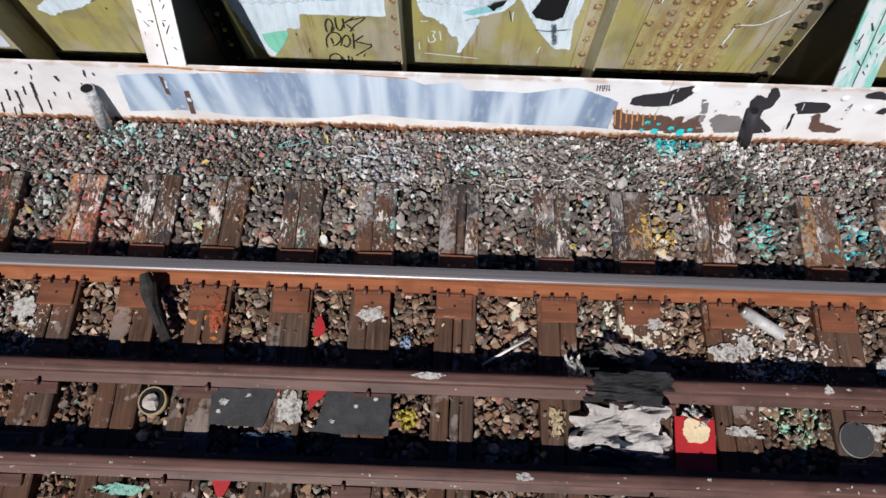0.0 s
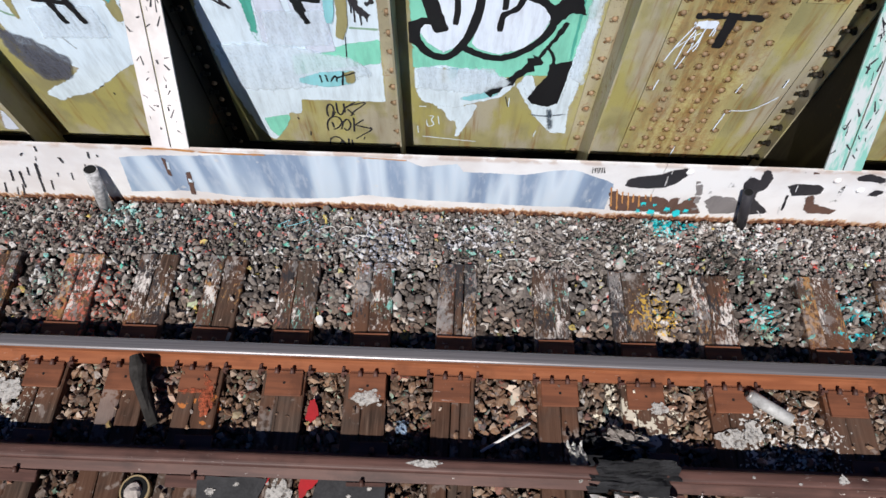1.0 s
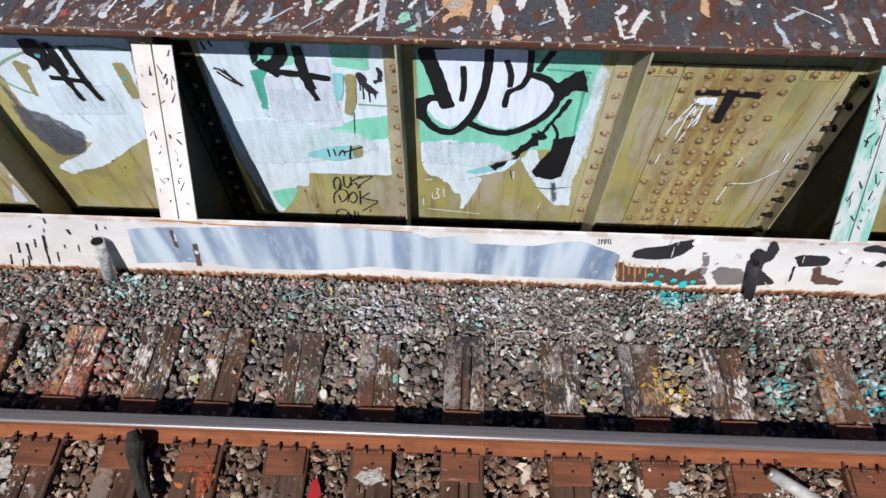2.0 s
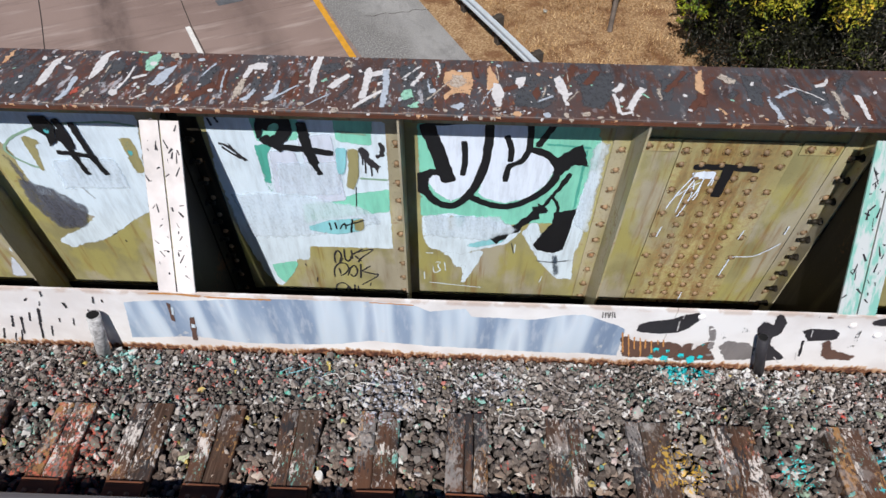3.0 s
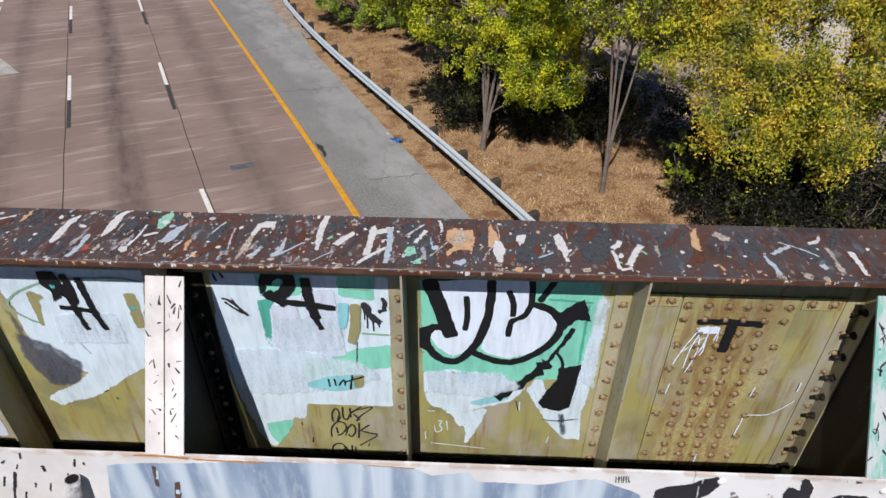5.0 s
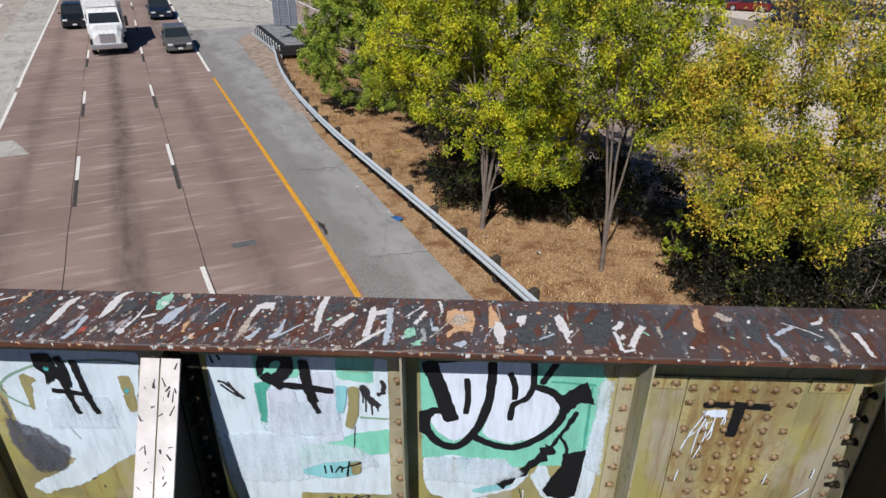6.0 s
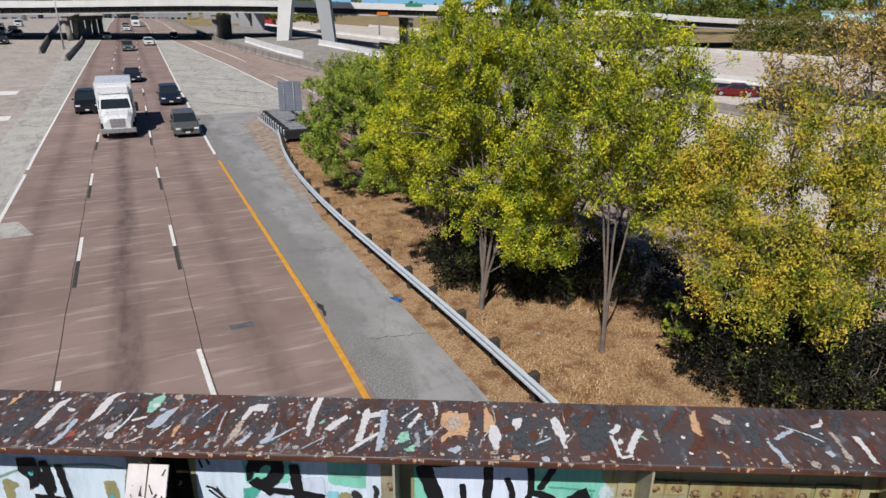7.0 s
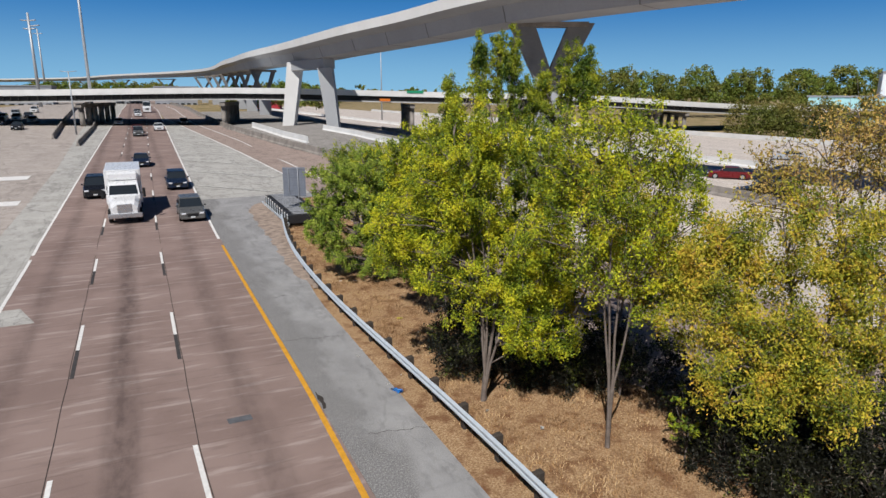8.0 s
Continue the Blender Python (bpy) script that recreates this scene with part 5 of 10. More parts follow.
def tree(label, x, y, base, stems, lobes, leaf, seed, twigs=150, per=45, size=0.095, spread=0.26, trunk=0.09, name="tree", bare=0.0, fork=1.3, droop=0.25, slim=0.5, jitter=0.23):
    """stems: tops of the main stems, from the foot; lobes: (centre, radii) that the crown fills."""
    rng = random.Random(seed)
    t = thing(name, label, "tree" if name == "tree" else name, pose(x, y, base))
    bm = bmesh.new()
    axes = []
    for (sx, sy, sz), k in zip(stems, range(9)):
        r = trunk * rng.uniform(0.75, 1.0)
        foot = Vector((rng.uniform(-1, 1) * trunk * (0 if len(stems) == 1 else 1.5 if fork < 2 else 0.5), rng.uniform(-1, 1) * trunk * (0 if len(stems) == 1 else 1.5 if fork < 2 else 0.5), -0.25))
        pts = [foot]
        n = 8
        for i in range(1, n + 1):
            f = i / n
            pts.append(Vector((sx * f ** fork + rng.uniform(-0.07, 0.07) * min(1.0, f * fork), sy * f ** fork + rng.uniform(-0.07, 0.07) * min(1.0, f * fork), sz * f)))
        rings = []
        for i, p in enumerate(pts):
            w = (pts[min(i + 1, n)] - pts[max(i - 1, 0)]).normalized()
            u = Vector((1, 0, 0)).cross(w).normalized()
            v = w.cross(u)
            k2 = r * (1 - 0.85 * i / n) * (1.45 if i == 0 else 1)
            rings.append([bm.verts.new(p + k2 * rng.uniform(0.88, 1.12) * (u * math.cos(0.7854 * j) + v * math.sin(0.7854 * j))) for j in range(8)])
        for a, b in zip(rings, rings[1:]):
            for j in range(8):
                bm.faces.new((a[j], a[(j + 1) % 8], b[(j + 1) % 8], b[j])).smooth = True
        axes.append(pts)
    tips = []
    for k in range(int(twigs / 2.9)):
        (cx, cy, cz), (rx, ry, rz) = rng.choice(lobes)
        while True:
            q = Vector((rng.uniform(-1, 1), rng.uniform(-1, 1), rng.uniform(-1, 1)))
            if 0.2 < q.length < 1:
                break
        q *= q.length ** -0.5
        hub = Vector((cx + q.x * rx, cy + q.y * ry, cz + q.z * rz))
        best = min((p for a in axes for p in a[1:] if p.z < hub.z + 0.2), key=lambda p: (p - hub).length + max(0, p.z - hub.z + 0.6), default=axes[0][2])
        mid = best.lerp(hub, 0.5) + Vector((rng.uniform(-0.15, 0.15), rng.uniform(-0.15, 0.15), rng.uniform(0.0, 0.25)))
        r = min(0.014 + 0.011 * (hub - best).length, trunk * 0.45)
        rod(bm, best, mid, r, r * 0.65, 5), rod(bm, mid, hub, r * 0.65, r * 0.35, 5)
        for j in range(5):
            tip = hub + Vector((rng.gauss(0, jitter), rng.gauss(0, jitter), rng.gauss(0.08, 0.30)))
            rod(bm, hub.lerp(mid, 0.15 * j / 6), tip, r * 0.3, 0.004, 4)
            if rng.random() >= bare:
                tips.append(tip)
    part("trunk", bm, BARK, t, "grey-brown trunk and limbs")
    leaves("crown", tips, int(per * 1.15), (spread * 0.38, spread * 0.38, spread * 0.42), size, leaf, t, seed, droop, slim)
    return t


tree("multi-stemmed tree with lime green autumn leaves on dry grass", 0.74, 18.70, 0, ((-1.12, 0.40, 8.38), (0.06, 0.70, 9.20), (1.28, 0.30, 6.88), (-0.24, 0.20, 5.66), (1.67, 0.00, 4.84)),
     (((-1.20, 0.50, 7.35), (1.48, 1.48, 1.30)), ((-2.06, 0.30, 5.62), (1.22, 1.22, 1.22)), ((0.08, 0.90, 8.52), (1.24, 1.24, 1.41)), ((-0.25, 0.60, 6.82), (1.58, 1.58, 1.40)), ((0.47, 0.20, 5.14), (1.92, 1.70, 1.40)), ((-0.92, 0.20, 4.58), (1.40, 1.40, 0.88)), ((0.50, -0.10, 3.23), (1.50, 1.50, 0.85)), ((1.46, -0.30, 2.57), (1.07, 1.07, 0.71)), ((1.66, -0.20, 4.36), (0.96, 0.96, 1.04)), ((-3.10, 0.90, 5.12), (0.73, 0.73, 1.09)),), LEAF_LIME, 3, 560, 84, 0.086, 0.26, 0.065, fork=1.8)
tree("tall slender tree with upright dark green leafy tops", 2.20, 24.50, 0, ((-1.70, 0.10, 11.25), (-0.99, 0.30, 11.81), (-0.46, 0.00, 11.70), (1.76, 0.20, 11.16), (2.31, -0.10, 10.78), (-2.70, 0.00, 10.23)),
     (((-1.68, 0.10, 10.13), (0.29, 0.29, 1.06)), ((-1.00, 0.30, 10.59), (0.31, 0.31, 1.30)), ((-0.47, 0.00, 10.58), (0.31, 0.31, 1.24)), ((1.77, 0.20, 10.04), (0.43, 0.43, 1.12)), ((2.40, -0.10, 9.89), (0.33, 0.33, 0.85)), ((-2.70, 0.00, 9.09), (0.35, 0.35, 1.10)), ((-0.01, 0.10, 9.10), (0.53, 0.53, 1.00)), ((0.74, 0.20, 9.41), (0.40, 0.40, 0.72)), ((-1.17, 0.10, 8.03), (1.77, 1.70, 1.33)), ((1.45, 0.10, 7.62), (1.57, 1.57, 1.23)), ((-3.01, -0.00, 7.60), (0.88, 0.88, 1.11)),), LEAF_GREEN, 7, 620, 70, 0.10, 0.17, 0.08, droop=-1.2, slim=0.34, jitter=0.09)
tree("green leafy tree growing among lime trees", 1.60, 22.60, 0, ((-1.65, 0.00, 7.96), (-0.05, 0.20, 8.64), (1.16, 0.00, 7.58)),
     (((-1.74, 0.00, 6.96), (1.12, 1.12, 1.23)), ((-0.22, 0.20, 7.15), (1.55, 1.55, 1.44)), ((1.29, 0.00, 6.77), (1.03, 1.03, 1.44)), ((-1.00, -0.10, 4.70), (1.66, 1.66, 1.24)), ((1.07, -0.10, 4.51), (1.46, 1.46, 1.25)), ((2.25, 0.10, 6.15), (0.84, 0.84, 1.05)), ((0.08, -0.20, 2.81), (1.90, 1.70, 0.84)),), LEAF_GREEN, 25, 430, 70, 0.100, 0.25, 0.070)
tree("slim grey-trunked tree with a yellow-green crown", 4.09, 16.00, 0, ((-1.53, 0.30, 8.28), (-0.83, 0.10, 9.00), (0.13, 0.20, 8.58), (1.22, 0.20, 7.45)),
     (((-1.37, 0.30, 7.85), (0.89, 0.89, 0.82)), ((-0.73, 0.10, 8.44), (1.04, 1.04, 0.81)), ((0.21, 0.20, 8.44), (0.98, 0.98, 0.60)), ((1.20, 0.20, 7.66), (0.65, 0.65, 0.43)), ((-0.62, 0.20, 7.00), (1.28, 1.28, 0.83)), ((0.38, 0.20, 7.15), (1.07, 1.07, 0.69)), ((-1.51, 0.30, 6.38), (0.91, 0.91, 0.75)), ((0.18, 0.20, 5.96), (1.39, 1.39, 0.77)), ((1.19, 0.10, 6.59), (0.85, 0.85, 0.62)), ((-0.82, 0.10, 5.21), (0.92, 0.92, 0.61)), ((0.69, 0.20, 5.05), (0.86, 0.86, 0.55)), ((0.9, 0.20, 3.9), (0.7, 0.7, 0.7)),), LEAF_LIME, 11, 440, 50, 0.084, 0.26, 0.055, bare=0.16, fork=2.0)
tree("large spreading tree with drooping yellow-green leaves", 9.00, 15.20, 0, ((-2.74, 0.10, 5.90), (-1.14, 0.20, 6.60), (0.27, 0.10, 6.78), (-1.85, -0.20, 4.25)),
     (((-2.64, 0.40, 5.38), (1.01, 1.01, 0.78)), ((-1.64, 0.40, 5.84), (1.27, 1.27, 0.87)), ((-0.46, 0.30, 6.02), (1.46, 1.46, 1.05)), ((0.68, 0.20, 6.20), (1.25, 1.25, 1.16)), ((-2.90, -0.10, 4.05), (0.93, 0.93, 0.85)), ((-1.71, -0.20, 4.25), (1.42, 1.42, 0.94)), ((-0.40, -0.30, 4.31), (1.54, 1.54, 1.05)), ((0.75, -0.40, 4.36), (1.00, 1.00, 1.33)), ((-2.27, -0.90, 2.91), (1.08, 1.08, 0.74)), ((-1.19, -1.20, 2.78), (1.25, 1.25, 0.75)), ((-0.01, -1.40, 2.90), (1.20, 1.20, 0.96)),), LEAF_GOLD, 13, 470, 78, 0.098, 0.36, 0.10, droop=0.9, slim=0.42)
tree("half-bare tree with browning autumn leaves", 11.40, 16.60, 0, ((-3.00, 0.40, 8.40), (-2.20, 0.40, 8.92), (-1.20, 0.40, 8.99), (-0.51, 0.40, 8.27), (0.27, 0.40, 8.71)),
     (((-2.77, 0.40, 7.81), (0.69, 0.69, 0.83)), ((-2.09, 0.40, 8.19), (0.87, 0.87, 0.87)), ((-1.07, 0.40, 8.12), (0.99, 0.99, 1.08)), ((-0.58, 0.40, 8.71), (0.91, 0.91, 0.72)), ((-2.23, 0.40, 7.07), (1.23, 1.23, 0.79)), ((-0.88, 0.40, 6.92), (1.36, 1.36, 0.91)), ((0.43, 0.40, 7.83), (1.31, 1.31, 1.49)), ((-3.06, 0.40, 6.60), (0.69, 0.69, 0.60)),), LEAF_BROWN, 17, 300, 20, 0.095, 0.30, 0.08, bare=0.22)
tree("soft green willow-like shrub tree beside the guard rail", -4.60, 32.50, 0, ((-2.22, 0.10, 6.04), (-0.77, 0.40, 6.66), (0.75, 0.00, 6.22)),
     (((-2.25, 0.00, 4.87), (1.15, 1.15, 1.27)), ((-0.78, 0.20, 5.30), (1.44, 1.44, 1.44)), ((0.72, 0.00, 4.75), (1.34, 1.34, 1.49)), ((-2.73, -0.20, 3.10), (0.85, 0.85, 1.52)), ((-1.24, -0.20, 2.81), (1.66, 1.66, 1.51)), ((0.70, -0.20, 2.22), (1.50, 1.50, 1.50)), ((-0.81, -0.30, 1.30), (1.82, 1.70, 0.91)), ((0.9, -1.2, 1.1), (1.3, 1.2, 0.8)),), LEAF_WILLOW, 19, 450, 68, 0.115, 0.24, 0.070)
tree("lime green tree behind the guard rail", -1.40, 27.00, 0, ((-1.45, 0.20, 7.32), (-0.61, 0.40, 7.84), (0.26, 0.00, 8.46)),
     (((-1.44, 0.20, 6.40), (0.50, 0.50, 1.11)), ((-0.62, 0.40, 6.63), (0.87, 0.87, 1.37)), ((0.38, 0.00, 6.92), (0.85, 0.85, 1.46)), ((-1.10, 0.10, 4.68), (1.37, 1.37, 1.12)), ((0.39, 0.00, 4.47), (1.48, 1.48, 1.48)), ((-0.86, 0.00, 2.93), (1.25, 1.25, 1.00)), ((0.15, -0.20, 1.95), (1.25, 1.25, 0.88)),), LEAF_LIME, 23, 360, 66, 0.110, 0.24, 0.080)
tree("lime green tree between the road and the ramp", 3.60, 22.00, 0, ((0.91, 0.20, 7.03), (1.71, 0.40, 7.41), (2.49, 0.00, 6.08)),
     (((0.95, 0.20, 6.24), (1.13, 1.13, 0.82)), ((1.99, 0.40, 6.21), (1.26, 1.26, 0.84)), ((2.22, 0.10, 4.84), (1.26, 1.26, 0.84)),), LEAF_GOLD, 27, 170, 44, 0.110, 0.26, 0.080)
# Last tree, crown pushed sideways, is put there to shade the ramp.
for n, (s_, w_, h_, leaf_, label_) in enumerate(((6, 12.3, 6.2, LEAF_LIME, "lime green tree among others on the verge"), (12, 12.6, 6.8, LEAF_GREEN, "green leafy tree among others on the verge"), (18, 12.0, 6.4, LEAF_LIME, "lime green tree among others on the verge"), (23, 12.2, 6.0, LEAF_GREEN, "green leafy tree among others on the verge"), (-1.8, 13.3, 5.6, LEAF_GOLD, "yellow-green tree on the verge, placed to shade the ramp"))):
    p_ = ROAD @ Vector((w_, s_, 0))
    tree(label_, p_.x, p_.y, 0, ((-0.9, 0.2, h_ * 0.9), (0.5, 0.3, h_), (1.3, 0.0, h_ * 0.85)), (((-0.9, 0.0, h_ * 0.72), (1.5, 1.4, h_ * 0.28)), ((0.8, 0.2, h_ * 0.76), (1.5, 1.4, h_ * 0.28)), ((2.0 if s_ < 0 else 0.0, 0.4, h_ * 0.7), (1.5, 1.4, h_ * 0.22))), leaf_, 300 + n, 160, 44, 0.125, 0.3, 0.08)
# Undergrowth, partly added to darken ground that the trees shade.
tree("low bush coloured near-black for shade, with a few bright sprigs", 7.2, 15.6, 0, ((-0.4, 0, 1.6), (0.5, 0.1, 1.8)), (((0.0, 0.0, 0.8), (1.2, 0.9, 0.8)), ((1.2, -0.2, 0.7), (1.2, 0.9, 0.7))), LEAF_SHADE, 29, 110, 50, 0.09, 0.2, 0.03, name="bush")
tree("low bush coloured near-black for shade, with a few bright sprigs", 9.6, 15.2, 0, ((-0.4, 0, 1.3), (0.5, 0.1, 1.5)), (((0.0, 0.0, 0.7), (1.2, 0.8, 0.7)), ((1.6, 0.2, 0.8), (1.3, 0.9, 0.8))), LEAF_SHADE, 31, 110, 50, 0.09, 0.2, 0.03, name="bush")
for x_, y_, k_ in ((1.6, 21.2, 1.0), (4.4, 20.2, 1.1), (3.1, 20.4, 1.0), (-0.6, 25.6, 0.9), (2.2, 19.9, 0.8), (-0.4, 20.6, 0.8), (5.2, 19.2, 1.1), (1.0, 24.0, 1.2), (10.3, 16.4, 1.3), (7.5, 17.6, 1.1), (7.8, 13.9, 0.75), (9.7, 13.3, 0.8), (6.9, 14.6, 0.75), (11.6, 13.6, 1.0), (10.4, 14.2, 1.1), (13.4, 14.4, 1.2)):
    tree("undergrowth bush coloured near-black for the shade under the trees", x_, y_, 0, ((-0.4 * k_, 0, 1.7 * k_), (0.5 * k_, 0.1, 1.9 * k_)), (((0.0, 0.0, 0.9 * k_), (1.2 * k_, 0.9, 0.9 * k_)), ((1.1 * k_, -0.1, 0.8 * k_), (1.1 * k_, 0.9, 0.8 * k_))), LEAF_SHADE, 400 + int(x_ * 10), 80, 42, 0.10, 0.26, 0.03, name="bush")
tree("leafy yellow-green sapling beside dark bushes", 6.05, 15.4, 0, ((0.1, 0, 1.9), (-0.2, 0.1, 1.5)), (((0.0, 0.0, 1.2), (0.35, 0.4, 0.8)),), LEAF_GREEN, 37, 18, 12, 0.12, 0.14, 0.02, name="sapling")


def woods(label, places, material, seed, size=0.7, name="woodland", dense=1.0):
    """Far trees, too many to count: leaf clumps over uneven crowns, with trunks hidden inside."""
    rng = random.Random(seed)
    tips = []
    for x, y, z, rx, rz in places:
        for k in range(int(26 * dense * rx * rz / 6)):
            a, b = rng.uniform(0, 6.283), rng.uniform(-0.6, 1.0)
            q = math.sqrt(max(0.0, 1 - b * b))
            k2 = rng.uniform(0.75, 1.05)
            tips.append((x + rx * q * math.cos(a) * k2, y + rx * q * math.sin(a) * k2, z + rz * b * k2))
    ob = leaves(name, tips, 20, (0.6, 0.6, 0.5), size, material, None, seed, 0.0, 0.8)
    return tagged(ob, label, "trees", kind="stuff")


rng = random.Random(41)
places = [(57 + 2.6 * k + rng.uniform(-1, 1), 157 - 2.7 * k + rng.uniform(-2, 2) + 4, rng.uniform(2.6, 4.2), rng.uniform(2.0, 3.4), rng.uniform(3.6, 6.2)) for k in range(3, 27)]
woods("bushy green and brown hedge of trees along the freeway", places, LEAF_HEDGE, 43, 0.40, "hedge", 2.0)
places = [(60 + 8 * k + rng.uniform(-3, 3), 296 - 1 * k + rng.uniform(-12, 12), rng.uniform(8, 12.5), rng.uniform(5, 9), rng.uniform(6.0, 12.0)) for k in range(28)]
woods("distant green woodland behind the freeway", places, LEAF_WOOD, 47, 0.80, dense=0.6)
places = [(-430 + 11 * k + rng.uniform(-6, 6), 620 + rng.uniform(-30, 30), rng.uniform(7, 10), rng.uniform(7, 13), rng.uniform(4, 9)) for k in range(90)]
woods("distant hazy treeline on the horizon", places, LEAF_WOOD, 53, 2.1, dense=0.11)
places = [(-92 + 6 * k + rng.uniform(-2, 2), 262 + rng.uniform(-6, 6), rng.uniform(7, 9), rng.uniform(4, 6), rng.uniform(4, 6)) for k in range(7)] + [(-225 + 8 * k, 330, 10, 6, 5) for k in range(9)] + [(-262 + 8 * k, 285, 12, 7, 6.5) for k in range(5)]
woods("green trees beyond the overpass", places, LEAF_WOOD, 59, 0.9, dense=0.6)

# ---- vehicles ----
GLASS = plain("dark_car_glass", (0.02, 0.025, 0.03), 0.12, 0.0, vary=0.1, relief=0.0)
TYRE = plain("black_tyre", (0.02, 0.02, 0.02), 0.85)
CHROME = plain("silver_trim", (0.55, 0.55, 0.56), 0.3, 0.8, relief=0.0)
LAMP = plain("headlight_glass", (0.75, 0.77, 0.8), 0.15, 0.2, relief=0.0)
GRILLE = plain("black_grille", (0.015, 0.015, 0.016), 0.5)
PLATE = plain("pale_number_plate", (0.6, 0.62, 0.62), 0.5)


def car_paint(name, c):
    m = plain(name, c, 0.3, 0.25, vary=0.06, relief=0.0)
    return m


def wheel(parent, x, y, r=0.34, w=0.22):
    bm = bmesh.new()
    rod(bm, (x - w / 2, y, r), (x + w / 2, y, r), r, n=18)
    t = part("tyre", bm, TYRE, parent)
    bm = bmesh.new()
    rod(bm, (x - w / 2 - 0.008, y, r), (x + w / 2 + 0.008, y, r), r * 0.62, n=14)
    part("rim", bm, CHROME, t)


def loft(bm, sections, mi=0):
    """Skin over closed rings of places."""
    rows = [[bm.verts.new(p) for p in r] for r in sections]
    n = len(rows[0])
    for a, b in zip(rows, rows[1:]):
        for i in range(n):
            bm.faces.new((a[i], a[(i + 1) % n], b[(i + 1) % n], b[i]))
    bm.faces.new(rows[0][::-1]), bm.faces.new(rows[-1])
    return bm


def ring(y, half, z0, z1, tuck=0.12):
    return [(-half, y, z0 + 0.1), (-half + tuck * 0.5, y, z0), (half - tuck * 0.5, y, z0), (half, y, z0 + 0.1), (half, y, z1 - tuck), (half - tuck, y, z1), (-half + tuck, y, z1), (-half, y, z1 - tuck)]


def car(label, m, paint, length=4.6, width=1.82, height=1.45, tall=False, group="vehicles on the freeway"):
    """A car whose front faces -y."""
    t = thing("car", label, "car", m, group)
    h, l = width / 2, length / 2
    belt = height * (0.66 if not tall else 0.62)
    bm = bmesh.new()
    loft(bm, [ring(-l, h * 0.86, 0.28, belt * 0.72), ring(-l + 0.15, h * 0.95, 0.2, belt * 0.80), ring(-l + 0.9, h, 0.18, belt * 0.92), ring(-l + 1.35, h, 0.18, belt), ring(l - 0.9, h, 0.18, belt), ring(l - 0.15, h * 0.96, 0.2, belt * (0.95 if not tall else 1.0)), ring(l, h * 0.9, 0.3, belt * 0.88)])
    part("body", bm, paint, t, smooth=False)
    f0, f1 = -l + 1.25, -l + 1.95
    r1, r0 = (l - 1.35, l - 0.55) if not tall else (l - 0.5, l - 0.15)
    k = 0.80
    bm = bmesh.new()
    loft(bm, [[(-h * 0.94, f0, belt - 0.02), (h * 0.94, f0, belt - 0.02), (h * k, f1, height - 0.05), (-h * k, f1, height - 0.05)], [(-h * 0.94, r0, belt - 0.02), (h * 0.94, r0, belt - 0.02), (h * k, r1, height - 0.05), (-h * k, r1, height - 0.05)]])
    part("greenhouse", bm, GLASS, t, "dark glass")
    bm = bmesh.new()
    loft(bm, [[(-h * k, f1 - 0.04, height - 0.06), (h * k, f1 - 0.04, height - 0.06), (h * k * 0.93, f1 + 0.08, height), (-h * k * 0.93, f1 + 0.08, height)], [(-h * k, r1 + 0.04, height - 0.06), (h * k, r1 + 0.04, height - 0.06), (h * k * 0.93, r1 - 0.08, height), (-h * k * 0.93, r1 - 0.08, height)]])
    part("roof", bm, paint, t)
    for s in (-1, 1):
        bm = bmesh.new()
        rod(bm, (s * h * 0.93, f0, belt - 0.02), (s * h * k * 1.0, f1, height - 0.04), 0.035, n=5)
        part("pillar", bm, paint, t)
        x0, x1 = sorted((s * h * 0.50, s * h * 0.86))
        part("headlight", boxed(x0, x1, -l - 0.012, -l + 0.2, belt * 0.60, belt * 0.74, bevel=0.02), LAMP, t)
        part("tail_light", boxed(x0, x1, l - 0.15, l + 0.012, belt * 0.70, belt * 0.86), plain_red, t)
        x0, x1 = sorted((s * h, s * (h + 0.17)))
        part("wing_mirror", boxed(x0, x1, f0 + 0.25, f0 + 0.37, belt - 0.02, belt + 0.12, bevel=0.03), paint, t)
        for y in (-l + 0.85, l - 0.85):
            wheel(t, s * (h - 0.10), y)
    part("grille", boxed(-h * 0.42, h * 0.42, -l - 0.015, -l + 0.1, belt * 0.42, belt * 0.66), GRILLE, t)
    part("bumper", boxed(-h * 0.85, h * 0.85, -l - 0.03, -l + 0.2, 0.24, 0.40, bevel=0.03), paint, t)
    part("number_plate", boxed(-0.16, 0.16, -l - 0.037, -l - 0.031, 0.32, 0.44), PLATE, t)
    return t


plain_red = plain("red_lamp", (0.4, 0.01, 0.01), 0.3)


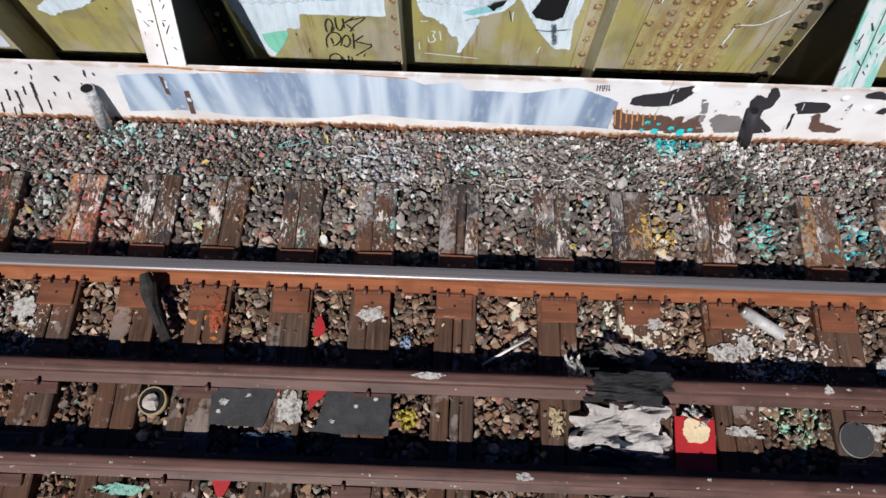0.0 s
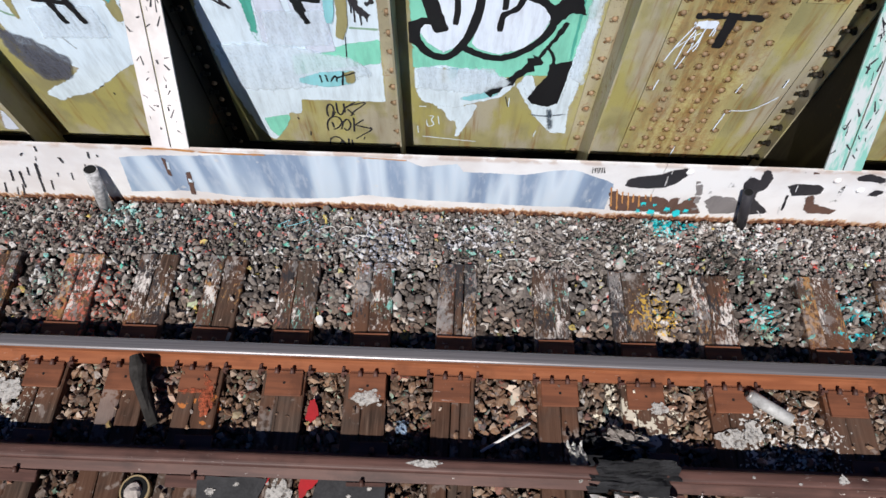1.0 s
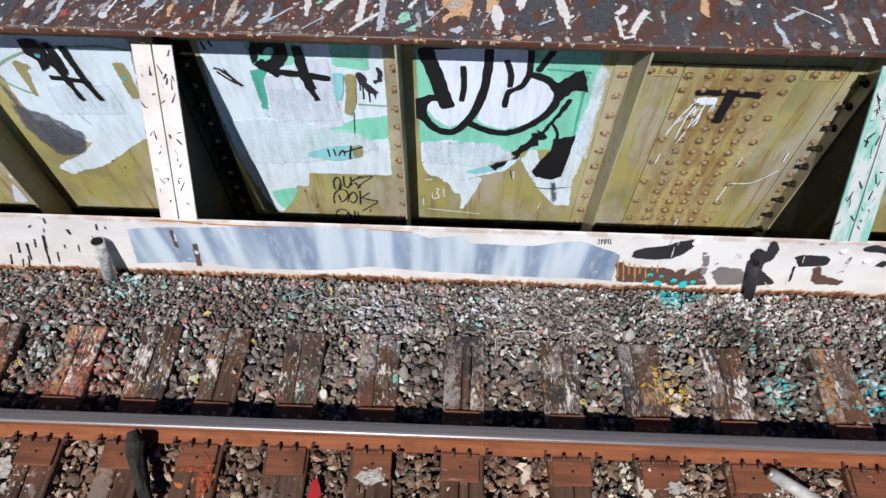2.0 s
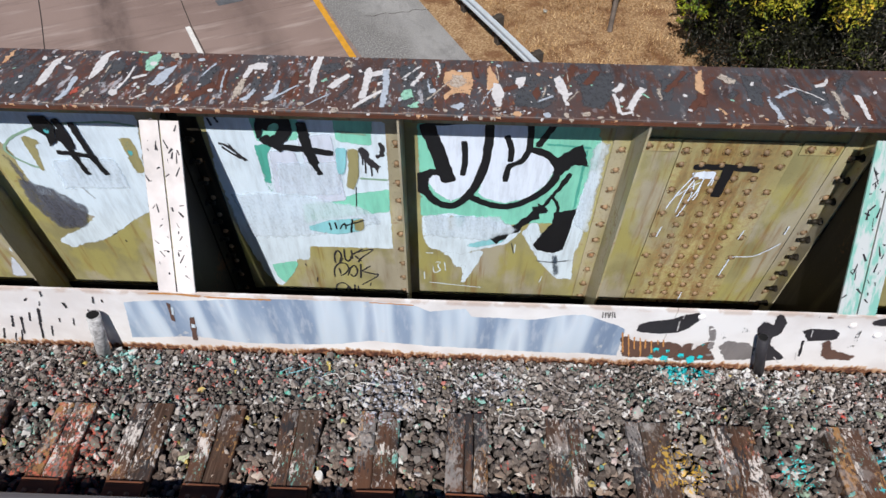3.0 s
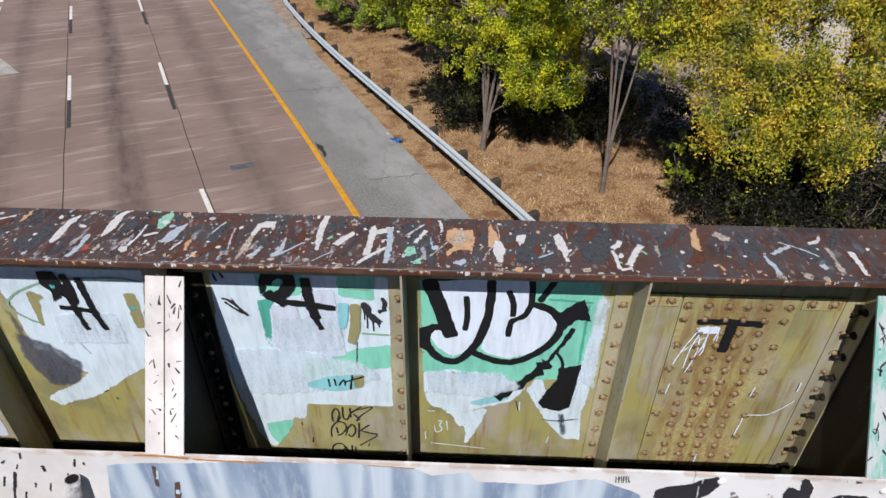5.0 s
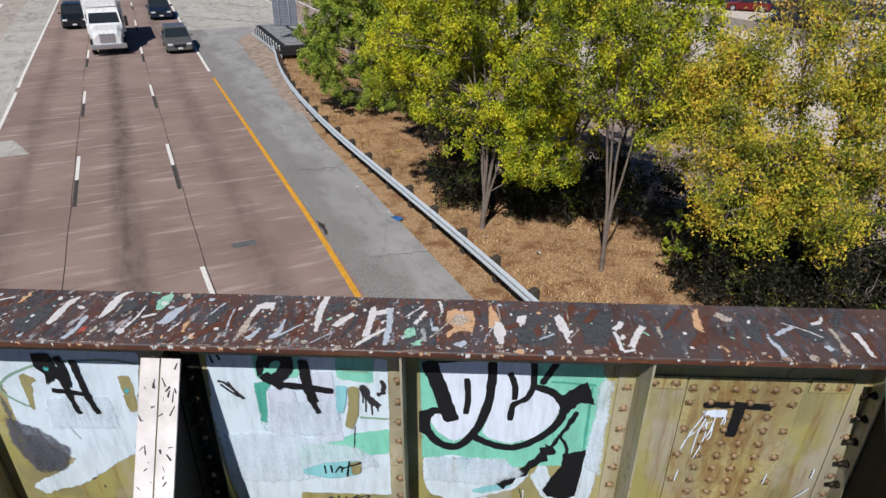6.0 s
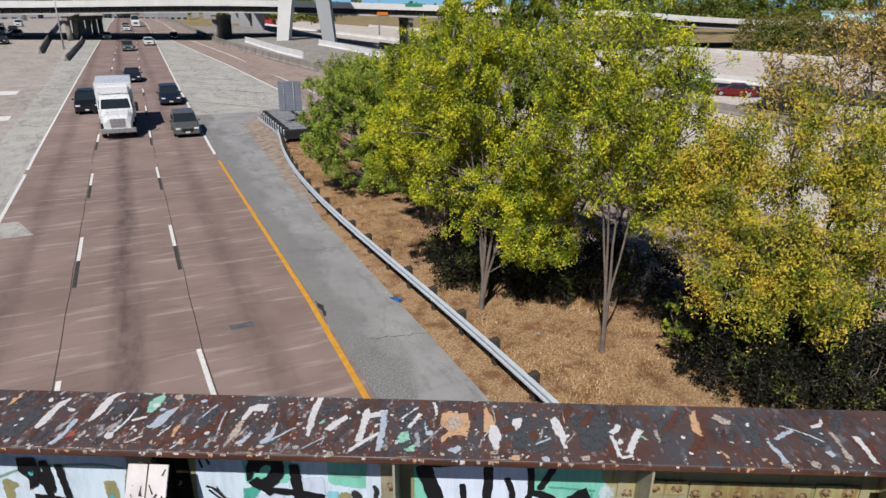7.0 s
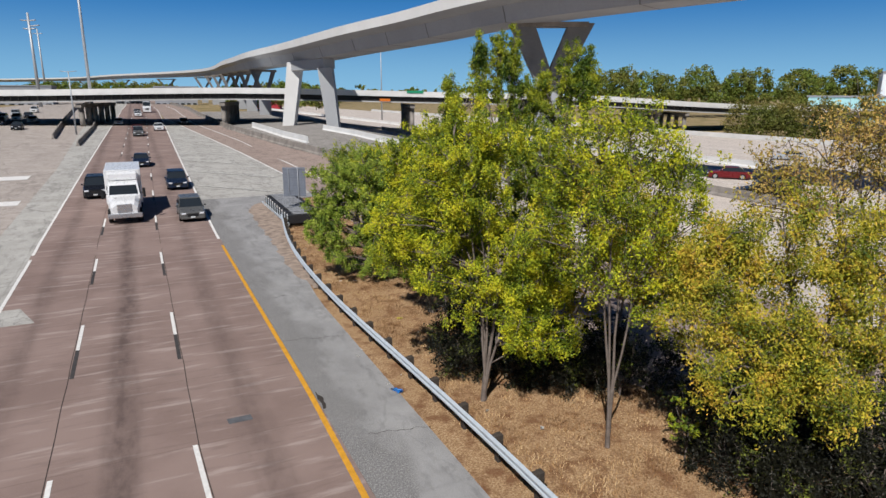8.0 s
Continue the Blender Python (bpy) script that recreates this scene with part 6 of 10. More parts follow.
def box_truck(m):
    t = thing("box_truck", "white box truck with a bonneted cab on the freeway", "truck", m, "vehicles on the freeway")
    W = car_paint("white_truck_paint", (0.80, 0.80, 0.80))
    bm = bmesh.new()
    loft(bm, [ring(-4.2, 0.82, 0.55, 1.35, 0.2), ring(-3.9, 0.95, 0.5, 1.62, 0.25), ring(-2.75, 1.05, 0.5, 1.85, 0.25)])
    part("bonnet", bm, W, t)
    bm = bmesh.new()
    loft(bm, [[(-1.1, -2.75, 0.5), (1.1, -2.75, 0.5), (1.1, -2.75, 1.85), (-1.1, -2.75, 1.85)], [(-1.1, -2.74, 0.5), (1.1, -2.74, 0.5), (1.1, -2.74, 1.85), (-1.1, -2.74, 1.85)], [(-1.12, -2.3, 0.5), (1.12, -2.3, 0.5), (1.0, -2.3, 2.75), (-1.0, -2.3, 2.75)], [(-1.12, -1.0, 0.5), (1.12, -1.0, 0.5), (1.0, -1.0, 2.8), (-1.0, -1.0, 2.8)]])
    cab = part("cab", bm, W, t)
    bm = bmesh.new()
    loft(bm, [[(-0.98, -2.73, 1.95), (0.98, -2.73, 1.95), (0.9, -2.40, 2.58), (-0.9, -2.40, 2.58)], [(-0.98, -2.66, 1.90), (0.98, -2.66, 1.90), (0.9, -2.33, 2.56), (-0.9, -2.33, 2.56)]])
    part("windscreen", bm, GLASS, cab, "dark windscreen")
    for s in (-1, 1):
        x0, x1 = sorted((s * 1.06, s * 1.125))
        part("side_window", boxed(x0, x1, -2.15, -1.3, 1.75, 2.45), GLASS, cab)
        bm = boxed(*sorted((s * 1.3, s * 1.5)), -2.72, -2.6, 1.65, 2.35, bevel=0.03)
        rod(bm, (s * 1.1, -2.6, 2.0), (s * 1.35, -2.66, 2.0), 0.03)
        part("wing_mirror", bm, GRILLE, t)
        part("headlight", boxed(*sorted((s * 0.55, s * 0.9)), -4.16, -3.95, 0.95, 1.2, bevel=0.03), LAMP, t)
        wheel(t, s * 1.0, -3.3, 0.5, 0.3), wheel(t, s * 0.95, 2.6, 0.5, 0.5)
    part("grille", boxed(-0.5, 0.5, -4.23, -4.1, 0.8, 1.42, bevel=0.02), CHROME, t)
    part("bumper", boxed(-1.15, 1.15, -4.38, -4.1, 0.42, 0.75, bevel=0.04), CHROME, t)
    part("chassis", boxed(-0.5, 0.5, -2.7, 4.6, 0.5, 0.88), GRILLE, t)
    bm = boxed(-1.27, 1.27, -0.85, 4.9, 0.95, 3.55, bevel=0.03)
    body = part("cargo_box", bm, W, t, "white cargo box")
    part("roof_fairing", boxed(-1.1, 1.1, -1.5, -0.87, 2.82, 3.45, bevel=0.15), W, t)
    return t


def on_road(s, w, turn=0):
    return ROAD @ Matrix.Translation(lay(w, s, 0.012)) @ pose(0, 0, 0, 0.6 if s > 30 else 0, 0, turn)


DARK = car_paint("black_car_paint", (0.012, 0.013, 0.016))
NAVY = car_paint("dark_blue_car_paint", (0.012, 0.022, 0.045))
GREYC = car_paint("grey_car_paint", (0.12, 0.12, 0.115))
WHITEC = car_paint("white_car_paint", (0.78, 0.78, 0.78))
SILVER = car_paint("silver_car_paint", (0.42, 0.44, 0.46))
REDC = car_paint("dark_red_car_paint", (0.16, 0.012, 0.015))
box_truck(on_road(38.0, -1.93))
car("black sport utility vehicle on the freeway", on_road(47.9, -4.4), DARK, 4.8, 1.95, 1.75, True)
car("dark blue estate car on the freeway", on_road(50.2, 2.5), NAVY, 4.7, 1.9, 1.6, True)
car("grey hatchback on the freeway", on_road(34.8, 2.6), GREYC, 4.5, 1.85, 1.55, True)
car("dark blue saloon on the freeway", on_road(68.6, -0.4), NAVY)
car("grey car on the freeway", on_road(113.2, -0.3), GREYC, tall=True, height=1.7)
car("dark red car on the freeway", on_road(121, -0.4), REDC)
car("white car on the freeway", on_road(125.8, 3.6), WHITEC)
car("white car on the freeway", on_road(146, -4.0), WHITEC)
car("white van on the freeway", on_road(200, 3.0), WHITEC, 6.5, 2.3, 3.2, True)
car("black car on the freeway", on_road(190, 0.2), DARK)
car("white car on the freeway", on_road(178, 0.3), WHITEC)
car("black car on the ramp", on_road(143, 9.5), DARK)
for s, w, paint, label in ((126, -28.5, WHITEC, "white car on the pale lanes"), (158, -22, SILVER, "silver car on the pale lanes"), (166, -29, WHITEC, "white van on the pale lanes"), (176, -25, DARK, "black car on the pale lanes"), (112, -29, DARK, "black car on the pale lanes"), (104, -22, DARK, "black car on the pale lanes"), (84, -25, DARK, "dark car on the pale lanes"), (135, -22, DARK, "dark car on the pale lanes"), (142, -31, GREYC, "dark grey car on the pale lanes"), (150, -27, NAVY, "dark blue car on the pale lanes"), (165, -26, WHITEC, "white car on the pale lanes"), (172, -31, WHITEC, "white car on the pale lanes"), (185, -29, SILVER, "silver car on the pale lanes"), (205, -27, WHITEC, "white car on the pale lanes")):
    car(label, on_road(s, w), paint, tall=w < -26, height=1.5 if w > -26 else 1.8)
car("dark red saloon on the pale freeway behind the trees", ROAD @ pose(61.5, 34.5, 0.012, 0, 0, -139), REDC)
car("black pickup-like car on the pale freeway behind the trees", ROAD @ pose(52.5, 22.5, 0.012, 0, 0, -139), DARK, 5.4, 2.0, 1.8, True)
car("silver car on the pale freeway behind the trees", ROAD @ pose(88, 46, 0.012, 0, 0, -139), SILVER)
car("white car beyond the piers", ROAD @ pose(60, 118, 0.03), WHITEC)

# ---- paint on the girder, kerb and flange ----
import itertools
from mathutils import geometry

def paint_mat(name, c, wear=0.25, under=(0.30, 0.27, 0.12), rough=0.5, dry=0.3, cover=1.0, soft=0.08):
    """Thin hand-laid paint: brush streaks, uneven cover, dry ragged rims that let the old coat show."""
    a = Mat(name, rough)
    brush = a.noise(1.0, 6, a.map(a.pos, (30, 30, 5), (0, 0, 0), (0, 0.35, 0)), 0.65)
    big, fine = a.noise(3.2, 5, a.pos), a.noise(60, 4, a.pos)
    f = a.math("ADD", a.math("MULTIPLY", brush, 0.6), a.math("MULTIPLY", big, 0.4))
    col = a.ramp(f, (0.3, [v * 0.72 for v in c]), (0.52, list(c)), (0.75, [min(1, v * 1.12) for v in c]))
    thin = a.math("MULTIPLY", a.step(a.math("ADD", a.math("MULTIPLY", big, 0.5), a.math("MULTIPLY", fine, 0.5)), 0.56, 0.68), wear)
    a.colour(a.mix(thin, col, under)).bump(brush, 0.2, 0.003)
    uv = a.t.nodes.new("ShaderNodeUVMap")
    uv.uv_map = "rim"
    edge = a.xyz(uv.outputs[0])
    rim = a.math("MAXIMUM", a.math("POWER", edge[0], 3.0), a.math("POWER", edge[1], 2.0))
    uv = a.t.nodes.new("ShaderNodeUVMap")
    uv.uv_map = "brush"
    hair = a.noise(1.0, 4, a.map(uv.outputs[0], (14, 260, 1)), 0.6)
    n = a.math("ADD", a.math("MULTIPLY", hair, 0.4), a.math("ADD", a.math("MULTIPLY", brush, 0.3), a.math("MULTIPLY", fine, 0.3)))
    a.put(a.b.inputs["Alpha"], a.step(a.math("SUBTRACT", n, a.math("MULTIPLY", rim, dry)), 0.17 + 0.2 * wear, 0.17 + 0.2 * wear + soft, 0.0, cover))
    return a.m


PALE_PAINT = paint_mat("pale_blue_white_paint", (0.63, 0.73, 0.82), 0.15, (0.40, 0.44, 0.42), 0.5, 0.45)
WASH = paint_mat("thin_white_wash", (0.72, 0.82, 0.92), 0.0, (0.5, 0.55, 0.62), 0.5, 0.4, 0.7, 0.4)
DARK_WASH = paint_mat("thin_slate_wash", (0.10, 0.105, 0.135), 0.3, (0.2, 0.18, 0.12), 0.5, 0.5, 0.85, 0.35)
VIOLET_WHITE = paint_mat("violet_white_paint", (0.62, 0.67, 0.79), 0.3, (0.36, 0.37, 0.48), 0.5, 0.5, 0.95, 0.2)
BUBBLE_WHITE = paint_mat("clean_white_paint", (0.70, 0.77, 0.89), 0.12, (0.5, 0.52, 0.62))
MINT = paint_mat("mint_green_paint", (0.22, 0.60, 0.46), 0.2, (0.5, 0.7, 0.62), 0.5, 0.45)
TEAL = paint_mat("teal_blue_paint", (0.08, 0.40, 0.44), 0.2)
TEAL_GREEN = paint_mat("teal_green_paint", (0.08, 0.38, 0.30), 0.2)
SKY_BLUE = paint_mat("light_blue_paint", (0.26, 0.58, 0.64), 0.25)
SAGE = paint_mat("faded_sage_paint", (0.24, 0.38, 0.28), 0.3, (0.6, 0.66, 0.66))
OLD_OLIVE = paint_mat("bare_olive_paint", (0.30, 0.27, 0.13), 0.3, (0.2, 0.12, 0.06))
VIOLET = paint_mat("grey_violet_paint", (0.14, 0.135, 0.145), 0.5, (0.3, 0.27, 0.14), 0.5, 0.5, 0.9, 0.3)
GREY_PAINT = paint_mat("mid_grey_paint", (0.36, 0.40, 0.44), 0.3, (0.6, 0.65, 0.7))
GREY_BLACK = paint_mat("charcoal_paint", (0.032, 0.03, 0.035), 0.15, (0.16, 0.14, 0.13))
BLACK_PAINT = paint_mat("black_spray_paint", (0.012, 0.012, 0.014), 0.1, (0.05, 0.05, 0.05), 0.5, 0.12)
DIRTY_GREY = paint_mat("dirty_grey_paint", (0.22, 0.20, 0.20), 0.4, (0.6, 0.56, 0.55))
RUST_STAIN = paint_mat("brown_rust_stain", (0.13, 0.075, 0.06), 0.5, (0.22, 0.10, 0.05), 0.85)
ORANGE_STAIN = paint_mat("orange_rust_drip", (0.55, 0.26, 0.09), 0.2, (0.3, 0.12, 0.05))
CYAN = paint_mat("bright_cyan_paint", (0.03, 0.62, 0.68), 0.05)
DAB_WHITE = paint_mat("brushed_white_paint", (0.68, 0.66, 0.66), 0.4, (0.22, 0.17, 0.16), 0.5, 0.36, 0.95, 0.12)
DAB_BLUE = paint_mat("brushed_blue_grey_paint", (0.46, 0.51, 0.58), 0.6, (0.12, 0.09, 0.085), 0.5, 0.36, 0.95, 0.14)
DAB_ORANGE = paint_mat("brushed_orange_cream_paint", (0.62, 0.38, 0.22), 0.8, (0.38, 0.12, 0.045), 0.5, 0.36, 0.95, 0.14)
DAB_MINT = paint_mat("brushed_mint_paint", (0.32, 0.60, 0.46), 0.7, (0.14, 0.16, 0.13), 0.55, 0.42, 0.95, 0.2)
DAB_CREAM = paint_mat("brushed_cream_paint", (0.52, 0.45, 0.38), 0.9, (0.2, 0.1, 0.06), 0.55, 0.42, 0.95, 0.2)
DAB_RUST = paint_mat("brown_rust_smear", (0.11, 0.045, 0.03), 0.6, (0.05, 0.025, 0.02), 0.75)
DAB_RED = paint_mat("brushed_red_paint", (0.40, 0.09, 0.06), 0.7, (0.5, 0.4, 0.36), 0.55, 0.4, 0.95, 0.2)
# Tint for the hovering drone's shadow, painted onto the web.
DRONE_SHADOW = paint_mat("drone_shadow_tint", (0.05, 0.07, 0.10), 0.1, (0.2, 0.25, 0.3), 0.5, 0.4, 0.95, 0.4)
DAB_DARK = paint_mat("brushed_slate_paint", (0.075, 0.078, 0.085), 0.7, (0.10, 0.055, 0.045), 0.55, 0.42, 0.95, 0.2)


def band_mat():
    """Blue-grey spray with soft upright pale bands."""
    a = Mat("blue_grey_sprayed_band", 0.5)
    wide = a.noise(1.0, 2.0, a.map(a.pos, (4.0, 1, 0.4), (0.4, 0, 0), (0, 0.10, 0)))
    fine = a.noise(1.0, 5, a.map(a.pos, (30, 30, 7)))
    low = a.noise(9, 5, a.pos)
    c = a.ramp(wide, (0.36, (0.20, 0.27, 0.39)), (0.48, (0.28, 0.36, 0.49)), (0.56, (0.54, 0.63, 0.73)), (0.61, (0.62, 0.70, 0.79)), (0.68, (0.34, 0.42, 0.55)))
    c = a.mix(a.step(fine, 0.45, 0.75, 0.0, 0.4), c, (0.62, 0.66, 0.72))
    c = a.mix(a.step(low, 0.66, 0.70, 0.0, 0.5), c, (0.7, 0.68, 0.66))
    a.colour(c).bump(fine, 0.1, 0.003)
    return a.m


BAND = band_mat()
PLANE = {"web": (WEB, girder, "paint_patch"), "splice": (WEB - 0.0142, girder, "paint_patch"), "kerb": (KERB, kerb, "paint_patch"), "top": (FLANGE_TOP, girder, "paint_dab")}
paint_rng = random.Random(77)


films = itertools.count()


def film(host, material, layer, points, faces, rims, tracks):
    """A thin film of paint over a surface, from outlines that may cross themselves."""
    at, owner, name = PLANE[host]
    d = 0.0012 * layer + 0.0000025 * next(films)
    vs, _, fs, origin, *_ = geometry.delaunay_2d_cdt([Vector(p) for p in points], [], faces, 1, 1e-6)
    bm = bmesh.new()
    made = [bm.verts.new((p.x, p.y, at + d) if host == "top" else (p.x, at - d, p.y)) for p in vs]
    rim, brush = bm.loops.layers.uv.new("rim"), bm.loops.layers.uv.new("brush")
    where = {}
    for i, v in enumerate(made):
        near = origin[i][0] if origin[i] else min(range(len(points)), key=lambda k: (Vector(points[k]) - vs[i]).length_squared)
        where[v] = near
    for f in fs:
        q = bm.faces.new([made[i] for i in f])
        q.normal_update()
        if (q.normal.z if host == "top" else -q.normal.y) < 0:
            q.normal_flip()
        for loop in q.loops:
            loop[rim].uv, loop[brush].uv = rims[where[loop.vert]], tracks[where[loop.vert]]
    me = bpy.data.meshes.new(name)
    bm.to_mesh(me)
    bm.free()
    me.materials.append(material)
    ob = new(name, me)
    ob.parent = owner
    return ob


def patch(host, material, layer, outline, rough=0.01):
    ring_ = []
    n = len(outline)
    for i, (a, b) in enumerate(outline):
        c, d = outline[(i + 1) % n]
        far = math.hypot(c - a, d - b)
        k = max(1, int(far / 0.016))
        for j in range(k):
            f = j / k
            r = rough * (0.4 if j else 0.2) * (1.6 if host == "top" else 1.0)
            ring_.append((a + (c - a) * f + paint_rng.uniform(-r, r) * 0.7, b + (d - b) * f + paint_rng.uniform(-r, r)))
    edge = np.array(ring_)
    (x0, y0), (x1, y1) = edge.min(0), edge.max(0)
    rims = [(0.0, 1.0)] * len(ring_)
    step = 0.012 if host == "top" else 0.022 if (x1 - x0) * (y1 - y0) < 0.5 else 0.035
    reach = 0.012 if host == "top" else 0.03
    for x in np.arange(x0, x1, step):
        for y in np.arange(y0, y1, step):
            away = math.sqrt(((edge - (x, y)) ** 2).sum(1).min())
            if away > step * 0.7:
                ring_.append((x, y))
                rims.append((0.0, max(0.0, 1 - away / reach)))
    return film(host, material, layer, ring_, [list(range(len(edge)))], rims, [(p[1], p[0] + 0.3 * p[1]) for p in ring_])


def stroke(host, material, layer, line_, width, rough=0.004):
    pts = glide([(u, v, 0) for u, v in line_], 6 if len(line_) > 2 else 10)
    rows = [[] for _ in range(5)]
    rims, tracks = [[] for _ in range(5)], [[] for _ in range(5)]
    run, n, lane = 0.0, len(pts), paint_rng.uniform(0, 50)
    for i, p in enumerate(pts):
        d = (pts[min(i + 1, n - 1)] - pts[max(i - 1, 0)]).normalized()
        run += (p - pts[i - 1]).length if i else 0.0
        side = Vector((-d.y, d.x, 0))
        w = width / 2 * (0.75 if i in (0, n - 1) else 1.0) * (1.5 if host == "top" else 1.0)
        for k in range(5):
            e = 1 - k / 2
            out = e * (w + (paint_rng.uniform(-rough, rough) if k in (0, 4) else 0.0))
            rows[k].append((p + side * out).xy)
            rims[k].append((abs(2 * i / (n - 1) - 1), abs(e)))
            tracks[k].append((lane + run, lane + out))
    quads = [[k * n + i, k * n + i + 1, (k + 1) * n + i + 1, (k + 1) * n + i] for k in range(4) for i in range(n - 1)]
    return film(host, material, layer, sum(rows, []), quads, sum(rims, []), sum(tracks, []))


# left bays
patch('web', VIOLET, 1, ((-2.77, 6.57), (-2.72, 6.36), (-2.72, 6.17), (-2.58, 6.07), (-2.44, 5.93), (-2.62, 5.79), (-2.72, 5.85), (-2.73, 6.06), (-2.78, 6.22), (-2.8, 6.45)), 0.020)
patch('web', PALE_PAINT, 2, ((-2.7, 6.81), (-2.29, 6.81), (-1.82, 6.81), (-1.92, 6.37), (-2.02, 5.98), (-2.13, 5.92), (-2.32, 5.77), (-2.47, 5.67), (-2.62, 5.63), (-2.71, 5.58), (-2.82, 5.67), (-2.55, 5.83), (-2.44, 5.92), (-2.53, 6), (-2.59, 6.07), (-2.6, 6.11), (-2.72, 6.11), (-2.73, 6.29), (-2.73, 6.41), (-2.73, 6.52), (-2.76, 6.6)), 0.012)
patch('web', OLD_OLIVE, 3, ((-2, 6.62), (-1.92, 6.62), (-1.92, 6.37), (-1.98, 6.29), (-2, 6.39)), 0.012)
patch('web', TEAL, 4, ((-1.98, 6.58), (-1.94, 6.59), (-1.95, 6.48), (-1.99, 6.46)), 0.012)
patch('web', OLD_OLIVE, 3, ((-2.6, 6.63), (-2.52, 6.59), (-2.42, 6.57), (-2.53, 6.54), (-2.56, 6.39), (-2.57, 6.28), (-2.6, 6.36)), 0.012)
patch('web', TEAL, 4, ((-2.42, 6.69), (-2.35, 6.7), (-2.4, 6.65)), 0.012)
stroke('web', SAGE, 4, ((-1.84, 6.7), (-2.03, 6.73), (-2.37, 6.7), (-2.57, 6.64), (-2.72, 6.54), (-2.73, 6.46), (-2.64, 6.38), (-2.58, 6.36)), 0.018, 0.003)
stroke('web', GREY_PAINT, 4, ((-2.42, 6.26), (-2.38, 6.16), (-2.35, 6.1)), 0.011, 0.004)
stroke('web', GREY_PAINT, 4, ((-2.61, 6.17), (-2.6, 6.08), (-2.56, 5.96)), 0.019, 0.004)
patch('web', PALE_PAINT, 2, ((-3.12, 5.77), (-3.12, 5.52), (-3.24, 5.5)), 0.012)
patch('web', VIOLET_WHITE, 2, ((-3.25, 5.48), (-3.21, 5.46), (-3.22, 5.23), (-3.37, 5.21)), 0.012)
# bay behind the brace
patch('web', PALE_PAINT, 1, ((-1.45, 6.81), (-0.89, 6.81), (-0.39, 6.81), (-0.41, 5.68), (-0.79, 5.68), (-0.99, 5.68), (-1.02, 5.52), (-1.11, 5.53), (-1.15, 5.39), (-1.26, 5.24), (-1.3, 5.19), (-1.39, 5.39), (-1.47, 5.8), (-1.49, 6.41)), 0.010)
patch('web', MINT, 2, ((-0.71, 6.81), (-0.47, 6.81), (-0.49, 6.6), (-0.71, 6.63)), 0.008)
patch('web', TEAL_GREEN, 2, ((-1.2, 6.59), (-1.08, 6.61), (-1.13, 6.51), (-1.15, 6.2), (-1.19, 6.23)), 0.008)
patch('web', MINT, 2, ((-0.99, 6.11), (-0.78, 6.15), (-0.6, 6.23), (-0.4, 6.27), (-0.41, 6.05), (-0.59, 6.02), (-1, 5.92)), 0.010)
patch('web', VIOLET_WHITE, 4, ((-1.13, 6.56), (-0.95, 6.57), (-0.9, 6.18), (-1.11, 6.19), (-1.15, 6.21)), 0.008)
patch('web', VIOLET_WHITE, 5, ((-0.94, 6.66), (-0.72, 6.71), (-0.68, 6.15), (-0.88, 6.1), (-0.92, 6.41)), 0.008)
patch('web', MINT, 2, ((-1.32, 5.48), (-1.09, 5.54), (-1.15, 5.39), (-1.25, 5.24), (-1.3, 5.33)), 0.010)
patch('web', MINT, 2, ((-1.19, 6.81), (-0.89, 6.81), (-0.92, 6.63), (-1.18, 6.61)), 0.008)
stroke('web', GREY_BLACK, 5, ((-0.563, 6.6), (-0.522, 6.5), (-0.457, 6.44)), 0.048, 0.010)
stroke('web', GREY_BLACK, 5, ((-0.443, 6.64), (-0.437, 6.55), (-0.479, 6.53)), 0.031, 0.008)
stroke('web', GREY_BLACK, 5, ((-0.541, 6.53), (-0.546, 6.39)), 0.010, 0.002)
stroke('web', GREY_BLACK, 5, ((-0.508, 6.5), (-0.509, 6.37)), 0.011, 0.002)
stroke('web', GREY_BLACK, 5, ((-0.475, 6.48), (-0.473, 6.4)), 0.010, 0.002)
stroke('web', GREY_BLACK, 5, ((-0.556, 6.55), (-0.559, 6.46)), 0.010, 0.002)
stroke('web', GREY_BLACK, 4, ((-1.38, 6.59), (-1.33, 6.54), (-1.26, 6.47)), 0.011, 0.002)
stroke('web', GREY_BLACK, 4, ((-1.35, 6.6), (-1.3, 6.48)), 0.010, 0.002)
stroke('web', SAGE, 4, ((-0.588, 6.35), (-0.413, 6.34)), 0.017, 0.003)
stroke('web', SAGE, 4, ((-0.694, 6.71), (-0.513, 6.69)), 0.017, 0.003)
# bay with the bubble letters
patch('web', MINT, 1, ((-0.23, 6.81), (0.29, 6.81), (0.82, 6.81), (0.86, 6.64), (0.87, 6.22), (0.86, 6.01), (0.35, 5.96), (-0.22, 6.01)), 0.010)
patch('web', PALE_PAINT, 2, ((-0.22, 6.04), (-0.02, 6.07), (0.23, 6.04), (0.48, 5.93), (0.38, 5.77), (0.21, 5.71), (0.11, 5.67), (0.18, 5.65), (0.14, 5.42), (0.09, 5.34), (0.06, 5.49), (-0.02, 5.63), (-0.17, 5.71), (-0.21, 5.8)), 0.012)
patch('web', PALE_PAINT, 2, ((0.82, 6.81), (0.89, 6.65), (0.89, 6.32), (0.88, 6.14), (0.88, 5.88), (0.84, 5.56), (0.9, 5.43), (0.76, 5.4), (0.61, 5.59), (0.45, 5.9), (0.51, 6.01), (0.68, 5.79), (0.77, 6.06), (0.79, 6.27), (0.82, 6.5)), 0.012)
patch('web', OLD_OLIVE, 3, ((-0.04, 6.04), (0.01, 6.05), (0, 5.91), (-0.03, 5.87)), 0.005)
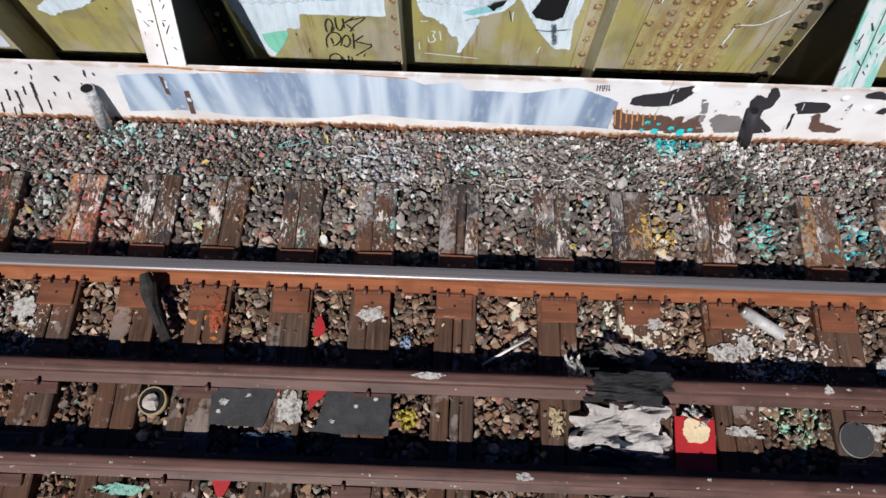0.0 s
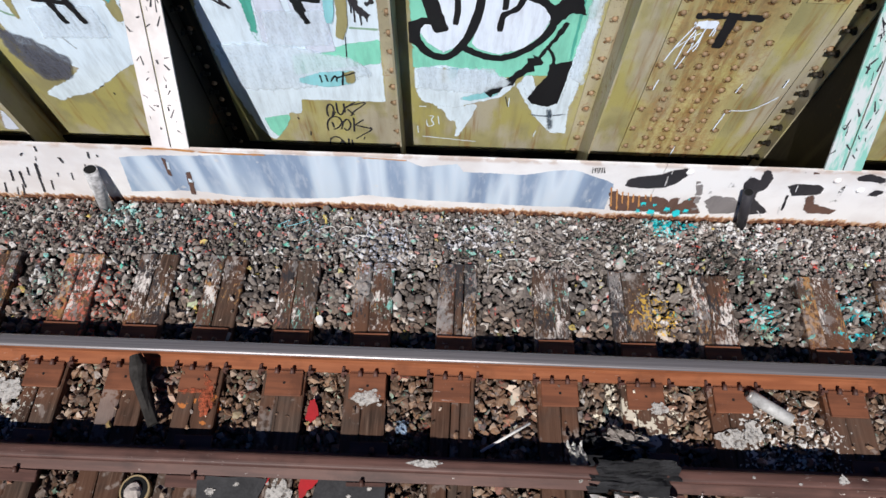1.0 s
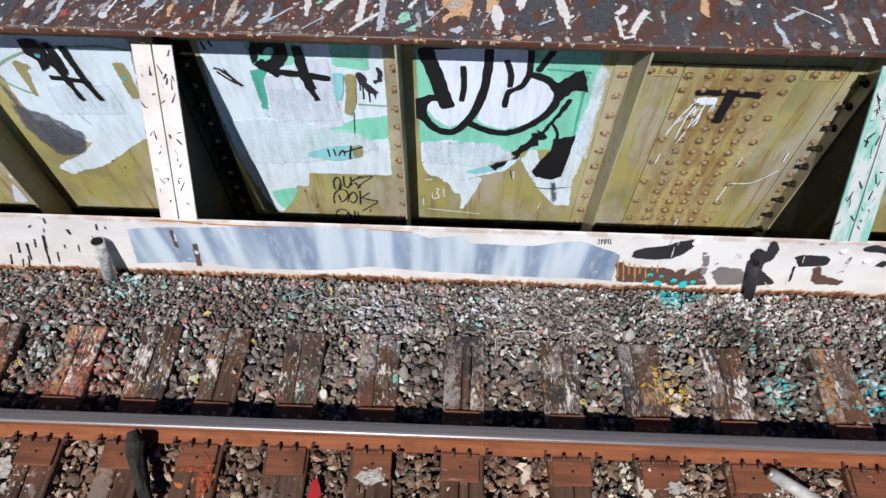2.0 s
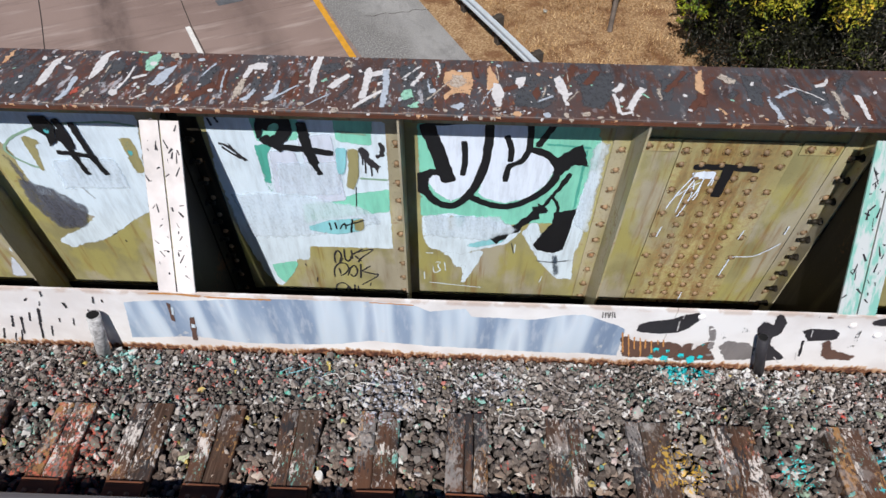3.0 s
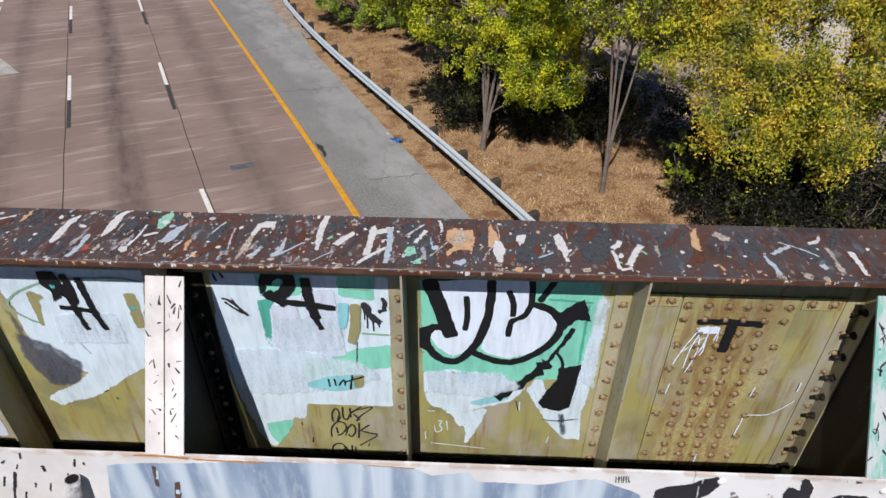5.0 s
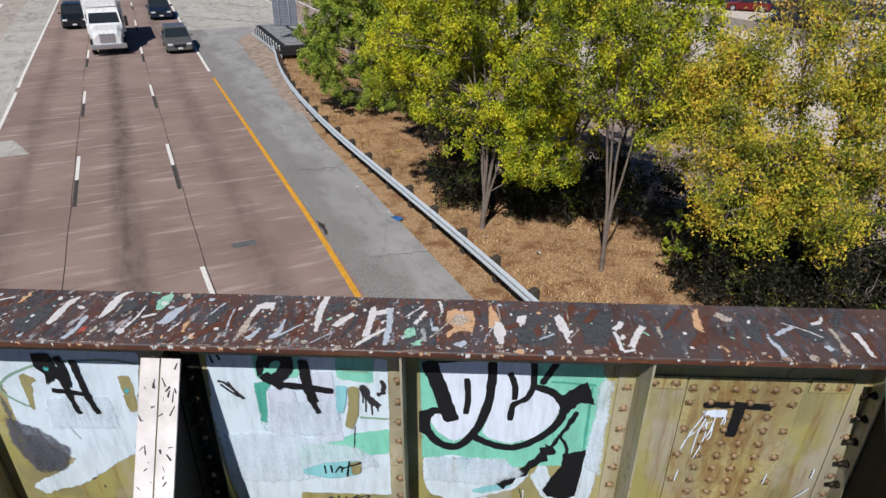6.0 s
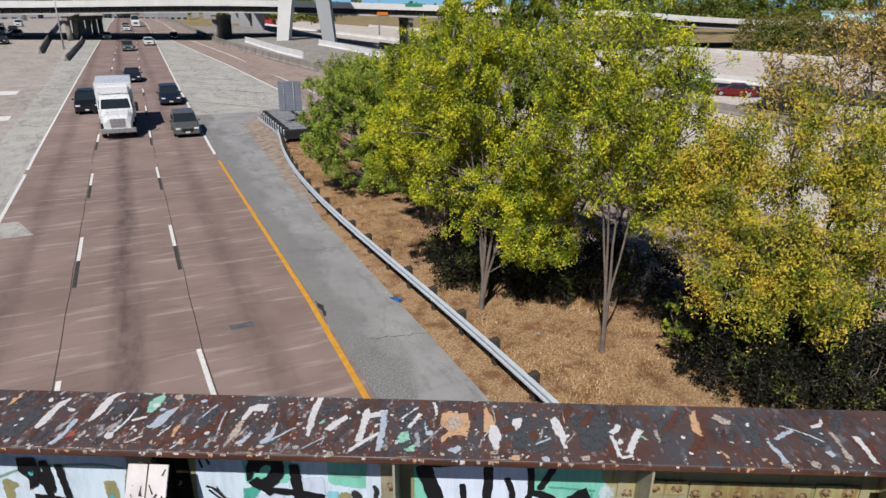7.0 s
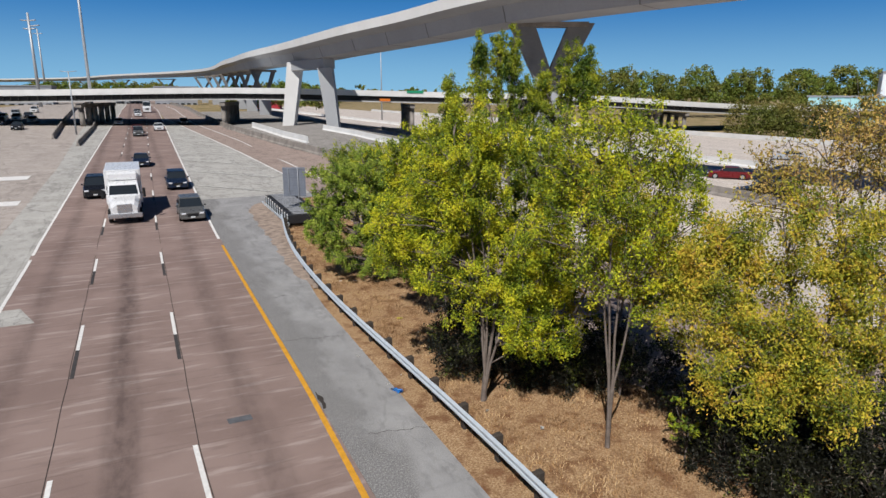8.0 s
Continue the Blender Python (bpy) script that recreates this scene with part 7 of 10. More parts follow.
patch('web', TEAL, 3, ((0.01, 6.04), (0.09, 6.05), (0.06, 5.94), (0.02, 5.91)), 0.005)
patch('web', SKY_BLUE, 3, ((0.06, 5.75), (0.28, 5.84), (0.4, 5.82), (0.29, 5.77), (0.17, 5.73)), 0.006)
patch('web', BUBBLE_WHITE, 4, ((-0.14, 6.81), (0.18, 6.8), (0.18, 6.57), (0.13, 6.36), (0.07, 6.23), (-0.02, 6.17), (-0.12, 6.25), (-0.17, 6.35), (-0.14, 6.41), (-0.07, 6.41), (-0.04, 6.34), (-0.03, 6.47), (-0.1, 6.64)), 0.003)
patch('web', BUBBLE_WHITE, 4, ((0.19, 6.8), (0.44, 6.81), (0.45, 6.62), (0.55, 6.58), (0.61, 6.48), (0.57, 6.34), (0.46, 6.22), (0.32, 6.17), (0.19, 6.21), (0.15, 6.26), (0.2, 6.48)), 0.003)
stroke('web', BLACK_PAINT, 5, ((-0.174, 6.79), (-0.126, 6.65), (-0.071, 6.47), (-0.031, 6.34)), 0.092, 0.004)
stroke('web', BLACK_PAINT, 5, ((-0.063, 6.41), (-0.139, 6.42), (-0.188, 6.35), (-0.175, 6.25), (-0.104, 6.16), (-0.003, 6.14), (0.095, 6.24), (0.161, 6.41), (0.192, 6.61), (0.191, 6.8)), 0.054, 0.004)
patch('web', BLACK_PAINT, 5, ((-0.23, 6.41), (-0.15, 6.44), (-0.18, 6.32), (-0.15, 6.2), (-0.23, 6.25)), 0.004)
stroke('web', BLACK_PAINT, 5, ((-0.165, 6.79), (0.19, 6.82), (0.448, 6.81)), 0.043, 0.003)
stroke('web', BLACK_PAINT, 6, ((0.05, 6.67), (0.061, 6.52), (0.048, 6.4)), 0.037, 0.002)
stroke('web', BLACK_PAINT, 6, ((0.294, 6.72), (0.328, 6.62), (0.329, 6.52)), 0.036, 0.002)
stroke('web', BLACK_PAINT, 6, ((0.422, 6.81), (0.433, 6.63), (0.395, 6.53), (0.325, 6.48), (0.313, 6.36)), 0.037, 0.003)
stroke('web', BLACK_PAINT, 5, ((0.447, 6.62), (0.551, 6.58), (0.621, 6.47), (0.587, 6.33), (0.459, 6.2), (0.318, 6.14), (0.176, 6.18), (0.095, 6.23)), 0.050, 0.004)
stroke('web', BLACK_PAINT, 5, ((0.479, 6.64), (0.553, 6.79), (0.591, 6.85)), 0.038, 0.004)
patch('web', BLACK_PAINT, 5, ((0.59, 6.55), (0.68, 6.63), (0.74, 6.67), (0.78, 6.55), (0.8, 6.5), (0.71, 6.51), (0.64, 6.42), (0.6, 6.46)), 0.016)
stroke('web', BLACK_PAINT, 5, ((0.71, 6.44), (0.635, 6.28), (0.559, 6.13)), 0.031, 0.010)
stroke('web', BLACK_PAINT, 5, ((0.571, 6.16), (0.473, 6.01), (0.269, 5.81)), 0.078, 0.020)
patch('web', BLACK_PAINT, 5, ((0.65, 6.1), (0.79, 6.14), (0.78, 5.96), (0.76, 5.74), (0.69, 5.7), (0.58, 5.73), (0.55, 5.78), (0.6, 5.91), (0.65, 6)), 0.012)
stroke('web', BLACK_PAINT, 5, ((0.609, 6.26), (0.667, 6.16), (0.668, 6.06)), 0.021, 0.003)
stroke('web', TEAL_GREEN, 3, ((0.77, 6.63), (0.77, 6.36), (0.773, 6.14)), 0.020, 0.004)
stroke('web', TEAL_GREEN, 3, ((0.529, 6.66), (0.795, 6.64)), 0.016, 0.003)
stroke('web', PALE_PAINT, 3, ((-0.133, 5.56), (-0.129, 5.45), (-0.085, 5.47), (-0.101, 5.52), (-0.086, 5.56), (-0.133, 5.56)), 0.010, 0.001)
stroke('web', PALE_PAINT, 3, ((-0.054, 5.57), (-0.045, 5.46)), 0.010, 0.001)
stroke('web', PALE_PAINT, 3, ((-0.194, 5.33), (0.071, 5.3), (0.243, 5.28)), 0.010, 0.001)
stroke('web', PALE_PAINT, 3, ((-0.201, 5.45), (-0.198, 5.36)), 0.010, 0.001)
stroke('web', PALE_PAINT, 3, ((-0.187, 5.66), (-0.133, 5.66)), 0.010, 0.001)
stroke('web', PALE_PAINT, 3, ((0.43, 5.78), (0.43, 5.68)), 0.010, 0.001)
stroke('web', PALE_PAINT, 3, ((0.656, 5.44), (0.642, 5.36)), 0.010, 0.001)
stroke('web', BUBBLE_WHITE, 3, ((0.942, 6.32), (0.95, 6.02), (0.948, 5.8)), 0.011, 0.003)
# thin washes rolled over older tags
patch('web', WASH, 8, ((-2.50, 6.44), (-2.08, 6.47), (-2.06, 6.20), (-2.52, 6.18)), 0.02)
patch('web', WASH, 8, ((-1.10, 6.47), (-0.70, 6.50), (-0.70, 6.20), (-1.12, 6.16)), 0.02)
patch('web', WASH, 8, ((-1.45, 6.20), (-0.99, 6.21), (-0.56, 6.10), (-0.45, 5.95), (-0.95, 5.80), (-1.38, 5.76)), 0.03)
patch('web', WASH, 8, ((-0.20, 6.06), (0.30, 6.06), (0.46, 5.92), (0.20, 5.80), (-0.20, 5.84)), 0.03)
patch('web', WASH, 8, ((0.80, 6.70), (0.90, 6.70), (0.90, 5.90), (0.78, 6.00)), 0.03)
patch('web', DARK_WASH, 8, ((-2.80, 6.30), (-2.60, 6.20), (-2.42, 6.02), (-2.50, 5.82), (-2.72, 5.78), (-2.82, 6.05)), 0.03)
stroke('web', GREY_BLACK, 3, ((-0.841, 5.515), (-0.837, 5.609), (-0.808, 5.653), (-0.79, 5.599), (-0.811, 5.523), (-0.777, 5.575)), 0.014, 0.002)
stroke('web', GREY_BLACK, 3, ((-0.762, 5.674), (-0.765, 5.575), (-0.744, 5.539), (-0.713, 5.603)), 0.014, 0.002)
stroke('web', GREY_BLACK, 3, ((-0.711, 5.664), (-0.713, 5.565)), 0.014, 0.002)
stroke('web', GREY_BLACK, 3, ((-0.708, 5.615), (-0.63, 5.68)), 0.014, 0.002)
stroke('web', GREY_BLACK, 3, ((-0.693, 5.604), (-0.65, 5.543)), 0.014, 0.002)
stroke('web', GREY_BLACK, 3, ((-0.69, 5.635), (-0.558, 5.678), (-0.647, 5.581), (-0.676, 5.529)), 0.014, 0.002)
stroke('web', GREY_BLACK, 3, ((-0.863, 5.336), (-0.858, 5.443), (-0.817, 5.51), (-0.772, 5.512), (-0.752, 5.461), (-0.785, 5.394), (-0.834, 5.365)), 0.014, 0.002)
stroke('web', GREY_BLACK, 3, ((-0.823, 5.458), (-0.814, 5.392)), 0.014, 0.002)
stroke('web', GREY_BLACK, 3, ((-0.766, 5.368), (-0.736, 5.462), (-0.704, 5.49), (-0.69, 5.425), (-0.721, 5.364), (-0.747, 5.396)), 0.014, 0.002)
stroke('web', GREY_BLACK, 3, ((-0.66, 5.517), (-0.672, 5.346)), 0.014, 0.002)
stroke('web', GREY_BLACK, 3, ((-0.661, 5.427), (-0.589, 5.495)), 0.014, 0.002)
stroke('web', GREY_BLACK, 3, ((-0.648, 5.427), (-0.547, 5.393)), 0.014, 0.002)
stroke('web', GREY_BLACK, 3, ((-0.554, 5.412), (-0.544, 5.38), (-0.607, 5.323), (-0.675, 5.264)), 0.014, 0.002)
stroke('web', GREY_BLACK, 3, ((-0.869, 5.141), (-0.866, 5.24), (-0.827, 5.284), (-0.786, 5.265), (-0.771, 5.203)), 0.014, 0.002)
stroke('web', GREY_BLACK, 3, ((-0.804, 5.18), (-0.771, 5.245), (-0.754, 5.161)), 0.014, 0.002)
stroke('web', GREY_BLACK, 3, ((-0.726, 5.268), (-0.734, 5.148)), 0.014, 0.002)
stroke('web', GREY_BLACK, 3, ((-0.702, 5.256), (-0.702, 5.164)), 0.014, 0.002)
stroke('web', GREY_BLACK, 3, ((-0.691, 5.186), (-0.617, 5.14), (-0.563, 5.164)), 0.014, 0.002)
patch('web', PALE_PAINT, 2, ((0.482, 5.952), (0.529, 6.03), (0.585, 5.967), (0.583, 5.798), (0.689, 5.672), (0.769, 5.795), (0.805, 6.084), (0.841, 6.36), (0.867, 6.477), (0.885, 6.241), (0.86, 5.98), (0.851, 5.692), (0.879, 5.401), (0.764, 5.421), (0.595, 5.63)), 0.012)
# Drone's cast shadow, painted as a soft dark patch and crossbar.
patch('web', DRONE_SHADOW, 5, ((0.678, 5.695), (0.737, 5.692), (0.783, 5.462), (0.729, 5.439)), 0.006)
stroke('web', DRONE_SHADOW, 5, ((0.573, 5.617), (0.698, 5.604), (0.864, 5.637)), 0.02, 0.002)
patch('web', PALE_PAINT, 2, ((-0.2, 5.701), (0.057, 5.665), (0.232, 5.722), (0.2, 5.586), (0.156, 5.482), (0.108, 5.347), (0.055, 5.31), (0.089, 5.53), (0.021, 5.501), (-0.022, 5.618), (-0.122, 5.669)), 0.014)
stroke('web', GREY_BLACK, 3, ((-0.612, 5.26), (-0.6, 5.296)), 0.009, 0.002)
stroke('web', GREY_BLACK, 3, ((-1.057, 5.472), (-1.065, 5.497)), 0.009, 0.002)
stroke('web', GREY_BLACK, 3, ((-0.997, 5.343), (-1.005, 5.288)), 0.009, 0.002)
stroke('web', GREY_BLACK, 3, ((-2.374, 5.746), (-2.339, 5.766)), 0.009, 0.002)
stroke('web', GREY_BLACK, 3, ((-2.302, 5.673), (-2.306, 5.696)), 0.009, 0.002)
stroke('web', GREY_BLACK, 3, ((0.402, 5.789), (0.428, 5.683)), 0.009, 0.002)
stroke('web', GREY_BLACK, 3, ((-0.619, 6.277), (-0.637, 6.021)), 0.009, 0.002)
stroke('web', GREY_BLACK, 5, ((-1.424, 6.786), (-1.411, 6.727)), 0.016, 0.002)
stroke('web', GREY_BLACK, 5, ((-1.382, 6.796), (-1.368, 6.752)), 0.016, 0.002)
stroke('web', GREY_BLACK, 5, ((-1.408, 6.602), (-1.353, 6.578), (-1.306, 6.519), (-1.271, 6.462)), 0.016, 0.002)
stroke('web', GREY_BLACK, 5, ((-1.394, 6.577), (-1.346, 6.526), (-1.294, 6.484)), 0.016, 0.002)
stroke('splice', BUBBLE_WHITE, 8, ((1.368, 6.286), (1.426, 6.36), (1.487, 6.419)), 0.008, 0.002)
stroke('splice', BUBBLE_WHITE, 8, ((1.453, 6.418), (1.464, 6.314), (1.451, 6.215), (1.428, 6.112)), 0.008, 0.002)
stroke('splice', BUBBLE_WHITE, 8, ((1.493, 6.419), (1.498, 6.316), (1.485, 6.266)), 0.008, 0.002)
stroke('splice', BUBBLE_WHITE, 8, ((1.558, 6.45), (1.558, 6.389)), 0.008, 0.002)
patch('web', BLACK_PAINT, 9, ((-2.473, 6.766), (-2.372, 6.77), (-2.348, 6.702), (-2.387, 6.575), (-2.442, 6.538), (-2.429, 6.616), (-2.479, 6.673)), 0.006)
patch('web', TEAL, 9, ((-2.429, 6.666), (-2.369, 6.693), (-2.4, 6.642), (-2.431, 6.633)), 0.006)
stroke('web', BLACK_PAINT, 9, ((-2.325, 6.751), (-2.308, 6.62), (-2.316, 6.525)), 0.045, 0.004)
stroke('web', BLACK_PAINT, 9, ((-2.241, 6.726), (-2.232, 6.623), (-2.219, 6.493), (-2.201, 6.403), (-2.177, 6.32)), 0.04, 0.004)
stroke('web', BLACK_PAINT, 9, ((-2.341, 6.594), (-2.328, 6.498), (-2.312, 6.399), (-2.294, 6.315)), 0.035, 0.004)
stroke('web', BLACK_PAINT, 9, ((-2.42, 6.495), (-2.325, 6.489), (-2.215, 6.471)), 0.035, 0.004)
patch('web', BLACK_PAINT, 9, ((-2.348, 6.682), (-2.313, 6.654), (-2.304, 6.569), (-2.353, 6.567), (-2.38, 6.596)), 0.006)
stroke('web', BLACK_PAINT, 9, ((-1.126, 6.72), (-1.095, 6.778), (-1.035, 6.8), (-0.985, 6.774), (-0.991, 6.709), (-1.035, 6.649), (-1.093, 6.626), (-1.129, 6.663)), 0.075, 0.004)
stroke('web', BLACK_PAINT, 9, ((-1.083, 6.639), (-1.052, 6.594), (-1.024, 6.564)), 0.06, 0.004)
patch('web', BLACK_PAINT, 9, ((-1.142, 6.8), (-1.101, 6.778), (-1.139, 6.662), (-1.166, 6.645), (-1.162, 6.735)), 0.006)
stroke('web', BLACK_PAINT, 9, ((-1.039, 6.59), (-0.894, 6.574), (-0.728, 6.549)), 0.045, 0.004)
stroke('web', BLACK_PAINT, 9, ((-0.888, 6.773), (-0.885, 6.671), (-0.871, 6.544), (-0.85, 6.456)), 0.06, 0.004)
stroke('web', BLACK_PAINT, 9, ((-0.856, 6.464), (-0.836, 6.41), (-0.827, 6.374)), 0.035, 0.004)
patch('web', SKY_BLUE, 8, ((-0.715, 6.602), (-0.638, 6.596), (-0.668, 6.417), (-0.701, 6.312), (-0.724, 6.415)), 0.004)
patch('web', OLD_OLIVE, 8, ((-0.649, 6.587), (-0.568, 6.599), (-0.589, 6.374), (-0.629, 6.252), (-0.684, 6.274), (-0.654, 6.417)), 0.006)
patch('web', SKY_BLUE, 8, ((-0.969, 5.908), (-0.831, 5.969), (-0.608, 6.001), (-0.621, 5.868), (-0.78, 5.826), (-0.988, 5.862)), 0.006)
patch('web', OLD_OLIVE, 9, ((-0.671, 5.976), (-0.59, 6.002), (-0.596, 5.88), (-0.667, 5.865)), 0.005)
stroke('web', BLACK_PAINT, 9, ((-0.83, 5.947), (-0.824, 5.875)), 0.013, 0.002)
stroke('web', BLACK_PAINT, 9, ((-0.792, 5.949), (-0.784, 5.883)), 0.013, 0.002)
stroke('web', BLACK_PAINT, 9, ((-0.765, 5.884), (-0.728, 5.941), (-0.723, 5.886)), 0.013, 0.002)
stroke('web', BLACK_PAINT, 9, ((-0.67, 5.987), (-0.691, 5.853)), 0.013, 0.002)
stroke('web', BLACK_PAINT, 9, ((-0.723, 5.919), (-0.591, 5.98)), 0.013, 0.002)
# splice bay
stroke('splice', BLACK_PAINT, 7, ((1.41, 6.54), (1.6, 6.54), (1.8, 6.53)), 0.045, 0.006)
stroke('splice', BLACK_PAINT, 7, ((1.62, 6.56), (1.62, 6.43), (1.61, 6.3)), 0.063, 0.004)
patch('splice', BUBBLE_WHITE, 8, ((1.41, 6.5), (1.56, 6.51), (1.56, 6.45), (1.5, 6.44), (1.43, 6.45)), 0.012)
stroke('splice', BUBBLE_WHITE, 8, ((1.45, 6.46), (1.42, 6.32), (1.41, 6.15)), 0.009, 0.002)
stroke('splice', BUBBLE_WHITE, 8, ((1.5, 6.46), (1.49, 6.36), (1.47, 6.28)), 0.009, 0.002)
stroke('splice', BUBBLE_WHITE, 8, ((1.55, 6.46), (1.54, 6.39)), 0.009, 0.002)
stroke('splice', BUBBLE_WHITE, 8, ((1.43, 6.46), (1.38, 6.33), (1.34, 6.18)), 0.009, 0.002)
stroke('splice', BUBBLE_WHITE, 8, ((2.19, 5.9), (2.06, 5.76), (1.92, 5.74), (1.9, 5.66), (1.89, 5.53)), 0.010, 0.002)
stroke('splice', BUBBLE_WHITE, 8, ((1.36, 6.02), (1.35, 5.92)), 0.009, 0.002)
stroke('splice', BUBBLE_WHITE, 8, ((1.69, 5.33), (1.69, 5.21)), 0.010, 0.002)
stroke('splice', BUBBLE_WHITE, 8, ((1.9, 6.01), (1.89, 5.92)), 0.009, 0.002)
stroke('splice', BUBBLE_WHITE, 8, ((2.17, 6.06), (2.17, 5.98)), 0.009, 0.002)
# kerb
patch('kerb', BAND, 1, ((-1.96, 5.94), (-1.75, 5.97), (-1.52, 5.98), (-1.12, 6.02), (-0.77, 6.02), (-0.45, 6.03), (-0.2, 6), (-0.12, 5.95), (0.09, 5.99), (0.13, 5.91), (0.51, 5.9), (0.65, 5.95), (0.79, 5.97), (1.01, 5.87), (1.06, 5.83), (1.07, 5.53), (0.86, 5.55), (0.62, 5.54), (0.21, 5.56), (-0.14, 5.57), (-0.51, 5.61), (-0.69, 5.56), (-0.9, 5.54), (-1.32, 5.53), (-1.62, 5.59), (-2.05, 5.55)), 0.010)
patch('kerb', RUST_STAIN, 1, ((1.048, 5.729), (1.075, 5.789), (1.137, 5.715), (1.368, 5.716), (1.454, 5.682), (1.477, 5.522), (1.107, 5.511)), 0.012)
patch('kerb', RUST_STAIN, 1, ((1.421, 5.51), (1.452, 5.688), (1.507, 5.745), (1.522, 5.638), (1.571, 5.716), (1.607, 5.752), (1.632, 5.646), (1.716, 5.516), (1.457, 5.491)), 0.01)
patch('kerb', GREY_BLACK, 2, ((1.127, 5.818), (1.126, 5.887), (1.183, 5.927), (1.309, 5.959), (1.376, 6.01), (1.455, 6.032), (1.475, 5.957), (1.432, 5.863), (1.379, 5.815), (1.277, 5.796), (1.154, 5.807)), 0.006)
patch('kerb', DIRTY_GREY, 2, ((1.626, 5.561), (1.582, 5.763), (1.536, 5.9), (1.556, 5.92), (1.609, 5.842), (1.639, 5.714), (1.665, 5.556)), 0.006)
patch('kerb', GREY_BLACK, 3, ((1.736, 5.869), (1.749, 5.895), (1.781, 5.885), (1.803, 5.848), (1.762, 5.839)), 0.006)
patch('kerb', GREY_BLACK, 3, ((1.631, 5.812), (1.648, 5.839), (1.688, 5.77), (1.663, 5.762)), 0.006)
patch('kerb', DIRTY_GREY, 1, ((1.664, 5.675), (1.696, 5.751), (1.843, 5.728), (1.909, 5.664), (1.929, 5.531), (1.763, 5.52)), 0.012)
patch('kerb', GREY_BLACK, 2, ((1.885, 5.73), (1.831, 5.888), (1.843, 5.968), (1.912, 5.936), (1.884, 6.04), (1.923, 6.04), (1.979, 5.958), (1.992, 5.835), (1.956, 5.801), (1.973, 5.723), (2.077, 5.62), (2.141, 5.56), (2.008, 5.529)), 0.006)
patch('kerb', GREY_BLACK, 2, ((2.101, 5.88), (2.142, 5.907), (2.283, 5.904), (2.329, 5.869), (2.342, 5.793), (2.177, 5.769)), 0.006)
stroke('kerb', GREY_BLACK, 3, ((2.15, 5.781), (2.199, 5.6)), 0.016, 0.003)
patch('kerb', RUST_STAIN, 1, ((2.329, 5.602), (2.255, 5.788), (2.325, 5.792), (2.36, 5.694), (2.546, 5.624), (2.534, 5.566), (2.368, 5.569)), 0.01)
patch('kerb', GREY_BLACK, 2, ((2.442, 5.713), (2.451, 5.768), (2.425, 5.863), (2.439, 5.932), (2.459, 5.827), (2.483, 5.716)), 0.006)
patch('kerb', GREY_BLACK, 2, ((2.444, 5.993), (2.503, 6.038), (2.62, 5.998), (2.668, 5.922), (2.572, 5.953), (2.488, 5.953)), 0.006)
patch('kerb', GREY_BLACK, 2, ((2.624, 5.805), (2.636, 5.876), (2.71, 5.856), (2.689, 5.79)), 0.006)
patch('kerb', RUST_STAIN, 1, ((2.04, 6.04), (2.161, 6.04), (2.23, 6.033), (2.229, 5.974), (2.175, 6.012), (2.095, 6.001)), 0.01)
stroke('kerb', ORANGE_STAIN, 3, ((1.05, 5.807), (1.103, 5.575)), 0.011, 0.003)
stroke('kerb', ORANGE_STAIN, 3, ((1.091, 5.784), (1.151, 5.528)), 0.011, 0.003)
stroke('kerb', ORANGE_STAIN, 3, ((1.132, 5.761), (1.166, 5.614)), 0.011, 0.003)
stroke('kerb', ORANGE_STAIN, 3, ((1.17, 5.75), (1.224, 5.533)), 0.011, 0.003)
stroke('kerb', ORANGE_STAIN, 3, ((1.207, 5.733), (1.23, 5.633)), 0.011, 0.003)
stroke('kerb', ORANGE_STAIN, 3, ((1.245, 5.722), (1.282, 5.58)), 0.011, 0.003)
stroke('kerb', ORANGE_STAIN, 3, ((1.285, 5.731), (1.297, 5.678)), 0.011, 0.003)
stroke('kerb', ORANGE_STAIN, 3, ((1.315, 5.74), (1.337, 5.654)), 0.011, 0.003)
stroke('kerb', DAB_WHITE, 4, ((1.356, 5.95), (1.371, 5.827)), 0.01, 0.003)
stroke('kerb', DAB_WHITE, 4, ((1.366, 6.009), (1.369, 5.962)), 0.01, 0.003)
stroke('kerb', DAB_WHITE, 4, ((2.155, 5.896), (2.178, 5.815)), 0.01, 0.003)
stroke('kerb', DAB_WHITE, 4, ((2.047, 5.59), (2.107, 5.514)), 0.01, 0.003)
stroke('kerb', DAB_WHITE, 4, ((2.162, 5.654), (2.194, 5.557)), 0.01, 0.003)
stroke('kerb', DAB_WHITE, 4, ((1.536, 5.694), (1.536, 5.653)), 0.01, 0.003)
patch('kerb', CYAN, 4, ((1.277, 5.622), (1.284, 5.651), (1.314, 5.645), (1.323, 5.6), (1.299, 5.59)), 0.003)
patch('kerb', CYAN, 4, ((1.347, 5.52), (1.356, 5.561), (1.397, 5.552), (1.41, 5.489), (1.378, 5.475)), 0.003)
patch('kerb', CYAN, 4, ((1.36, 5.613), (1.364, 5.633), (1.384, 5.629), (1.39, 5.599), (1.375, 5.592)), 0.003)
patch('kerb', CYAN, 4, ((1.449, 5.563), (1.454, 5.593), (1.485, 5.587), (1.496, 5.54), (1.472, 5.53)), 0.003)
patch('kerb', CYAN, 4, ((1.506, 5.524), (1.514, 5.57), (1.56, 5.56), (1.578, 5.489), (1.543, 5.473)), 0.003)
patch('kerb', CYAN, 4, ((1.575, 5.55), (1.58, 5.58), (1.61, 5.574), (1.622, 5.527), (1.599, 5.517)), 0.003)
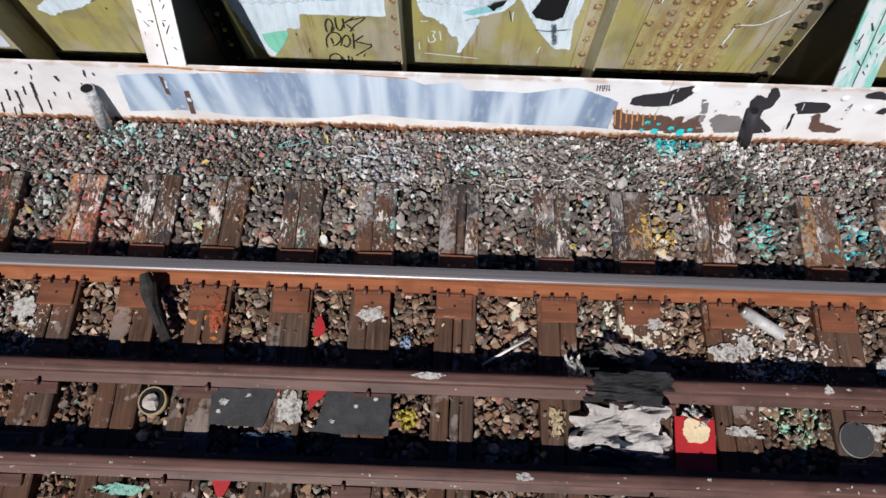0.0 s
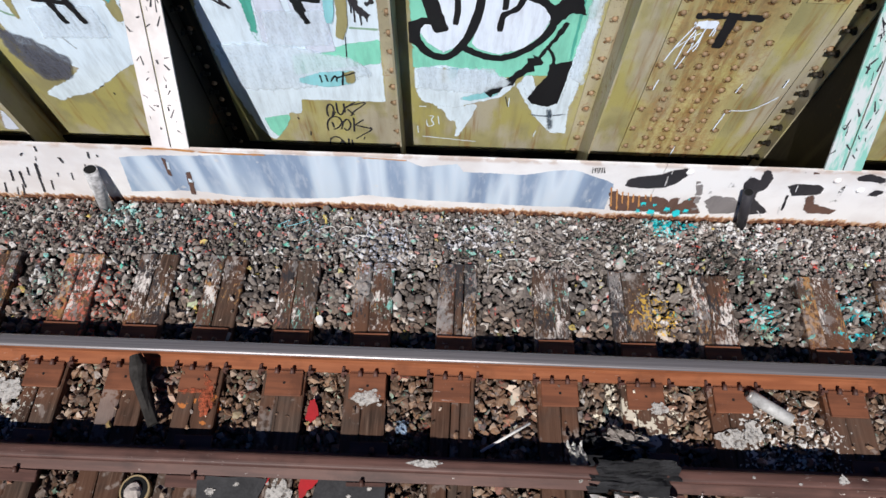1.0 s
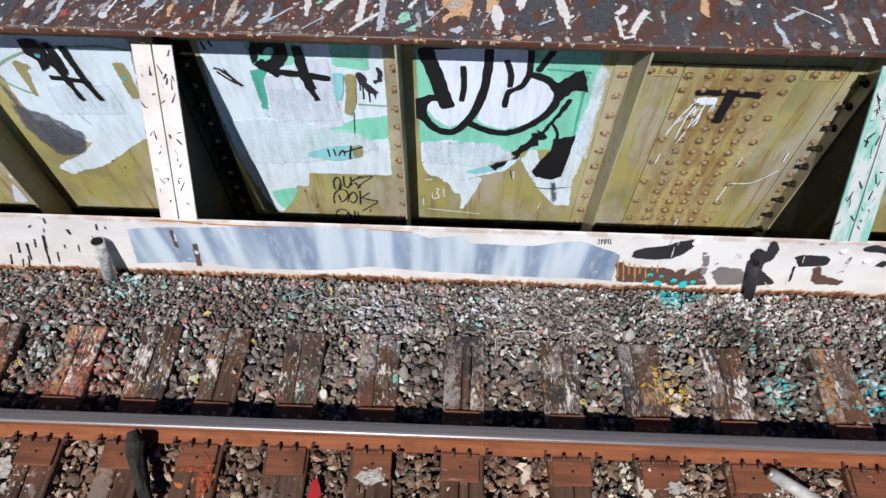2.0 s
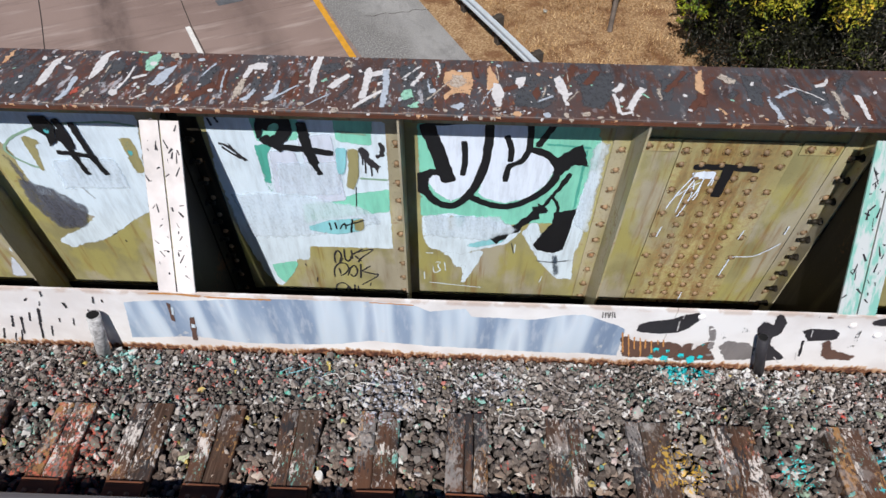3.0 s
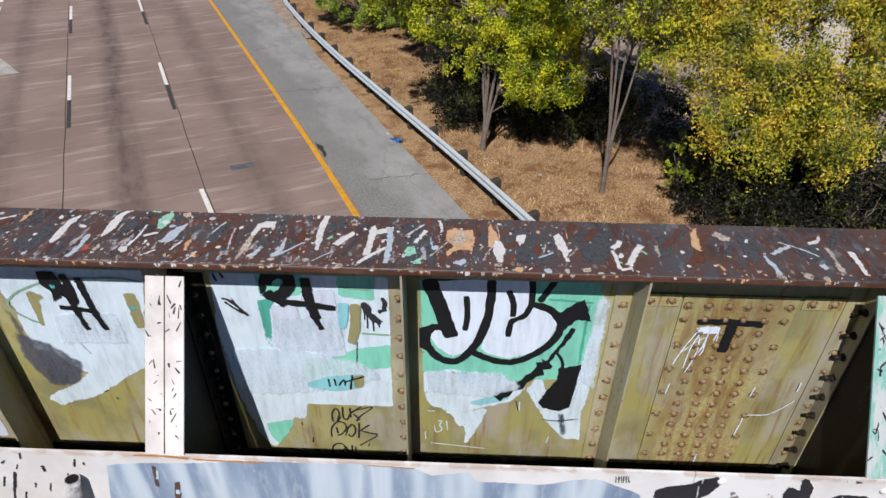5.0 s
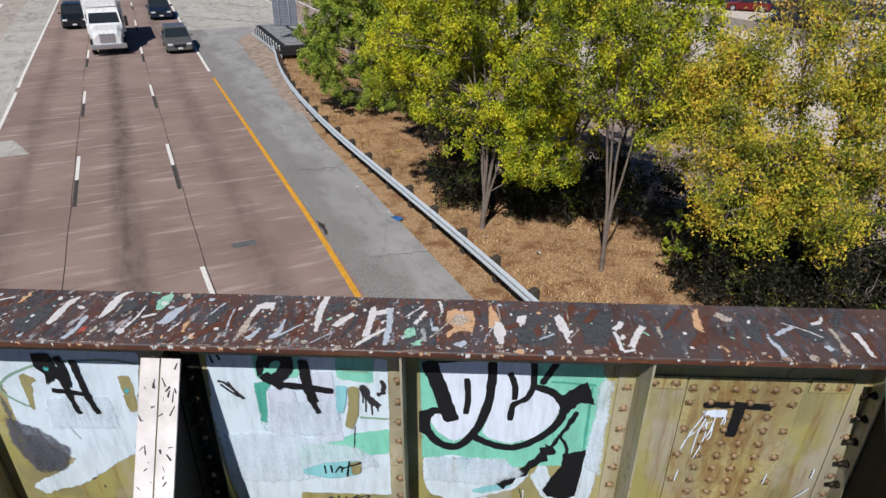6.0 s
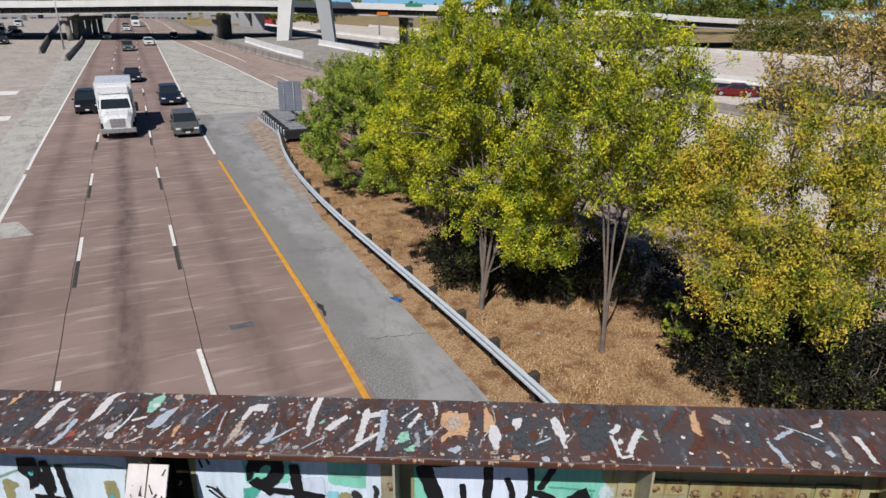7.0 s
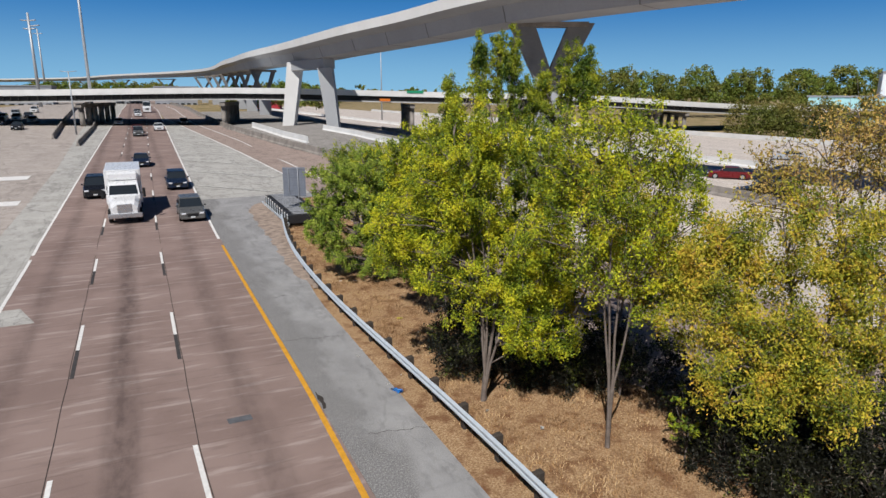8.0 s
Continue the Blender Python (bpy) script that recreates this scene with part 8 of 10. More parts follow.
patch('kerb', CYAN, 4, ((1.268, 5.536), (1.274, 5.562), (1.299, 5.556), (1.307, 5.517), (1.287, 5.509)), 0.003)
patch('kerb', CYAN, 4, ((1.56, 5.696), (1.563, 5.71), (1.578, 5.707), (1.583, 5.685), (1.572, 5.68)), 0.003)
stroke('kerb', GREY_BLACK, 3, ((-2.733, 5.762), (-2.792, 5.63)), 0.011, 0.003)
stroke('kerb', GREY_BLACK, 3, ((-2.681, 5.753), (-2.756, 5.552)), 0.011, 0.003)
stroke('kerb', GREY_BLACK, 3, ((-2.751, 5.599), (-2.82, 5.457)), 0.008, 0.003)
stroke('kerb', GREY_BLACK, 3, ((-2.526, 5.848), (-2.584, 5.695)), 0.017, 0.003)
stroke('kerb', GREY_BLACK, 3, ((-2.584, 5.708), (-2.655, 5.503)), 0.014, 0.003)
stroke('kerb', GREY_BLACK, 3, ((-2.606, 5.801), (-2.645, 5.704)), 0.009, 0.003)
stroke('kerb', GREY_BLACK, 3, ((-2.43, 6.027), (-2.445, 5.97)), 0.011, 0.003)
stroke('kerb', GREY_BLACK, 3, ((-2.34, 5.918), (-2.344, 5.859)), 0.017, 0.003)
stroke('kerb', GREY_BLACK, 3, ((-2.573, 5.922), (-2.545, 5.953)), 0.011, 0.003)
stroke('kerb', GREY_BLACK, 3, ((-2.131, 5.988), (-2.153, 5.917)), 0.01, 0.003)
stroke('kerb', GREY_BLACK, 3, ((-2.09, 5.962), (-2.09, 5.933)), 0.011, 0.003)
stroke('kerb', GREY_BLACK, 3, ((-2.483, 5.922), (-2.504, 5.873)), 0.007, 0.003)
stroke('kerb', GREY_BLACK, 3, ((-2.349, 5.754), (-2.379, 5.669)), 0.007, 0.003)
stroke('kerb', GREY_BLACK, 3, ((-2.531, 5.66), (-2.577, 5.536)), 0.008, 0.003)
stroke('kerb', GREY_BLACK, 3, ((-2.862, 5.612), (-2.925, 5.485)), 0.009, 0.003)
stroke('kerb', GREY_BLACK, 3, ((-2.212, 5.855), (-2.224, 5.818)), 0.008, 0.003)
stroke('kerb', GREY_BLACK, 3, ((-2.442, 5.748), (-2.456, 5.703)), 0.007, 0.003)
stroke('kerb', GREY_BLACK, 3, ((-2.81, 5.562), (-2.859, 5.461)), 0.007, 0.003)
stroke('kerb', RUST_STAIN, 3, ((-1.687, 5.956), (-1.699, 5.873), (-1.715, 5.749)), 0.03, 0.003)
stroke('kerb', RUST_STAIN, 3, ((-1.586, 5.819), (-1.616, 5.671), (-1.642, 5.534)), 0.04, 0.003)
stroke('kerb', PALE_PAINT, 4, ((-1.676, 5.916), (-1.697, 5.825)), 0.02, 0.003)
stroke('kerb', PALE_PAINT, 4, ((-1.604, 5.736), (-1.609, 5.691)), 0.03, 0.003)
stroke('kerb', ORANGE_STAIN, 2, ((-1.782, 6.04), (-1.612, 6.04), (-1.468, 6.026)), 0.02, 0.003)
stroke('kerb', ORANGE_STAIN, 2, ((-1.453, 6.021), (-1.186, 6.014), (-1.05, 6.016)), 0.016, 0.003)
stroke('kerb', ORANGE_STAIN, 2, ((-0.478, 6.021), (-0.211, 6.008)), 0.012, 0.003)
stroke('kerb', GREY_BLACK, 3, ((0.894, 6.004), (0.901, 5.946)), 0.007, 0.003)
stroke('kerb', GREY_BLACK, 3, ((0.908, 6.005), (0.917, 5.947)), 0.007, 0.003)
stroke('kerb', GREY_BLACK, 3, ((0.921, 6.006), (0.934, 5.948)), 0.007, 0.003)
stroke('kerb', GREY_BLACK, 3, ((0.934, 6.007), (0.941, 5.948)), 0.007, 0.003)
stroke('kerb', GREY_BLACK, 3, ((0.947, 6.007), (0.957, 5.949)), 0.007, 0.003)
stroke('kerb', GREY_BLACK, 3, ((0.96, 6.008), (0.974, 5.95)), 0.007, 0.003)
# brush marks on the top flange: dark undercoat first, then the pale strokes
patch('top', DAB_DARK, 1, ((-2.436, 2.754), (-2.356, 2.973), (-2.272, 2.894), (-2.281, 2.684), (-2.357, 2.656)), 0.014)
patch('top', DAB_DARK, 1, ((-1.663, 3.035), (-1.539, 3.098), (-1.485, 3.077), (-1.553, 3.017), (-1.627, 2.991)), 0.014)
patch('top', DAB_DARK, 1, ((-1.395, 2.776), (-1.388, 2.909), (-1.352, 2.982), (-1.32, 2.955), (-1.314, 2.821), (-1.342, 2.728)), 0.014)
patch('top', DAB_DARK, 1, ((-1.099, 2.739), (-1.111, 2.868), (-1.083, 2.934), (-1.049, 2.919), (-1.048, 2.818), (-1.061, 2.706)), 0.014)
patch('top', DAB_DARK, 1, ((-1.008, 2.82), (-1.039, 3.019), (-1.002, 3.037), (-0.986, 2.917), (-0.992, 2.831)), 0.014)
patch('top', DAB_DARK, 1, ((-0.598, 2.839), (-0.593, 2.94), (-0.555, 2.958), (-0.549, 2.862), (-0.58, 2.824)), 0.014)
patch('top', DAB_DARK, 1, ((-0.346, 3.023), (-0.238, 3.062), (-0.204, 2.857), (-0.211, 2.632), (-0.3, 2.652), (-0.295, 2.853)), 0.014)
patch('top', DAB_DARK, 1, ((-0.198, 2.91), (-0.138, 2.94), (-0.117, 2.81), (-0.115, 2.637), (-0.174, 2.648)), 0.014)
patch('top', DAB_DARK, 1, ((0.265, 3.013), (0.435, 2.994), (0.54, 2.945), (0.523, 2.739), (0.444, 2.662), (0.284, 2.679), (0.32, 2.83)), 0.014)
patch('top', DAB_DARK, 1, ((0.653, 3.004), (0.858, 3.025), (0.849, 2.854), (0.765, 2.677), (0.651, 2.696)), 0.014)
patch('top', DAB_DARK, 1, ((1.096, 2.971), (1.191, 2.986), (1.137, 2.767), (1.075, 2.754)), 0.014)
patch('top', DAB_DARK, 1, ((1.551, 3.035), (1.678, 3.025), (1.599, 2.739), (1.526, 2.76)), 0.014)
patch('top', DAB_DARK, 1, ((-0.784, 3.003), (-0.665, 3.053), (-0.62, 2.999), (-0.707, 2.913)), 0.014)
patch('top', DAB_DARK, 1, ((-0.159, 3.066), (-0.065, 3.07), (-0.078, 2.997), (-0.141, 3)), 0.014)
patch('top', DAB_DARK, 1, ((1.842, 2.875), (1.992, 2.959), (1.957, 2.78), (1.859, 2.751)), 0.014)
patch('top', DAB_DARK, 1, ((-1.982, 2.991), (-1.886, 3.03), (-1.81, 2.954), (-1.853, 2.86), (-1.924, 2.883)), 0.014)
patch('top', DAB_DARK, 1, ((-2.508, 3.023), (-2.396, 3.057), (-2.392, 2.983), (-2.475, 2.957)), 0.014)
patch('top', DAB_ORANGE, 2, ((-2.521, 2.921), (-2.546, 3.021), (-2.53, 3.068), (-2.503, 3.093), (-2.495, 3.035), (-2.499, 2.967)), 0.009)
patch('top', DAB_WHITE, 2, ((-2.251, 2.762), (-2.26, 2.868), (-2.252, 2.99), (-2.207, 3.055), (-2.196, 3.021), (-2.212, 2.936), (-2.201, 2.806), (-2.219, 2.733)), 0.009)
patch('top', DAB_WHITE, 2, ((-1.994, 2.827), (-2.007, 2.934), (-2.004, 3.047), (-1.975, 3.095), (-1.931, 3.103), (-1.953, 3.038), (-1.944, 2.926), (-1.957, 2.866), (-1.981, 2.817)), 0.009)
patch('top', DAB_BLUE, 2, ((-2.096, 2.628), (-2.071, 2.719), (-2.085, 2.822), (-2.07, 2.86), (-2.041, 2.835), (-2.038, 2.741), (-2.042, 2.675), (-2.062, 2.625)), 0.009)
patch('top', DAB_RED, 2, ((-2.051, 2.695), (-2.022, 2.747), (-2.006, 2.774), (-1.993, 2.708), (-2.026, 2.666)), 0.009)
patch('top', DAB_CREAM, 2, ((-1.982, 2.673), (-1.97, 2.775), (-1.938, 2.736), (-1.944, 2.655)), 0.009)
patch('top', DAB_WHITE, 2, ((-1.839, 2.705), (-1.837, 2.74), (-1.795, 2.747), (-1.779, 2.698), (-1.804, 2.676)), 0.009)
stroke('top', DAB_WHITE, 2, ((-1.804, 2.732), (-1.785, 2.821), (-1.78, 2.984)), 0.013, 0.006)
stroke('top', DAB_WHITE, 2, ((-1.761, 2.838), (-1.683, 2.879)), 0.02, 0.006)
patch('top', DAB_MINT, 2, ((-1.717, 2.915), (-1.743, 3.014), (-1.724, 3.072), (-1.688, 3.103), (-1.66, 3.063), (-1.655, 2.99), (-1.669, 2.912)), 0.009)
stroke('top', DAB_MINT, 2, ((-1.822, 3.102), (-1.743, 3.088)), 0.017, 0.006)
patch('top', DAB_BLUE, 2, ((-1.644, 2.785), (-1.631, 2.892), (-1.589, 2.954), (-1.544, 3.001), (-1.55, 2.939), (-1.562, 2.868), (-1.573, 2.809), (-1.597, 2.772)), 0.009)
patch('top', DAB_CREAM, 2, ((-1.635, 3.094), (-1.583, 3.103), (-1.539, 3.046), (-1.573, 3.022), (-1.609, 3.043)), 0.009)
patch('top', DAB_ORANGE, 2, ((-1.49, 2.711), (-1.502, 2.797), (-1.494, 2.85), (-1.476, 2.872), (-1.467, 2.794), (-1.457, 2.712)), 0.009)
patch('top', DAB_ORANGE, 2, ((-1.437, 2.668), (-1.439, 2.723), (-1.383, 2.676), (-1.401, 2.646)), 0.009)
patch('top', DAB_CREAM, 2, ((-1.667, 2.713), (-1.67, 2.789), (-1.646, 2.79), (-1.636, 2.709)), 0.009)
patch('top', DAB_ORANGE, 2, ((-1.583, 2.642), (-1.576, 2.692), (-1.556, 2.703), (-1.548, 2.644)), 0.009)
patch('top', DAB_WHITE, 3, ((-1.17, 2.881), (-1.159, 2.991), (-1.119, 3.021), (-1.052, 3.018), (-1.042, 2.93), (-1.061, 2.876), (-1.068, 2.951), (-1.124, 2.948), (-1.133, 2.883), (-1.155, 2.86)), 0.009)
patch('top', DAB_CREAM, 2, ((-1.185, 2.655), (-1.188, 2.76), (-1.175, 2.865), (-1.135, 2.867), (-1.125, 2.738), (-1.155, 2.677)), 0.009)
patch('top', DAB_BLUE, 2, ((-1.141, 2.667), (-1.099, 2.739), (-1.078, 2.817), (-1.065, 2.735), (-1.093, 2.665)), 0.009)
patch('top', DAB_BLUE, 2, ((-1.02, 2.683), (-0.98, 2.744), (-0.972, 2.848), (-0.959, 2.923), (-0.947, 2.818), (-0.945, 2.706), (-0.974, 2.665)), 0.009)
patch('top', DAB_RUST, 2, ((-0.894, 2.674), (-0.9, 2.825), (-0.872, 2.837), (-0.86, 2.715)), 0.009)
patch('top', DAB_WHITE, 2, ((-0.78, 2.749), (-0.803, 2.882), (-0.804, 2.991), (-0.794, 3.103), (-0.752, 3.103), (-0.757, 3.049), (-0.761, 2.96), (-0.754, 2.827), (-0.76, 2.739)), 0.009)
patch('top', DAB_WHITE, 2, ((-0.699, 2.803), (-0.664, 2.878), (-0.615, 2.923), (-0.587, 2.962), (-0.584, 2.898), (-0.62, 2.843), (-0.657, 2.79)), 0.009)
patch('top', DAB_WHITE, 2, ((-0.693, 2.903), (-0.669, 2.948), (-0.658, 2.894)), 0.009)
patch('top', DAB_MINT, 2, ((-0.741, 2.859), (-0.705, 2.903), (-0.693, 2.866), (-0.726, 2.844)), 0.009)
patch('top', DAB_WHITE, 2, ((-0.521, 2.711), (-0.51, 2.817), (-0.513, 2.977), (-0.486, 3.011), (-0.455, 2.952), (-0.467, 2.84), (-0.473, 2.713)), 0.009)
patch('top', DAB_WHITE, 2, ((-0.511, 2.955), (-0.441, 2.975), (-0.373, 3.005), (-0.367, 2.945), (-0.471, 2.903)), 0.009)
patch('top', DAB_BLUE, 3, ((-0.414, 2.981), (-0.371, 2.984), (-0.36, 2.798), (-0.363, 2.645), (-0.403, 2.638), (-0.402, 2.797)), 0.009)
patch('top', DAB_CREAM, 2, ((-0.457, 2.753), (-0.434, 2.821), (-0.412, 2.745), (-0.437, 2.705)), 0.009)
patch('top', DAB_CREAM, 2, ((-0.638, 3.043), (-0.613, 3.09), (-0.575, 3.046), (-0.587, 2.99), (-0.62, 2.999)), 0.009)
patch('top', DAB_MINT, 2, ((-0.299, 2.721), (-0.297, 2.801), (-0.235, 2.82), (-0.223, 2.739), (-0.272, 2.707)), 0.009)
patch('top', DAB_MINT, 2, ((-0.262, 2.664), (-0.184, 2.721), (-0.191, 2.652), (-0.237, 2.636)), 0.009)
patch('top', DAB_ORANGE, 2, ((-0.086, 2.884), (-0.077, 2.97), (-0.031, 3.005), (0.016, 2.985), (0.081, 2.994), (0.091, 2.871), (0.073, 2.763), (0.034, 2.786), (-0.025, 2.768), (-0.059, 2.717), (-0.078, 2.756), (-0.036, 2.824)), 0.009)
patch('top', DAB_CREAM, 3, ((-0.058, 2.864), (-0.03, 2.961), (0.038, 2.954), (0.057, 2.88), (0.01, 2.816), (-0.027, 2.834)), 0.009)
patch('top', DAB_ORANGE, 2, ((0.152, 2.874), (0.162, 3.036), (0.182, 3.076), (0.205, 2.978), (0.228, 2.888), (0.193, 2.799), (0.16, 2.812)), 0.009)
patch('top', DAB_WHITE, 3, ((0.178, 2.783), (0.197, 2.887), (0.231, 2.878), (0.256, 2.801), (0.229, 2.672), (0.203, 2.68)), 0.009)
patch('top', DAB_BLUE, 2, ((-0.037, 2.664), (0.021, 2.706), (0.065, 2.688), (0.013, 2.638)), 0.009)
patch('top', DAB_WHITE, 2, ((0.31, 2.887), (0.322, 2.945), (0.374, 2.953), (0.364, 2.879), (0.335, 2.836)), 0.009)
patch('top', DAB_RUST, 2, ((0.394, 2.808), (0.429, 2.887), (0.448, 2.81), (0.424, 2.724)), 0.009)
patch('top', DAB_WHITE, 2, ((0.521, 2.944), (0.564, 2.978), (0.584, 2.894), (0.592, 2.817), (0.625, 2.819), (0.58, 2.751), (0.597, 2.688), (0.563, 2.697), (0.555, 2.765), (0.531, 2.84)), 0.009)
stroke('top', DAB_WHITE, 2, ((0.895, 2.924), (0.869, 2.871), (0.827, 2.833)), 0.03, 0.006)
stroke('top', DAB_WHITE, 2, ((0.83, 2.828), (0.838, 2.743), (0.84, 2.638)), 0.02, 0.006)
stroke('top', DAB_WHITE, 2, ((0.841, 2.642), (0.913, 2.66)), 0.02, 0.006)
stroke('top', DAB_WHITE, 2, ((0.885, 2.668), (0.945, 2.783), (1.005, 2.887)), 0.033, 0.006)
patch('top', DAB_WHITE, 2, ((0.847, 2.763), (0.864, 2.794), (0.887, 2.79), (0.884, 2.755), (0.859, 2.744)), 0.009)
stroke('top', DAB_MINT, 2, ((0.98, 2.835), (1.016, 2.781)), 0.02, 0.006)
patch('top', DAB_ORANGE, 2, ((1.268, 2.879), (1.291, 2.98), (1.318, 3.046), (1.358, 3.07), (1.34, 2.955), (1.317, 2.82), (1.289, 2.839)), 0.009)
patch('top', DAB_CREAM, 2, ((1.414, 2.996), (1.452, 3.047), (1.476, 3.021), (1.527, 2.969), (1.498, 2.931), (1.455, 2.94)), 0.009)
patch('top', DAB_CREAM, 2, ((1.056, 2.838), (1.087, 2.907), (1.097, 2.866), (1.088, 2.775), (1.066, 2.764)), 0.009)
stroke('top', DAB_ORANGE, 2, ((1.351, 2.728), (1.38, 2.681), (1.381, 2.653)), 0.02, 0.006)
stroke('top', DAB_MINT, 2, ((1.436, 2.795), (1.461, 2.782)), 0.017, 0.006)
patch('top', DAB_BLUE, 2, ((1.632, 2.829), (1.66, 2.846), (1.652, 2.781), (1.67, 2.742), (1.676, 2.671), (1.678, 2.633), (1.636, 2.618), (1.643, 2.693), (1.628, 2.76)), 0.009)
patch('top', DAB_BLUE, 2, ((1.675, 2.826), (1.741, 2.885), (1.811, 2.914), (1.835, 2.89), (1.76, 2.851), (1.697, 2.812)), 0.009)
stroke('top', DAB_WHITE, 2, ((1.752, 2.948), (1.848, 2.89), (1.942, 2.804)), 0.008, 0.006)
patch('top', DAB_WHITE, 2, ((1.924, 2.946), (1.981, 2.969), (2.023, 3.019), (2.017, 2.976), (1.965, 2.927), (1.927, 2.92)), 0.009)
patch('top', DAB_BLUE, 2, ((1.892, 2.728), (1.931, 2.749), (1.947, 2.707), (1.908, 2.686)), 0.009)
patch('top', DAB_CREAM, 2, ((1.986, 2.892), (2.021, 2.914), (2.033, 2.858), (2.019, 2.783), (2.02, 2.663), (1.974, 2.633), (1.974, 2.684), (1.994, 2.801)), 0.009)
patch('top', DAB_WHITE, 2, ((2.103, 2.861), (2.142, 2.878), (2.143, 2.813), (2.133, 2.739), (2.124, 2.64), (2.095, 2.652), (2.1, 2.714), (2.104, 2.796)), 0.009)
patch('top', DAB_CREAM, 2, ((-0.254, 3.061), (-0.243, 3.085), (-0.224, 3.08), (-0.225, 3.046), (-0.243, 3.039)), 0.009)
patch('top', DAB_WHITE, 2, ((-0.838, 3.079), (-0.829, 3.103), (-0.809, 3.098), (-0.807, 3.064), (-0.825, 3.057)), 0.009)
patch('top', DAB_WHITE, 2, ((-2.325, 3.009), (-2.323, 3.032), (-2.301, 3.027), (-2.289, 2.994), (-2.305, 2.987)), 0.009)
patch('top', DAB_WHITE, 2, ((-1.113, 3.103), (-1.105, 3.103), (-1.085, 3.103), (-1.08, 3.103), (-1.098, 3.103)), 0.009)
patch('top', DAB_WHITE, 2, ((-1.733, 2.786), (-1.729, 2.807), (-1.709, 2.803), (-1.701, 2.772), (-1.717, 2.766)), 0.009)
patch('top', DAB_WHITE, 2, ((1.192, 2.819), (1.209, 2.84), (1.226, 2.836), (1.216, 2.805), (1.197, 2.799)), 0.009)
patch('top', DAB_CREAM, 2, ((1.398, 2.895), (1.416, 2.917), (1.433, 2.912), (1.422, 2.881), (1.402, 2.875)), 0.009)
patch('top', DAB_CREAM, 2, ((1.148, 3), (1.164, 3.023), (1.182, 3.018), (1.172, 2.985), (1.153, 2.979)), 0.009)
patch('top', DAB_WHITE, 2, ((2.216, 2.892), (2.237, 2.913), (2.253, 2.909), (2.237, 2.878), (2.217, 2.872)), 0.009)
patch('top', DAB_WHITE, 2, ((1.577, 2.94), (1.595, 2.962), (1.612, 2.958), (1.6, 2.925), (1.58, 2.919)), 0.009)
stroke('top', DAB_CREAM, 2, ((-2.295, 2.606), (-2.229, 2.606), (-2.182, 2.606)), 0.011, 0.006)
stroke('top', DAB_CREAM, 2, ((-2.177, 2.606), (-2.112, 2.606), (-2.064, 2.606)), 0.011, 0.006)
stroke('top', DAB_CREAM, 2, ((-2.03, 2.606), (-1.964, 2.606), (-1.916, 2.606)), 0.011, 0.006)
stroke('top', DAB_CREAM, 2, ((-1.912, 2.606), (-1.847, 2.606), (-1.799, 2.606)), 0.011, 0.006)
stroke('top', DAB_CREAM, 2, ((-1.575, 2.606), (-1.51, 2.606), (-1.461, 2.606)), 0.011, 0.006)
stroke('top', DAB_CREAM, 2, ((-1.385, 2.606), (-1.32, 2.606), (-1.271, 2.606)), 0.011, 0.006)
stroke('top', DAB_CREAM, 2, ((-1.122, 2.606), (-1.057, 2.606), (-1.008, 2.606)), 0.011, 0.006)
stroke('top', DAB_CREAM, 2, ((-0.976, 2.606), (-0.912, 2.606), (-0.862, 2.606)), 0.011, 0.006)
stroke('top', DAB_CREAM, 2, ((-0.831, 2.606), (-0.767, 2.606), (-0.716, 2.606)), 0.011, 0.006)
stroke('top', DAB_CREAM, 2, ((-0.309, 2.606), (-0.246, 2.606), (-0.194, 2.606)), 0.011, 0.006)
stroke('top', DAB_CREAM, 2, ((0.181, 2.606), (0.244, 2.606), (0.296, 2.606)), 0.011, 0.006)


def blobs(count, x0, x1, y0, y1, material, size, seed):
    """Small drips and spots on the flange, past counting."""
    r = random.Random(seed)
    bm = bmesh.new()
    for k in range(count):
        x, y, s = r.uniform(x0, x1), r.uniform(y0, y1), size * r.lognormvariate(0, 0.5)
        st, tilt = r.uniform(0.5, 1.0), r.uniform(0, 3.14)
        n = 8
        ring_ = []
        for i in range(n):
            a = 6.28319 * i / n
            u, v = s * math.cos(a) * r.uniform(0.7, 1.2), s * st * math.sin(a) * r.uniform(0.7, 1.2)
            ring_.append(bm.verts.new((x + u * math.cos(tilt) - v * math.sin(tilt), y + u * math.sin(tilt) + v * math.cos(tilt), FLANGE_TOP + 0.0022 + 0.00002 * k)))
        bm.faces.new(ring_)
    ob = part("paint_drips", bm, material, girder)
    return tagged(ob, kind="stuff")


blobs(120, -3.6, 0.6, FLANGE_NEAR + 0.01, FLANGE_FAR - 0.01, DAB_WHITE, 0.007, 5)
blobs(30, 0.6, 3.6, FLANGE_NEAR + 0.01, FLANGE_FAR - 0.01, DAB_WHITE, 0.005, 11)
blobs(70, -3.6, 0.6, FLANGE_NEAR + 0.01, FLANGE_FAR - 0.01, DAB_BLUE, 0.009, 6)
blobs(30, -3.6, 3.6, FLANGE_NEAR + 0.01, FLANGE_FAR - 0.01, DAB_ORANGE, 0.008, 7)
blobs(90, -3.6, 3.6, FLANGE_NEAR + 0.005, FLANGE_NEAR + 0.06, DAB_CREAM, 0.010, 8)
blobs(40, -3.6, 1.0, FLANGE_NEAR + 0.02, FLANGE_FAR - 0.02, DAB_MINT, 0.006, 9)
smear_rng = random.Random(15)
